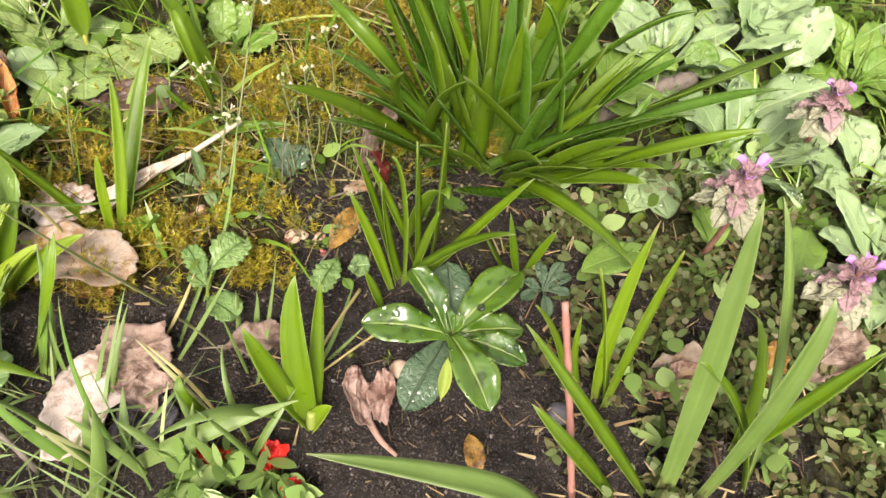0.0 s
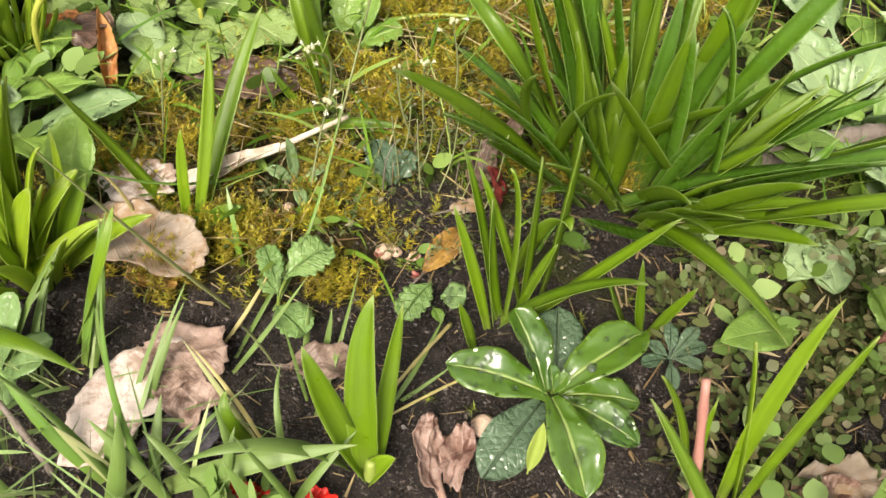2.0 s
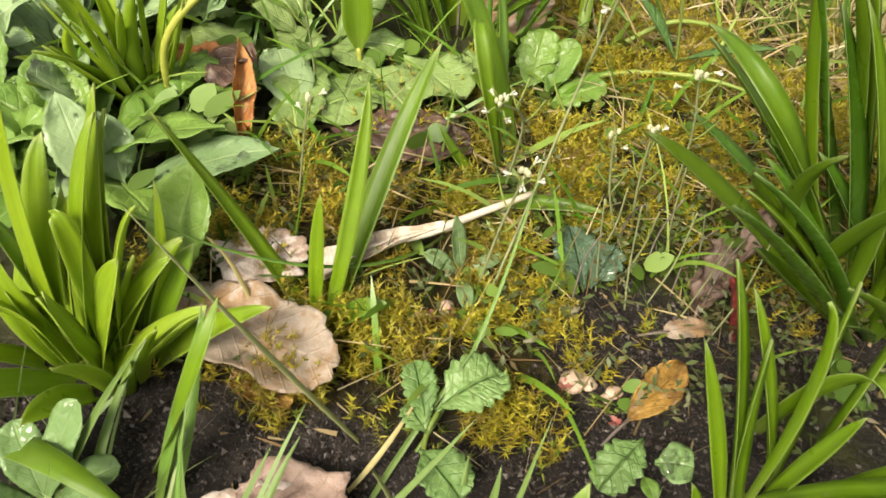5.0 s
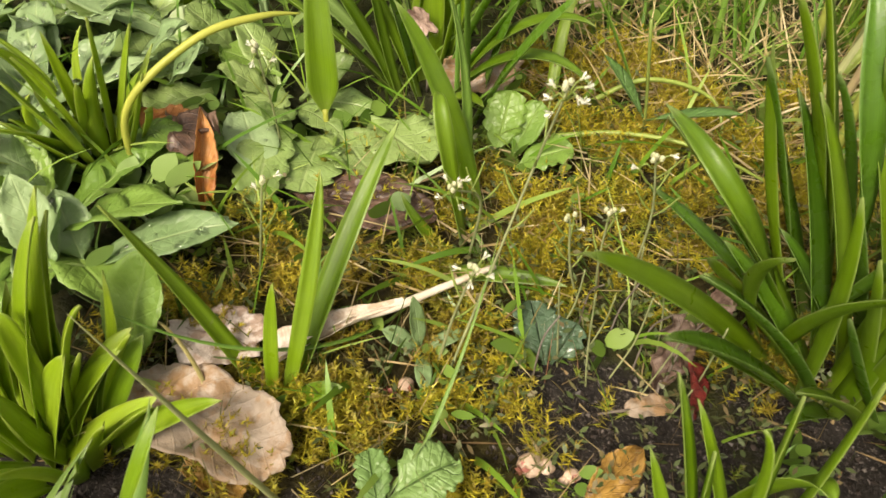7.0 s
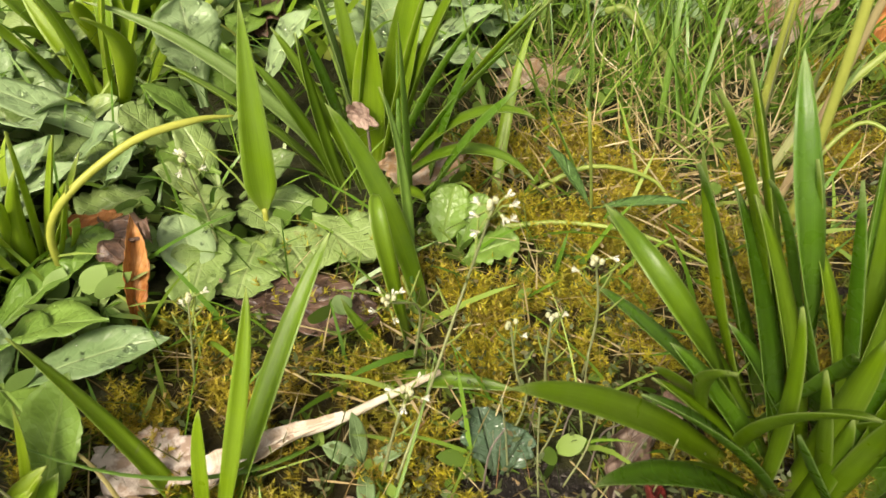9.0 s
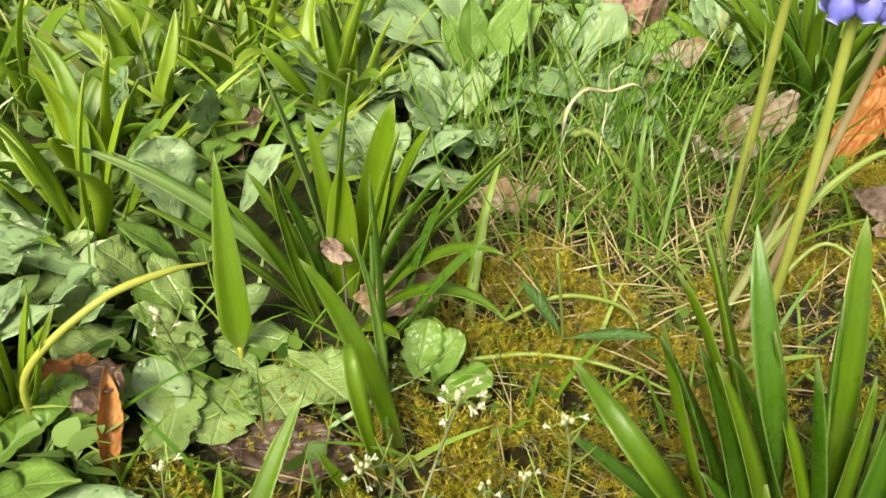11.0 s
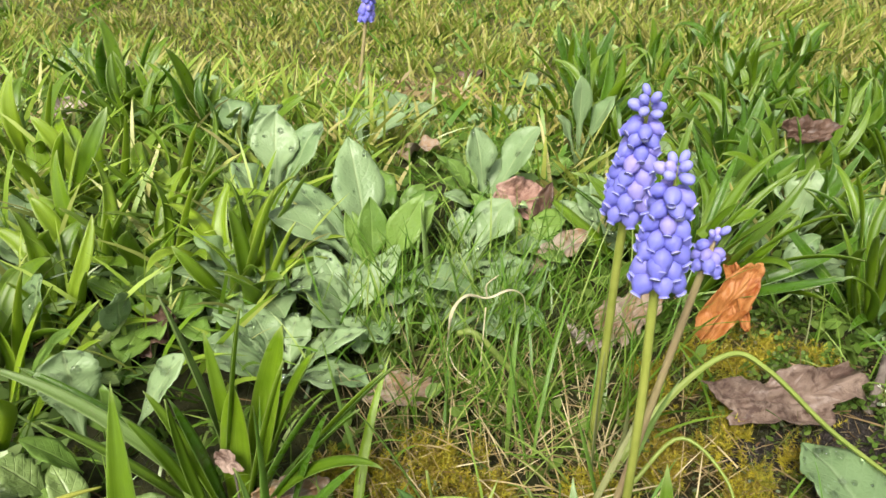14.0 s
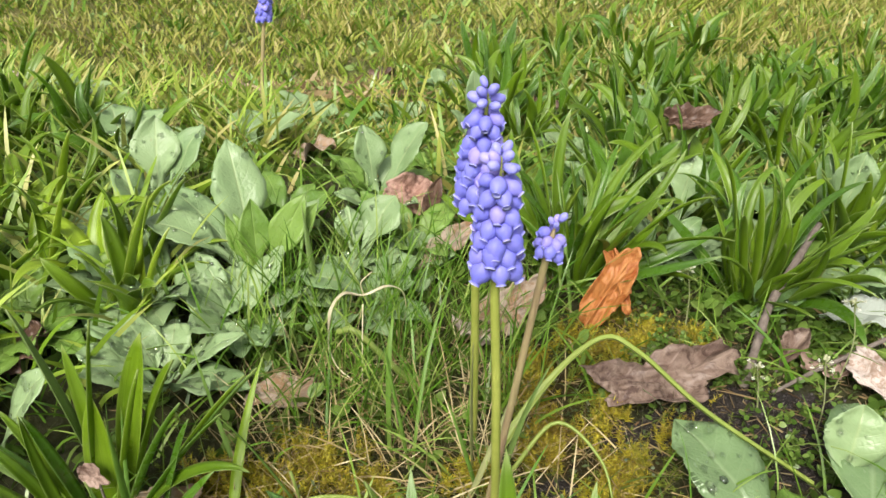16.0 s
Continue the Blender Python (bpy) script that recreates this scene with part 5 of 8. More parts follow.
broad(plant, (0.4270, 0.6101, 0.0080), (0.3972, 0.5512, 0.0150), 0.0264, 0.10, WEED, ovate, tooth=0.07)
plant = thing("broad_weed", on(0.330, 0.290), "pale green broad-leaved weed among strap leaves", "weed", "broad-leaved weeds")
broad(plant, (0.3258, 0.2910, 0.0060), (0.3178, 0.3029, 0.0200), 0.0152, 0.08, TEASEL, ovate, tooth=0.07)
broad(plant, (0.2708, 0.2825, 0.0060), (0.2740, 0.2901, 0.0200), 0.0130, 0.08, TEASEL, ovate, tooth=0.07)
broad(plant, (0.3165, 0.2625, 0.0080), (0.3220, 0.2397, 0.0080), 0.0187, 0.10, TEASEL, ovate, tooth=0.07)
broad(plant, (0.3207, 0.2658, 0.0080), (0.3052, 0.2414, 0.0080), 0.0177, 0.10, TEASEL, ovate, tooth=0.07)
broad(plant, (0.3078, 0.2234, 0.0060), (0.2782, 0.2103, 0.0120), 0.0147, 0.10, WEED, ovate, tooth=0.07)
broad(plant, (0.3348, 0.2452, 0.0100), (0.3384, 0.2248, 0.0100), 0.0166, 0.10, WEED, ovate, tooth=0.07)
broad(plant, (0.3246, 0.3380, 0.0080), (0.3408, 0.3192, 0.0150), 0.0141, 0.10, WEED, ovate)
broad(plant, (0.3494, 0.3168, 0.0100), (0.3535, 0.3291, 0.0250), 0.0158, 0.10, WEED, ovate, tooth=0.07)
broad(plant, (0.3592, 0.3302, 0.0120), (0.3721, 0.3027, 0.0200), 0.0183, 0.10, WEED, ovate, tooth=0.07)
broad(plant, (0.3816, 0.3377, 0.0120), (0.3750, 0.3596, 0.0450), 0.0168, 0.06, TEASEL, lance, tooth=0.07)
plant = thing("broad_weed", on(0.400, 0.300), "pale green broad-leaved weed among strap leaves", "weed", "broad-leaved weeds")
broad(plant, (0.3664, 0.2927, 0.0120), (0.4021, 0.2994, 0.0300), 0.0237, 0.10, TEASEL, lance, tooth=0.07)
broad(plant, (0.3739, 0.2820, 0.0120), (0.4030, 0.2777, 0.0200), 0.0210, 0.10, TEASEL, ovate, tooth=0.07)
broad(plant, (0.3715, 0.3359, 0.0120), (0.4050, 0.3374, 0.0300), 0.0168, 0.10, TEASEL, lance, tooth=0.07)
broad(plant, (0.3957, 0.3230, 0.0120), (0.4102, 0.3407, 0.0400), 0.0201, 0.10, TEASEL, ovate, tooth=0.07)
broad(plant, (0.3782, 0.4031, 0.0120), (0.3812, 0.4168, 0.0400), 0.0250, 0.10, TEASEL, ovate, tooth=0.07)
broad(plant, (0.3800, 0.2346, 0.0120), (0.3596, 0.2054, 0.0200), 0.0166, 0.10, WEED, ovate, tooth=0.07)


# ---- more strap-leaved clumps, farther off ----
def tuft(at, n, long, wide, spread, label, seed, mats=(STRAP, STRAP_LIGHT), name="strap_leaf_clump"):
    """A clump whose leaves rise from one foot and lean out all round."""
    rr = random.Random(seed)
    plant = thing(name, on(*at), label, "plant", "strap-leaved clumps")
    for k in range(n):
        turn = k * 2.4 + rr.uniform(-0.4, 0.4)
        out = spread * (0.15 + 0.85 * ((k + 0.5) / n)) * rr.uniform(0.8, 1.15)
        ln = long * rr.uniform(0.62, 1.05)
        foot = (at[0] + 0.012 * rr.uniform(0, 1) * math.cos(turn), at[1] + 0.012 * rr.uniform(0, 1) * math.sin(turn))
        a_ = min(1.35, out)
        tip = Vector((foot[0] + ln * math.sin(a_) * math.cos(turn), foot[1] + ln * math.sin(a_) * math.sin(turn), height(*foot) + ln * math.cos(a_)))
        strap(plant, foot, tip, 0.04 + 0.30 * a_ * rr.random(), wide * rr.uniform(0.6, 1.3), rr.uniform(-35, 35), rr.choice(mats), rr.uniform(-0.22, 0.22))
    return plant


NEAR = [(-0.014, 0.35), (-0.014, 0.389), (-0.013, 0.461), (0.018, 0.471), (0.058, 0.474), (0.002, 0.357), (-0.009, 0.42), (-0.066, 0.429), (-0.038, 0.528), (-0.06, 0.514), (0.002, 0.522), (-0.092, 0.544), (0.069, 0.463), (0.28, 0.532), (0.262, 0.544), (0.378, 0.531), (0.442, 0.594), (0.461, 0.58), (0.01, 0.315), (-0.003, 0.361), (-0.027, 0.346)]
FAR = [(0.334, 0.722), (0.372, 0.697), (0.438, 0.799), (0.486, 0.771), (0.558, 0.843), (0.261, 0.752), (0.297, 0.829), (0.359, 0.847), (0.434, 0.924), (0.523, 0.967), (0.614, 1.028), (0.224, 0.796), (0.187, 0.732), (-0.05, 0.594), (-0.034, 0.621), (0.002, 0.607), (-0.092, 0.647), (0.001, 0.753), (0.127, 0.725), (0.316, 0.63), (0.355, 0.618), (0.444, 0.673), (0.248, 0.894), (0.403, 1.01), (0.606, 1.118), (-0.126, 0.726), (-0.085, 0.774), (-0.005, 0.73), (0.155, 0.776)]
for k, spot in enumerate(NEAR):
    if k in (0, 5, 18, 19, 20):
        continue
    big = k in (13, 15, 16)
    tuft(spot, 46 if big else 10, 0.088 if big else 0.062, 0.0062 if big else 0.0088, 1.08 if big else 1.2, "tall dense clump of green strap leaves in the grass" if big else "loose clump of green strap leaves among weeds", 100 + k, (STRAP, STRAP_SHADED, STRAP) if big else (STRAP_LIGHT, STRAP_LIME, STRAP))
tuft((0.018, 0.284), 14, 0.044, 0.0044, 0.7, "yellow-green tuft of narrow leaves beside weeds", 401, (STRAP_LIME,))
tuft((0.005, 0.359), 13, 0.080, 0.0062, 0.95, "loose clump of yellow-green strap leaves among weeds", 402, (STRAP_LIME, STRAP_LIGHT))
models = [tuft((0.25 + 0.11 * k, 0.93 + 0.03 * (k % 2)), 16, 0.072, 0.0080, 1.05, "green strap-leaved clump in rough lawn", 300 + k, (STRAP, STRAP_SHADED, STRAP)) for k in range(4)]
rr = random.Random(5)
for k, (x, y) in enumerate(FAR):
    m = models[k % 4]
    if x < 0.2 and y > 0.71:
        continue
    copy_thing(m, Matrix.Translation(on(x, y)) @ Matrix.Rotation(rr.uniform(0, 6.28), 4, "Z") @ Matrix.Scale(rr.uniform(0.8, 1.1), 4))
for k in range(34):
    x, y = rr.uniform(-0.75, 1.1), rr.uniform(0.95, 1.7)
    small = rr.uniform(0.35, 0.55) if x < 0.25 else rr.uniform(0.65, 1.0)
    copy_thing(models[k % 4], Matrix.Translation(on(x, y)) @ Matrix.Rotation(rr.uniform(0, 6.28), 4, "Z") @ Matrix.Scale(small, 4))


for k in range(46):
    x, y = rr.uniform(0.22, 0.85), rr.uniform(0.70, 1.25)
    copy_thing(models[k % 4], Matrix.Translation(on(x, y)) @ Matrix.Rotation(rr.uniform(0, 6.28), 4, "Z") @ Matrix.Scale(rr.uniform(0.75, 1.2), 4))


def weed(at, n, long, wide, label, seed, mat=TEASEL):
    rr = random.Random(seed)
    plant = thing("broad_weed", on(*at), label, "weed", "broad-leaved weeds")
    for k in range(n):
        turn = k * 2.4 + rr.uniform(-0.3, 0.3)
        ln = long * rr.uniform(0.7, 1.1)
        up = rr.uniform(0.15, 0.75)
        b = on(at[0] + 0.004 * math.cos(turn), at[1] + 0.004 * math.sin(turn), 0.004)
        tip = b + Vector((math.cos(turn) * ln * math.cos(up), math.sin(turn) * ln * math.cos(up), ln * math.sin(up)))
        broad(plant, b, tip, wide * rr.uniform(0.7, 1.15), 0.14, mat, rr.choice((ovate, lance, lance)), ripple=0.14, tooth=0.07, turn=rr.uniform(-25, 25))
    return plant


wm = [weed((-0.12 + 0.1 * k, 0.78), 7, 0.034, 0.019, "pale green broad-leaved weed in grass", 500 + k, (TEASEL, WEED, TEASEL)[k]) for k in range(3)]
for k, (x, y) in enumerate(((0.03, 0.44), (0.08, 0.47), (0.06, 0.52), (0.12, 0.55), (0.17, 0.48), (0.12, 0.46), (0.19, 0.54), (0.34, 0.33), (0.39, 0.36), (0.44, 0.33), (0.36, 0.27), (0.42, 0.26), (0.47, 0.28), (0.41, 0.22), (0.46, 0.22), (0.30, 0.31), (0.10, 0.42), (0.24, 0.58), (0.16, 0.60), (0.33, 0.56), (0.40, 0.56), (0.43, 0.64), (0.36, 0.66), (0.48, 0.60), (0.30, 0.62), (0.50, 0.68), (0.0, 0.29), (0.03, 0.25), (-0.02, 0.33), (-0.03, 0.27), (0.0, 0.24))):
    weed((x, y), 11, 0.037, 0.016, "pale green broad-leaved weed covering the bed", 700 + k, TEASEL if k % 3 else WEED)
for k, (x, y) in enumerate(((0.000, 0.330), (-0.035, 0.370), (-0.030, 0.425), (0.015, 0.395), (-0.045, 0.320), (0.066, 0.325))):
    weed((x, y), 6, 0.028, 0.014, "pale toothed low weed with damp leaves", 800 + k, TOOTHED)
for k in range(70):
    x, y = rr.uniform(-0.4, 0.75), rr.uniform(0.44, 1.05)
    if (0.12 < x < 0.34 and y < 0.5) or (y > 0.62 and k % 5 and x < 0.25):
        continue
    copy_thing(wm[k % 3], Matrix.Translation(on(x, y)) @ Matrix.Rotation(rr.uniform(0, 6.28), 4, "Z") @ Matrix.Scale(rr.uniform(0.7, 1.1), 4))

rr2 = random.Random(77)
plant = [o for o in bpy.data.objects if o.name == "strap_leaf_clump"][0]
for k in range(46):
    t_ = rr2.uniform(0, 6.28)
    foot = (0.255 + 0.024 * math.cos(t_) * rr2.random() ** 0.5, 0.274 + 0.018 * math.sin(t_) * rr2.random() ** 0.5)
    ln = rr2.uniform(0.045, 0.088)
    out = rr2.uniform(0.1, 0.85)
    strap(plant, foot, (foot[0] + ln * math.sin(out) * math.cos(t_), foot[1] + ln * math.sin(out) * math.sin(t_), ln * math.cos(out)), 0.08, rr2.uniform(0.0055, 0.0080), rr2.uniform(-30, 30), STRAP if k % 3 else STRAP_SHADED)

plant = [o for o in bpy.data.objects if "spreading clump" in str(o.get("label", ""))][0]
for k in range(5):
    t_ = rr2.uniform(0, 6.28)
    foot = (0.112 + 0.014 * math.cos(t_), 0.342 + 0.012 * math.sin(t_))
    ln = rr2.uniform(0.045, 0.075)
    out = rr2.uniform(0.15, 1.0)
    strap(plant, foot, (foot[0] + ln * math.sin(out) * math.cos(t_), foot[1] + ln * math.sin(out) * math.sin(t_), ln * math.cos(out)), 0.10, rr2.uniform(0.0035, 0.0056), rr2.uniform(-30, 30), STRAP if k % 3 else STRAP_SHADED, rr2.uniform(-0.12, 0.12))

# the wide upright leaf on a thin stalk
plant = thing("single_bulb_leaf", on(0.084, 0.315), "single upright boat-shaped green leaf with yellow stripe", "plant")


def boat(v):
    return max(0.0, (0.10 + 0.90 * math.sin(math.pi / 2 * min(1, v / 0.22)) ** 1.6) * (1 - 0.10 * v - 0.90 * max(0, (v - 0.22) / 0.78) ** 2.0))


part("leaf", blade("leaf", through_points([(0.0829, 0.3172, 0.008), (0.0805, 0.3222, 0.027), (0.0775, 0.3290, 0.047), (0.0737, 0.3379, 0.069)], 30), 0.0098, boat, 0.5, 0, 0.0008, 6), STRAP, plant)
part("leaf_stalk", tube("leaf_stalk", through_points([on(0.0840, 0.3150, -0.002), (0.0836, 0.3160, 0.004), (0.0826, 0.3178, 0.011)], 8), lambda v: 0.0009), STEM_Y, plant)

# a broad pale leaf that lies across the front of the bed
plant = thing("fallen_strap_leaf", on(0.25, 0.120), "broad pale strap leaf lying over the soil", "plant")
part("leaf", blade("leaf", through_points([on(0.262, 0.115), (0.240, 0.122, 0.028), (0.2141, 0.1277, 0.033), (0.1789, 0.1333, 0.035)], 16), 0.0085, strap_shape, 0.3, 10, 0.0008, 4), STRAP_PALE, plant)

# ---- grape hyacinths ----
hyacinth([on(0.2400, 0.362, -0.003), (0.2380, 0.3590, 0.026), (0.2315, 0.3560, 0.080), (0.2256, 0.3560, 0.122), (0.2224, 0.3570, 0.1590)], 9, 0.0310, "blue grape hyacinth in full flower with white-rimmed bells", 0.94, 0.0014, 3)
hyacinth([on(0.2320, 0.4100, -0.003), (0.2255, 0.4035, 0.060), (0.2193, 0.3985, 0.1200), (0.2181, 0.3971, 0.1590)], 10, 0.0365, "tall blue grape hyacinth with pale buds at its crown", 0.98, 0.00145, 8)
hyacinth([on(0.2370, 0.372, -0.003), (0.2392, 0.3740, 0.0647), (0.2404, 0.3735, 0.1150), (0.2413, 0.3730, 0.1325)], 3, 0.0105, "short young grape hyacinth on a purplish stem", 0.66, 0.0012, 5, STEM_P)
hyacinth([on(0.0211, 0.86, -0.003), (0.0235, 0.868, 0.0), (0.0269, 0.87, 0.034)], 6, 0.026, "distant blue grape hyacinth standing in rough lawn", 1.0, 0.0016, 9, STEM_P)
plant = thing("arched_leaf", on(0.240, 0.398), "long arched yellow-green leaf bent to the ground", "leaf")
part("blade", blade("blade", through_points([on(0.236, 0.394), (0.2568, 0.420, 0.0245), (0.2765, 0.430, 0.0457), (0.2918, 0.425, 0.0456), (0.3219, 0.415, 0.0276), (0.3699, 0.405, 0.0047)], 40), 0.0034, lambda v: 1.3 - 1.6 * v if v < 0.35 else 0.74 - 0.2 * (v - 0.35), 0.75, 0, 0.0010, 4), STEM_L, plant)
plant = thing("yellow_bulb_leaf", on(0.0367, 0.2801), "yellowing bulb leaf arched over the weeds", "leaf")
part("stem", tube("stem", through_points([on(0.0367, 0.2801), (0.0417, 0.2804, 0.030), (0.0566, 0.2967, 0.045), (0.0690, 0.3110, 0.046), (0.0765, 0.3200, 0.043)], 30), lambda v: 0.0011 - 0.0008 * max(0, (v - 0.7) / 0.3)), STEM_Y, plant)
for pts, lab in (([(0.150, 0.335, 0.006), (0.172, 0.338, 0.012), (0.196, 0.335, 0.016), (0.225, 0.331, 0.010)], "thin yellow-green leaf lying in moss"), ([(0.157, 0.352, 0.006), (0.176, 0.359, 0.018), (0.198, 0.362, 0.014), (0.206, 0.352, 0.003)], "bent thin yellow leaf in moss"), ([(0.246, 0.392, 0.004), (0.262, 0.405, 0.022), (0.280, 0.394, 0.016), (0.287, 0.378, 0.003)], "thin green leaf looped beside flower stems")):
    plant = thing("thin_leaf", pts[0], lab, "leaf")
    part("blade", tube("blade", through_points(pts, 20), lambda v: 0.0010 - 0.0006 * v), STEM_L, plant)

# folded blue-green grass
plant = thing("couch_grass", on(0.1787, 0.3455), "blue-green grass shoot with two folded blades", "grass")
part("stem", tube("stem", through_points([on(0.1787, 0.3455), (0.1785, 0.3455, 0.014), (0.1717, 0.343, 0.050)], 10), 0.0005), STEM_G, plant)
for tip in ((0.1616, 0.3504, 0.030), (0.2039, 0.3373, 0.030)):
    part("blade", blade("blade", spine(Vector((0.1787, 0.3455, 0.013)), tip, 0.02, 10), 0.0055, lance, 0.5, 0, 0.0004, 4), FOLDLEAF, plant)


# ---- dead leaves ----
def torn(v):
    return max(0.0, math.sin(math.pi * min(1, v * 1.02)) ** 0.45 * (0.92 + 0.05 * math.sin(v * 23) + 0.04 * math.sin(v * 41 + 1)))


def dead(name, base, tip, width, mat, label, shape=ovate, ripple=0.35, fold=0.1, bow=0.06, turn=0, cup=0.0, seed=1.0):
    base, tip = Vector(base), Vector(tip)
    leaf = thing(name, base, label, "dead leaf", "dead leaves")
    part("blade", blade("blade", spine(base, tip, bow, 26), width, shape, fold, turn, 0.0005, 14, ripple, 0.15, cup, seed, 0.0 if shape is lance else 0.30), mat, leaf)
    if name == "dead_leaf":
        d = (base - tip).normalized()
        part("leaf_stalk", tube("leaf_stalk", [base - d * 0.003, base + d * 0.003 + Vector((0, 0, 0.0005)), base + d * 0.007], lambda v: 0.0005 - 0.0002 * v, 6), TWIG, leaf)
    return leaf


def sheet(parent, at, long, wide, turn, mat, seed, lobes=0.16, crumple=0.10, curl=0.0, tilt=(0, 0), name="blade", label=""):
    """A flat torn leaf: lobed outline round a centre, crumpled skin, turned-up rim, both skins closed."""
    rings, seg, thick = 11, 64, 0.0004
    m = Matrix.Translation(at) @ Matrix.Rotation(radians(turn), 4, "Z") @ Matrix.Rotation(radians(tilt[0]), 4, "X") @ Matrix.Rotation(radians(tilt[1]), 4, "Y")
    verts, uvs, faces = [], [], []
    for skin in (0, 1):
        for i in range(rings + 1):
            f = i / rings
            for k in range(seg):
                t_ = 2 * math.pi * k / seg
                d = Vector((math.cos(t_), math.sin(t_), seed))
                r = 1 + lobes * (1.3 * noise.noise(d * 1.6) + 0.5 * noise.noise(d * 3.6)) + 0.35 * lobes * noise.noise(d * 11.0)
                x, y = r * f * d.x, r * f * d.y
                z = crumple * (noise.noise(Vector((x * 1.7, y * 1.7, seed))) + 0.45 * noise.noise(Vector((x * 4.5, y * 4.5, seed + 3))))
                z += 0.06 * crumple * abs(math.sin(9 * (x - abs(y)))) + 0.05 * math.exp(-(y * 9) ** 2) + curl * f**3 * (0.5 + noise.noise(d * 1.9 + Vector((3, 1, 0))))
                verts.append(m @ Vector((x * long * 0.5, y * wide * 0.5, z * wide * 0.5 - skin * thick)))
                uvs.append((0.5 + 0.5 * y, 0.5 + 0.5 * x))
    n = (rings + 1) * seg
    for i in range(rings):
        for k in range(seg):
            k2 = (k + 1) % seg
            a_, b_, c_, d_ = i * seg + k, i * seg + k2, (i + 1) * seg + k2, (i + 1) * seg + k
            if i:
                faces.append((a_, d_, c_, b_))
                faces.append((n + a_, n + b_, n + c_, n + d_))
            else:
                faces.append((a_, d_, c_))
                faces.append((n + a_, n + c_, n + d_))
    for k in range(seg):
        k2 = (k + 1) % seg
        faces.append((rings * seg + k, n + rings * seg + k, n + rings * seg + k2, rings * seg + k2))
    return part(name, mesh_from(name, verts, faces, uvs), mat, parent, label)


DEAD_SLATE = dead_material("dark_wet_dead_leaf", (0.045, 0.042, 0.052), (0.16, 0.15, 0.17), (0.05, 0.03, 0.025), 0.22, ribs_=0.1)
leaf = thing("dead_leaf", on(0.112, 0.164), "torn pale pinkish dead leaf flat on soil", "dead leaf", "dead leaves")
sheet(leaf, on(0.1085, 0.1605, 0.0055), 0.042, 0.024, 64, DEAD_PALE, 2.3, 0.30, 0.16, 0.10)
sheet(leaf, on(0.1215, 0.1785, 0.0068), 0.025, 0.019, 18, DEAD_PINK, 5.1, 0.30, 0.22, 0.12, label="mottled brown torn part of the blade")
sheet(leaf, on(0.1265, 0.1665, 0.0062), 0.018, 0.014, -30, DEAD_PINK, 8.4, 0.34, 0.2, 0.10)
leaf = thing("dead_leaf", on(0.127, 0.156), "dark slate-grey wet dead leaf on soil", "dead leaf", "dead leaves")
sheet(leaf, on(0.1275, 0.1555, 0.0040), 0.022, 0.016, 35, DEAD_SLATE, 6.2, 0.22, 0.2, 0.08)
leaf = thing("dead_leaf", on(0.099, 0.211), "flat tan dead leaf lying beside moss", "dead leaf", "dead leaves")
sheet(leaf, on(0.0985, 0.2120, 0.0095), 0.041, 0.023, -6, DEAD_TAN, 21.3, 0.24, 0.30, 0.22, (8, 0))
sheet(leaf, on(0.1035, 0.2025, 0.0040), 0.018, 0.008, -8, DEAD_YELLOW, 4.4, 0.3, 0.5, 0.5, label="curled ochre edge of the blade")
leaf = thing("dead_leaf", on(0.088, 0.234), "greyish pale dead leaf half under weeds", "dead leaf", "dead leaves")
sheet(leaf, on(0.0890, 0.2330, 0.0085), 0.026, 0.017, 10, DEAD_PALE, 6.4, 0.3, 0.2, 0.1)
leaf = thing("dead_leaf", on(0.198, 0.160), "crumpled folded pinkish dead leaf on soil", "dead leaf", "dead leaves")
sheet(leaf, on(0.1950, 0.1625, 0.0055), 0.021, 0.011, 98, DEAD_WINE, 7.7, 0.25, 0.45, 0.6, (28, 0))
sheet(leaf, on(0.2035, 0.1630, 0.0050), 0.019, 0.009, 84, DEAD_WINE, 8.7, 0.25, 0.45, 0.6, (-28, 0))
part("leaf_stalk", tube("leaf_stalk", through_points([(0.1985, 0.1545, 0.005), (0.2025, 0.1480, 0.004), on(0.2080, 0.1440, 0.002)], 10), lambda v: 0.0013 - 0.0006 * v, 6), DEAD_ROSE, leaf)
dead("dead_leaf", on(0.184, 0.221, 0.003), on(0.195, 0.238, 0.009), 0.009, DEAD_YELLOW, "ochre brown dead leaf tilted in moss", lance, 0.25, 0.3, 0.10, 20, 0, 1.9)
dead("dead_leaf", on(0.148, 0.182, 0.003), on(0.172, 0.183, 0.006), 0.012, DEAD_OAK, "brown curled dead leaf on soil", lance, 0.5, 0.5, 0.12, 0, 0, 2.9)
dead("dead_leaf", on(0.080, 0.287, 0.001), on(0.122, 0.295, 0.005), 0.019, DEAD_BROWN, "dark glossy brown dead leaf under weeds", ovate, 0.12, 0.0, 0.10, 18, 0.35, 3.3)
leaf = thing("dead_leaf", on(0.110, 0.283), "dark purple-brown dead leaf on mossy ground", "dead leaf", "dead leaves")
sheet(leaf, on(0.1110, 0.2880, 0.0060), 0.034, 0.013, 6, DEAD_BROWN, 13.3, 0.25, 0.3, 0.2, (18, 0))
dead("dead_leaf", on(0.0655, 0.268, 0.001), (0.0585, 0.2894, 0.028), 0.0066, DEAD_ORANGE, "rolled bright orange dead leaf standing in weeds", lance, 0.3, 1.1, 0.0, 30, 0, 4.9)
dead("dead_leaf", on(0.036, 0.294, 0.003), on(0.064, 0.287, 0.020), 0.018, DEAD_BROWN, "reddish brown dead leaf under green leaves", torn, 0.4, 0.2, 0.10, 10, 0, 5.9)
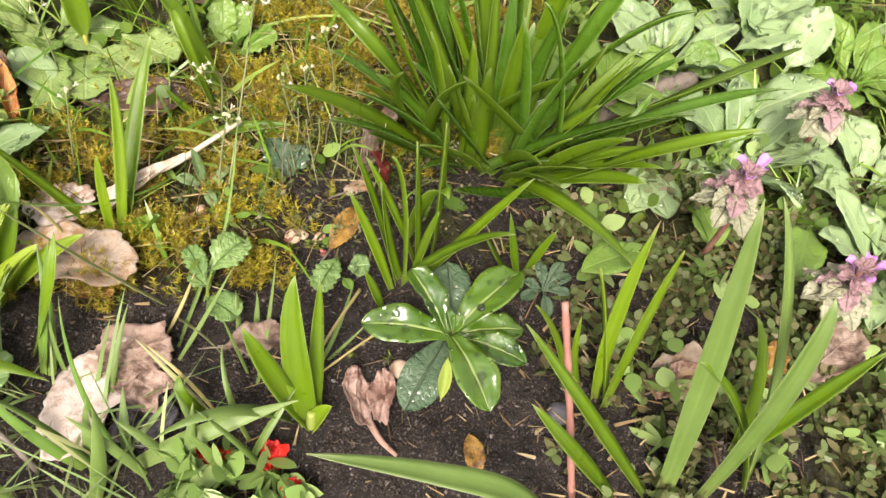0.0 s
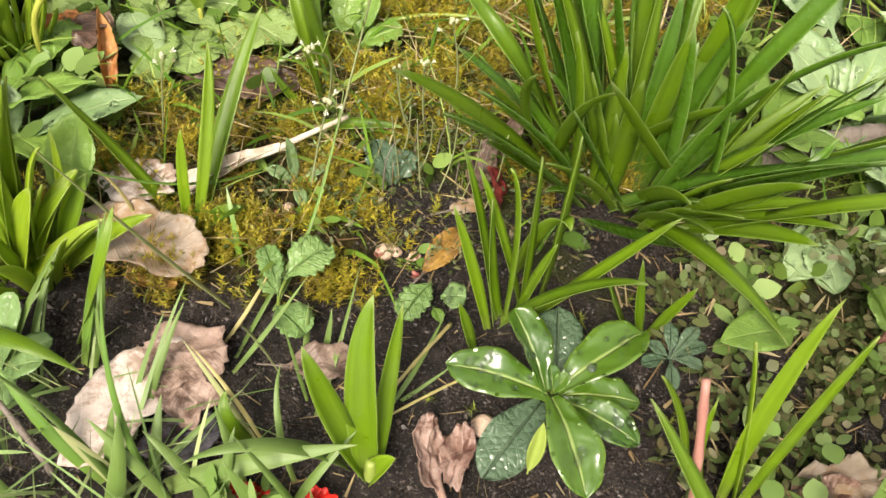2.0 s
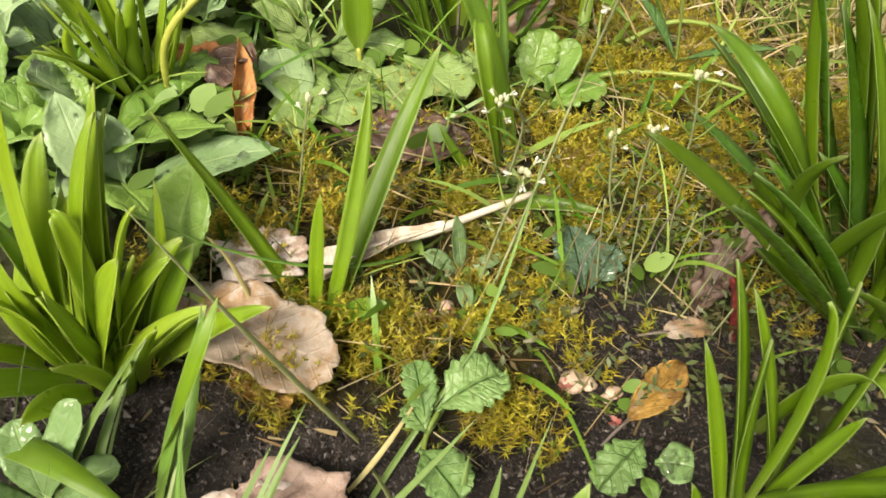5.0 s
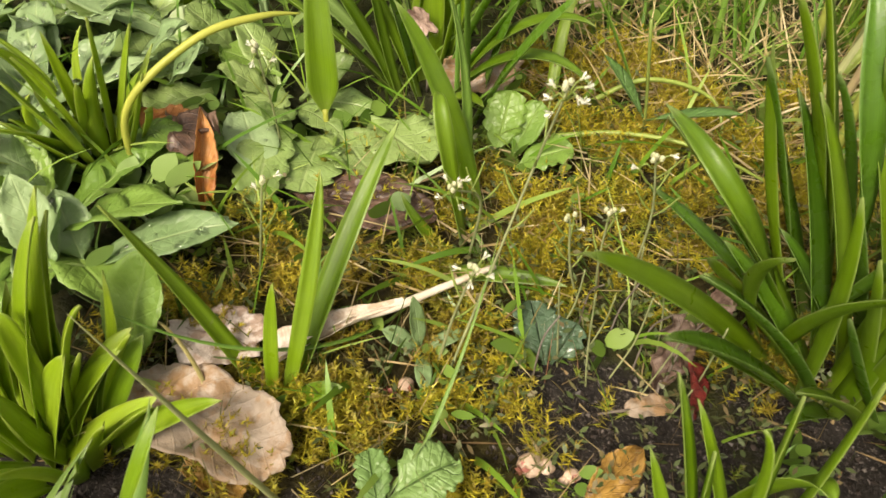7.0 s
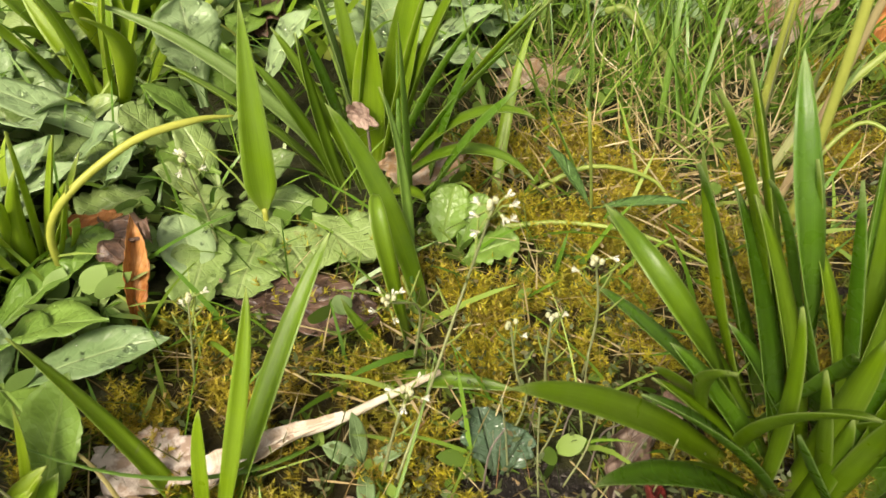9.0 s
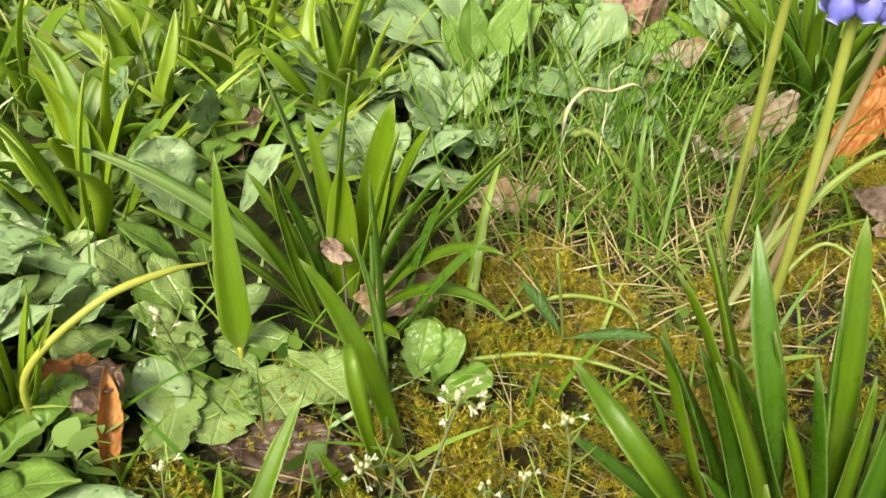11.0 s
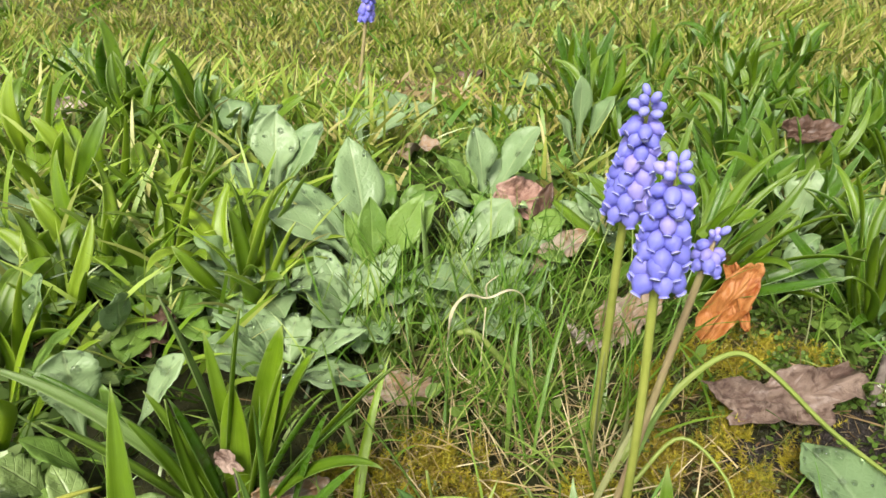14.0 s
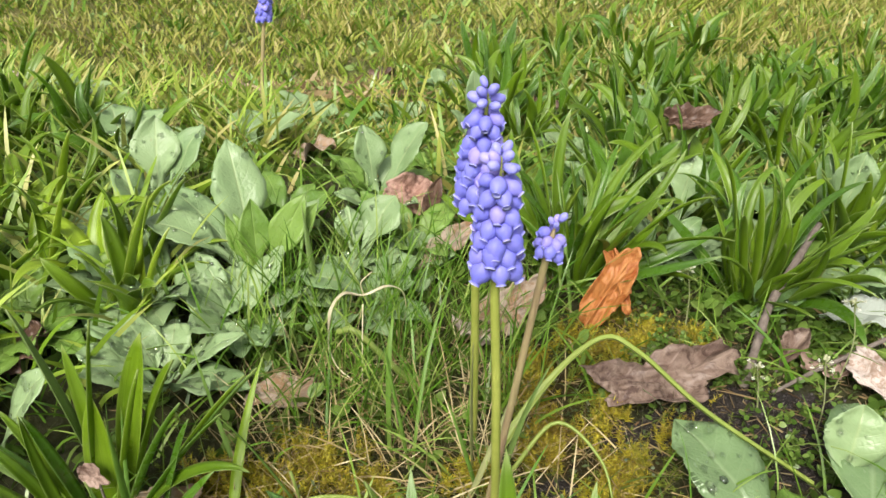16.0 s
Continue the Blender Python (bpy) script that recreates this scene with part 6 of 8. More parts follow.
leaf = thing("dead_leaf", on(0.103, 0.347), "pale orange leaf scrap caught in a leaf clump", "dead leaf", "dead leaves")
sheet(leaf, (0.1030, 0.3500, 0.0270), 0.0110, 0.0060, -35, DEAD_PINK, 1.2, 0.3, 0.45, 0.4, (40, 30))
part("leaf_stalk", tube("leaf_stalk", through_points([(0.1050, 0.3500, 0.0250), (0.1060, 0.3500, 0.0120), on(0.1060, 0.3500)], 6), 0.0005, 6), TWIG, leaf)
leaf = thing("dead_leaf", on(0.124, 0.352), "tan brown leaf scrap below arching leaves", "dead leaf", "dead leaves")
sheet(leaf, on(0.1240, 0.3520, 0.0130), 0.026, 0.014, 30, DEAD_TAN, 1.6, 0.35, 0.5, 0.4, (40, 0))
leaf = thing("dead_leaf", on(0.184, 0.578), "rolled pinkish tan dead leaf among weeds", "dead leaf", "dead leaves")
sheet(leaf, on(0.1850, 0.5760, 0.0200), 0.034, 0.026, 10, DEAD_ROSE, 2.2, 0.22, 0.45, 0.45, (40, 10))
dead("dead_leaf", on(0.196, 0.560, 0.004), on(0.203, 0.572, 0.036), 0.010, DEAD_BROWN, "narrow orange dead leaf behind weeds", lance, 0.3, 0.6, 0.05, 20, 0, 2.7)
leaf = thing("dead_leaf", on(0.290, 0.490), "bright orange crumpled dead leaf standing in grass", "dead leaf", "dead leaves")
sheet(leaf, (0.2925, 0.4970, 0.0230), 0.050, 0.0165, 66, DEAD_PEACH, 3.1, 0.20, 0.6, 0.5, (16, -62))
sheet(leaf, (0.2965, 0.5005, 0.0280), 0.034, 0.010, 70, DEAD_PEACH, 9.4, 0.25, 0.60, 0.6, (-35, -60))
leaf = thing("dead_leaf", on(0.314, 0.450), "purple-brown lobed oak leaf lying on bare soil", "dead leaf", "dead leaves")
sheet(leaf, on(0.3130, 0.4490, 0.0150), 0.072, 0.028, 22, DEAD_OAK, 4.2, 0.50, 0.62, 0.50, (12, 0))
leaf = thing("dead_leaf", on(0.242, 0.480), "crumpled tan dead leaf deep in grass", "dead leaf", "dead leaves")
sheet(leaf, on(0.2440, 0.4800, 0.0170), 0.034, 0.020, 50, DEAD_TAN, 5.4, 0.35, 0.6, 0.6, (25, -30))
sheet(leaf, on(0.2280, 0.4640, 0.0120), 0.030, 0.018, 110, DEAD_PALE, 6.4, 0.35, 0.6, 0.6, (25, 20), label="pale lower half of the leaf")
dead("dead_leaf", on(0.196, 0.515, 0.004), on(0.225, 0.540, 0.022), 0.014, DEAD_TAN, "narrow tan dead leaf leaning in grass", lance, 0.4, 0.5, 0.1, 10, 0, 6.1)
leaf = thing("dead_leaf", on(0.357, 0.660), "dull brown crumpled dead leaf caught in tall leaves", "dead leaf", "dead leaves")
sheet(leaf, (0.3500, 0.6480, 0.0530), 0.036, 0.020, 10, DEAD_BROWN, 6.6, 0.4, 0.8, 0.7, (35, 8))
part("leaf_stalk", tube("leaf_stalk", through_points([(0.3540, 0.6500, 0.0500), (0.3600, 0.6560, 0.0250), on(0.3640, 0.6600)], 8), 0.0008, 6), TWIG, leaf)
leaf = thing("dead_leaf", on(0.418, 0.472), "pale pinkish dead leaf beside bare soil", "dead leaf", "dead leaves")
sheet(leaf, on(0.4190, 0.4700, 0.0130), 0.036, 0.022, -50, DEAD_PALE, 7.1, 0.3, 0.25, 0.2, (14, 0))
sheet(leaf, on(0.3990, 0.4800, 0.0070), 0.026, 0.018, 10, DEAD_PINK, 7.6, 0.3, 0.25, 0.2)
dead("dead_leaf", on(0.376, 0.476, 0.003), on(0.388, 0.486, 0.022), 0.012, DEAD_OAK, "rolled grey-brown dead leaf in small weeds", lance, 0.3, 1.0, 0.05, 0, 0, 7.9)
dead("dead_leaf", on(0.030, 0.412, 0.004), on(0.050, 0.424, 0.020), 0.022, DEAD_BROWN, "brown dead leaf between weed leaves", torn, 0.3, 0.2, 0.1, 0, 0, 8.2)
leaf = thing("dead_leaf", on(0.150, 0.420), "mossy olive-tan dead leaf under thin grass", "dead leaf", "dead leaves")
sheet(leaf, on(0.1500, 0.4200, 0.0070), 0.030, 0.018, 20, DEAD_TAN, 8.8, 0.25, 0.3, 0.2)
dead("dead_leaf", on(0.300, 0.170, 0.004), on(0.325, 0.176, 0.010), 0.014, DEAD_TAN, "reddish tan dead leaf on soil", torn, 0.4, 0.3, 0.1, 0, 0, 9.2)
dead("dead_leaf", on(0.197, 0.258, 0.003), on(0.199, 0.275, 0.014), 0.011, DEAD_OAK, "torn grey-brown dead leaf at a clump foot", torn, 0.4, 0.3, 0.1, 20, 0, 3.6)
dead("dead_leaf", on(0.190, 0.250, 0.002), on(0.202, 0.256, 0.003), 0.007, DEAD_TAN, "tan torn leaf scrap on dark soil", torn, 0.15, 0.1, 0.1, 0, 0, 7.3)
dead("dead_leaf", on(0.205, 0.275, 0.004), on(0.209, 0.284, 0.020), 0.007, DEAD_PINK, "reddish fibrous dead leaf in a clump", lance, 0.5, 0.6, 0.1, 0, 0, 2.6)
dead("dead_leaf", on(0.301, 0.166, 0.003), on(0.321, 0.171, 0.010), 0.013, DEAD_ROSE, "reddish brown curled leaf on soil", torn, 0.35, 0.3, 0.1, 0, 0, 4.7)
dead("dead_leaf", on(0.346, 0.168, 0.006), on(0.347, 0.181, 0.016), 0.008, DEAD_YELLOW, "small yellow leaf scrap among weeds", torn, 0.4, 0.3, 0.1, 0, 0, 5.7)
dead("dead_leaf", on(0.362, 0.172, 0.004), on(0.382, 0.186, 0.018), 0.020, DEAD_OAK, "dark purple-brown dead leaf among weeds", torn, 0.3, 0.3, 0.1, 0, 0, 6.9)
dead("dead_leaf", on(0.235, 0.135, 0.002), on(0.232, 0.150, 0.004), 0.007, DEAD_YELLOW, "small ochre leaf scrap on soil", lance, 0.2, 0.2, 0.06, 0, 0, 9.6)
dead("dead_leaf", on(0.2071, 0.2551, 0.001), (0.1998, 0.2552, 0.022), 0.007, DEAD_RED, "dark red rolled dead leaf at a clump foot", lance, 0.2, 1.0, 0.05, 0, 0, 3.9)
leaf = thing("dead_leaf", on(0.040, 0.297), "tan orange dead leaf under green leaves", "dead leaf", "dead leaves")
sheet(leaf, on(0.0400, 0.2960, 0.0100), 0.018, 0.013, 40, DEAD_PEACH, 12.2, 0.3, 0.4, 0.3, (20, 0))
for k, (x, y, s) in enumerate(((0.10, 0.66, 1.0), (-0.12, 0.62, 1.2), (0.30, 0.90, 1.3), (0.22, 1.02, 1.2), (-0.05, 0.98, 1.5), (0.42, 0.98, 1.4), (-0.22, 0.70, 1.2), (0.46, 1.05, 1.2), (0.52, 0.86, 1.2), (-0.18, 0.86, 1.4), (0.08, 1.10, 1.5), (0.36, 0.62, 0.9))):
    t_ = k * 1.9
    dead("dead_leaf", on(x, y, 0.004), on(x + 0.028 * s * math.cos(t_), y + 0.028 * s * math.sin(t_), 0.014), 0.02 * s, (DEAD_TAN, DEAD_PALE, DEAD_BROWN, DEAD_ORANGE)[k % 4], "dry curled dead leaf lying in rough lawn", torn, 0.35, 0.3, 0.1, 0, 0, 10 + k)

for x, y, s in ((0.1712, 0.2292, 0.0032), (0.1745, 0.2300, 0.0022), (0.181, 0.2299, 0.0020), (0.1795, 0.2280, 0.0015), (0.2104, 0.1741, 0.0042), (0.136, 0.240, 0.0022)):
    bm = bmesh.new()
    bmesh.ops.create_icosphere(bm, subdivisions=2, radius=s)
    for v in bm.verts:
        v.co *= 1 + 0.35 * noise.noise(v.co * 700 + Vector((x * 90, y * 90, 0)))
        v.co.z *= 0.55
    me = bpy.data.meshes.new("bark_chip")
    bm.to_mesh(me)
    bm.free()
    me.shade_smooth()
    ob = part("bark_chip", me, CHIP)
    ob.matrix_basis = Matrix.Translation(on(x, y, s * 0.3))
    tagged(ob, "small pale brown chip on damp soil", "chip", "chips")
for x, y, s in ((0.0912, 0.2356, 0.0055), (0.265, 0.158, 0.004)):
    bm = bmesh.new()
    bmesh.ops.create_icosphere(bm, subdivisions=3, radius=s)
    for v in bm.verts:
        v.co *= 1 + 0.3 * noise.noise(v.co * 180 + Vector((x * 50, y * 70, 0)))
        v.co.z *= 0.6
    me = bpy.data.meshes.new("pebble")
    bm.to_mesh(me)
    bm.free()
    me.shade_smooth()
    ob = part("pebble", me, STONE)
    ob.matrix_basis = Matrix.Translation(on(x, y, s * 0.2))
    tagged(ob, "small rough grey stone half in soil", "stone", "stones")

# bleached straw: a split sheath at one end, thin at the other
straw = thing("bleached_straw", on(0.125, 0.252), "bleached dry flattened stalk lying across the moss", "straw")
part("stalk", tube("stalk", through_points([(0.1200, 0.2480, 0.012), (0.1275, 0.2532, 0.012), (0.1370, 0.2620, 0.013), (0.1490, 0.2740, 0.013)], 16), lambda v: 0.0014 - 0.0006 * v), STRAW, straw)
part("sheath", blade("sheath", through_points([(0.1040, 0.2345, 0.009), (0.1120, 0.2420, 0.012), (0.1200, 0.2485, 0.013), (0.1300, 0.2555, 0.013)], 16), 0.0068, lambda v: 1.0 - 0.72 * math.sin(math.pi / 2 * v), 0.7, 10, 0.0005, 8, 0.10, 0.3), STRAW_SPOT, straw)
part("sheath", blade("sheath", through_points([(0.1052, 0.2318, 0.008), (0.1130, 0.2395, 0.010), (0.1210, 0.2472, 0.012), (0.1290, 0.2545, 0.0125)], 14), 0.0036, lambda v: 1.0 - 0.5 * v, 0.7, -25, 0.0004, 6, 0.2, 0.4, ragged=0.2), STRAW_SPOT, straw)


def stick(name, pts, r0, r1, mat, label, category="twig"):
    ob = part(name, tube(name, through_points(pts, 18), lambda v: r0 + (r1 - r0) * v + 0.12 * r0 * math.sin(v * 37)), mat)
    return tagged(ob, label, category, category + "s")


stick("twig", [on(0.3570, 0.464), (0.3605, 0.473, 0.010), (0.3720, 0.500, 0.025), (0.3920, 0.530, 0.038), (0.4040, 0.548, 0.045)], 0.0025, 0.0017, TWIG, "grey-brown broken twig leaning in weeds")
stick("twig", [on(0.368, 0.458, 0.003), (0.395, 0.474, 0.010), (0.440, 0.499, 0.018)], 0.0009, 0.0012, TWIG, "thin reddish brown twig lying over leaves")
stick("twig", [on(0.296, 0.291, 0.008), (0.322, 0.303, 0.014), (0.346, 0.312, 0.017)], 0.0042, 0.0038, TWIG, "thick peeling brown stalk lying under leaves")
stick("dry_stalk", [on(0.0980, 0.1405, 0.002), (0.0940, 0.1440, 0.007), (0.0830, 0.1520, 0.014), (0.0750, 0.1560, 0.020), (0.0660, 0.1620, 0.024)], 0.0010, 0.0007, TWIG, "knobbly brown dead stalk leaning over soil", "stalk")
stick("pink_stalk", [on(0.2656, 0.1296), (0.2580, 0.148, 0.034), (0.2503, 0.1668, 0.065)], 0.0013, 0.0011, REDSTEM, "bare pink cut flower stalk standing in soil", "stalk")
for k in range(14):
    x, y = 0.166 + 0.0027 * k, 0.252 + 0.020 * ((k * 0.618) % 1)
    stick("wiry_weed", [on(x, y), (x + 0.003 * math.sin(k * 2.1), y + 0.002, 0.016), (x + 0.005 * math.sin(k * 2.1 + 0.5), y + 0.003 * math.cos(k), 0.026 + 0.014 * ((k * 0.37) % 1))], 0.00028, 0.0002, STEM_C if k % 3 else TWIG, "thin wiry bare weed over dark soil", "weed")
stick("dry_stalk", [on(0.196, 0.205, 0.004), (0.188, 0.190, 0.006), (0.178, 0.172, 0.004)], 0.0007, 0.0005, GRASS_DRY, "thin pale dry stalk on soil", "stalk")
stick("dry_stalk", [on(0.215, 0.196, 0.005), (0.196, 0.182, 0.005), (0.176, 0.166, 0.004)], 0.0005, 0.0004, GRASS_DRY, "thin pale dry stalk on soil", "stalk")
ob = part("dry_stalk", blade("dry_stalk", through_points([(0.1690, 0.4300, 0.006), (0.1665, 0.4330, 0.022), (0.1662, 0.4360, 0.038), (0.1715, 0.4362, 0.049), (0.1800, 0.4350, 0.0505), (0.1880, 0.4420, 0.051), (0.1945, 0.4500, 0.043), (0.1968, 0.4520, 0.033)], 44), 0.0017, lambda v: 0.35 + 0.65 * math.sin(math.pi * v) * (0.75 + 0.25 * math.sin(v * 29)), 0.5, 0, 0.0003, 3, 0.3, twist=220), CREAM)
tagged(ob, "curled dry cream-coloured grass blade", "stalk", "stalks")
stick("dry_stalk", [(0.1665, 0.4330, 0.022), (0.1720, 0.4270, 0.016), (0.1860, 0.4220, 0.010), on(0.204, 0.419)], 0.0003, 0.0002, CREAM, "bent dry cream-coloured grass stem", "stalk")
stick("dry_stalk", [(0.1800, 0.4342, 0.046), (0.1812, 0.430, 0.026), on(0.1830, 0.425)], 0.0003, 0.0002, CREAM, "dry cream-coloured grass stem", "stalk")
stick("dry_stalk", [(0.1800, 0.4350, 0.0505), (0.1790, 0.4330, 0.058), (0.1830, 0.4340, 0.063)], 0.00035, 0.0002, CREAM, "forked tip of a dry cream-coloured stem", "stalk")
stick("bent_leaf", [(0.170, 0.434, 0.030), (0.178, 0.433, 0.032), (0.195, 0.430, 0.018), on(0.217, 0.428)], 0.0014, 0.0016, STEM_G, "bent green bulb leaf with a cut end", "leaf")

# red petals
for x, y, size, turn in ((0.1680, 0.1435, 0.0105, 70), (0.1510, 0.1430, 0.0080, 10), (0.1460, 0.1440, 0.0050, 120), (0.1745, 0.1335, 0.0070, 40)):
    petal = thing("red_petal", on(x, y), "crumpled fallen bright red petal on soil", "petal", "red petals")
    sheet(petal, on(x, y, 0.0045), size, size * 0.72, turn, REDPETAL, x * 99, 0.25, 0.7, 0.8, (25, -15))


# ---- dead-nettles with purple tops ----
def dead_nettle(x, y, top, seed):
    rr = random.Random(seed)
    plant = thing("dead_nettle", on(x, y), "purple-topped weed with small pink flowers", "weed", "purple weeds")
    tip = Vector(top)
    part("stem", tube("stem", through_points([on(x, y), (Vector((x, y, 0)) + tip) / 2 + Vector((0.002, 0, 0.004)), tip], 12), 0.0012), REDSTEM, plant)
    for k in range(28):
        lev = k // 7
        turn = (k % 7) * 0.898 + (0.45 if lev % 2 else 0) + rr.uniform(-0.2, 0.2)
        b = tip - Vector((0, 0, 0.0042 * lev))
        ln = (0.0042, 0.0066, 0.0095, 0.0120)[lev] * rr.uniform(0.85, 1.1)
        q = b + Vector((math.cos(turn) * ln, math.sin(turn) * ln, (0.0030, -0.0005, -0.0030, -0.0050)[lev]))
        broad(plant, b, q, ln * 0.72, 0.16, NETTLE if lev < 2 or (lev == 2 and k % 2) else NETTLE_LOW, ovate, 0.25, rr.uniform(-25, 25), 0.2, 0.2, quilt=0.08, teeth=7)
    for k in range(4):
        turn = k * 1.9 + rr.random()
        b = tip + Vector((0.002 * math.cos(turn), 0.002 * math.sin(turn), -0.001))
        q = b + Vector((0.0042 * math.cos(turn), 0.0042 * math.sin(turn), rr.uniform(0.002, 0.007)))
        part("flower", blade("flower", spine(b, q, 0.3, 8), 0.0038, spoon, 0.9, 0, 0.0003, 6), PINK, plant)


dead_nettle(0.335, 0.225, (0.3176, 0.2129, 0.070), 1)
dead_nettle(0.372, 0.190, (0.3537, 0.1837, 0.060), 2)
dead_nettle(0.392, 0.280, (0.3747, 0.2638, 0.060), 3)


# ---- bittercress: thin stems, small white flowers, narrow pods ----
def lathe_knob(at, up, r):
    bm = bmesh.new()
    bmesh.ops.create_icosphere(bm, subdivisions=1, radius=r)
    for v in bm.verts:
        v.co = at + v.co + up * (v.co.dot(up) * 0.5)
    me = bpy.data.meshes.new("flower")
    bm.to_mesh(me)
    bm.free()
    return me


def cress(points, seed, flowers=6, pods=5, label="slender white-flowered cress on a thin green stem", r=0.00036, size=0.8):
    rr = random.Random(seed)
    line = through_points(points, 24)
    plant = thing("cress", line[0], label, "wildflower", "white-flowered cresses")
    part("stem", tube("stem", line, lambda v: r * (1.1 - 0.4 * v), 6), STEM_C, plant)
    tip = line[-1]
    for k in range(flowers):
        turn = k * 2.4 + rr.random()
        q = tip + Vector((math.cos(turn) * 0.004, math.sin(turn) * 0.004, rr.uniform(-0.006, 0.002))) * size
        part("pedicel", tube("pedicel", [tip - Vector((0, 0, 0.004 * size)), (tip + q) / 2, q], 0.00022, 5), STEM_G, plant)
        up = Vector((math.cos(turn), math.sin(turn), rr.uniform(-0.3, 0.9))).normalized()
        e1 = up.orthogonal().normalized()
        head = part("flower", lathe_knob(q, up, 0.00045 * size), BUDGREEN, plant)
        for j in range(4):
            verts, faces = [], []
            d = Matrix.Rotation(j * math.pi / 2 + 0.3, 3, up) @ e1
            s = up.cross(d)
            o = len(verts)
            ln, wd = 0.0015 * size, 0.00048 * size
            verts += [q, q + d * ln * 0.55 + s * wd + up * 0.0016 * size, q + d * ln * 0.8 + up * 0.0020 * size, q + d * ln * 0.55 - s * wd + up * 0.0016 * size, q + d * ln * 0.5 + up * 0.0010 * size]
            faces += [(o, o + 1, o + 4), (o + 1, o + 2, o + 4), (o + 2, o + 3, o + 4), (o + 3, o, o + 4)]
            part("petal", mesh_from("petal", verts, faces), PETAL, head)
    for k in range(4):
        bm = bmesh.new()
        bmesh.ops.create_icosphere(bm, subdivisions=1, radius=0.0009 * size)
        off = tip + Vector((rr.uniform(-0.0015, 0.0015), rr.uniform(-0.0015, 0.0015), rr.uniform(0, 0.002))) * size
        for v in bm.verts:
            v.co.z *= 1.5
            v.co += off
        me = bpy.data.meshes.new("bud")
        bm.to_mesh(me)
        bm.free()
        part("bud", me, BUDGREEN, plant)
    for k in range(pods):
        i = 12 + int(k * 10 / max(1, pods))
        turn = k * 2.4 + rr.random()
        b = line[i]
        q = b + Vector((math.cos(turn) * 0.007, math.sin(turn) * 0.007, 0.009)) * size
        part("pod", tube("pod", through_points([b, b.lerp(q, 0.5) - Vector((0, 0, 0.001)), q], 8), lambda v: 0.0002 if v < 0.4 else 0.00045 * (1.3 - v), 5), STEM_G, plant)


cress([on(0.1448, 0.2410), (0.1500, 0.2540, 0.030), (0.1547, 0.2625, 0.060), (0.1587, 0.2609, 0.086)], 1, 7, 4, "tall white-flowered cress leaning over moss", 0.00036, 0.75)
cress([on(0.1399, 0.2828), (0.1430, 0.2740, 0.036), (0.1385, 0.2640, 0.049)], 2, 5, 5, size=0.7)
cress([on(0.1417, 0.2465), (0.1450, 0.2460, 0.026), (0.1490, 0.2425, 0.050)], 3, 4, 2, size=0.75)
cress([on(0.1732, 0.2772), (0.1680, 0.2740, 0.020), (0.1647, 0.2716, 0.041)], 4, 1, 5, size=0.7)
cress([on(0.1770, 0.2800), (0.1745, 0.2780, 0.020), (0.1732, 0.2760, 0.041)], 5, 1, 4, size=0.7)
cress([on(0.0874, 0.2586), (0.0900, 0.2590, 0.020), (0.0936, 0.2583, 0.041)], 6, 2, 6)
cress([on(0.0742, 0.3033), (0.0760, 0.2980, 0.026), (0.0775, 0.2918, 0.051)], 7, 3, 4)
cress([on(0.1850, 0.2900), (0.1840, 0.2890, 0.030), (0.1800, 0.2860, 0.052)], 8, 2, 6)
cress([on(0.3811, 0.4347), (0.3790, 0.4370, 0.020), (0.3734, 0.4407, 0.041)], 9, 6, 4)
cress([on(0.360, 0.450), (0.357, 0.451, 0.012), (0.3530, 0.4517, 0.024)], 10, 5, 3)
cress([on(0.402, 0.470), (0.404, 0.476, 0.024), (0.398, 0.480, 0.045)], 11, 6, 4)
cress([on(0.336, 0.500), (0.334, 0.505, 0.020), (0.330, 0.508, 0.034)], 12, 5, 3)


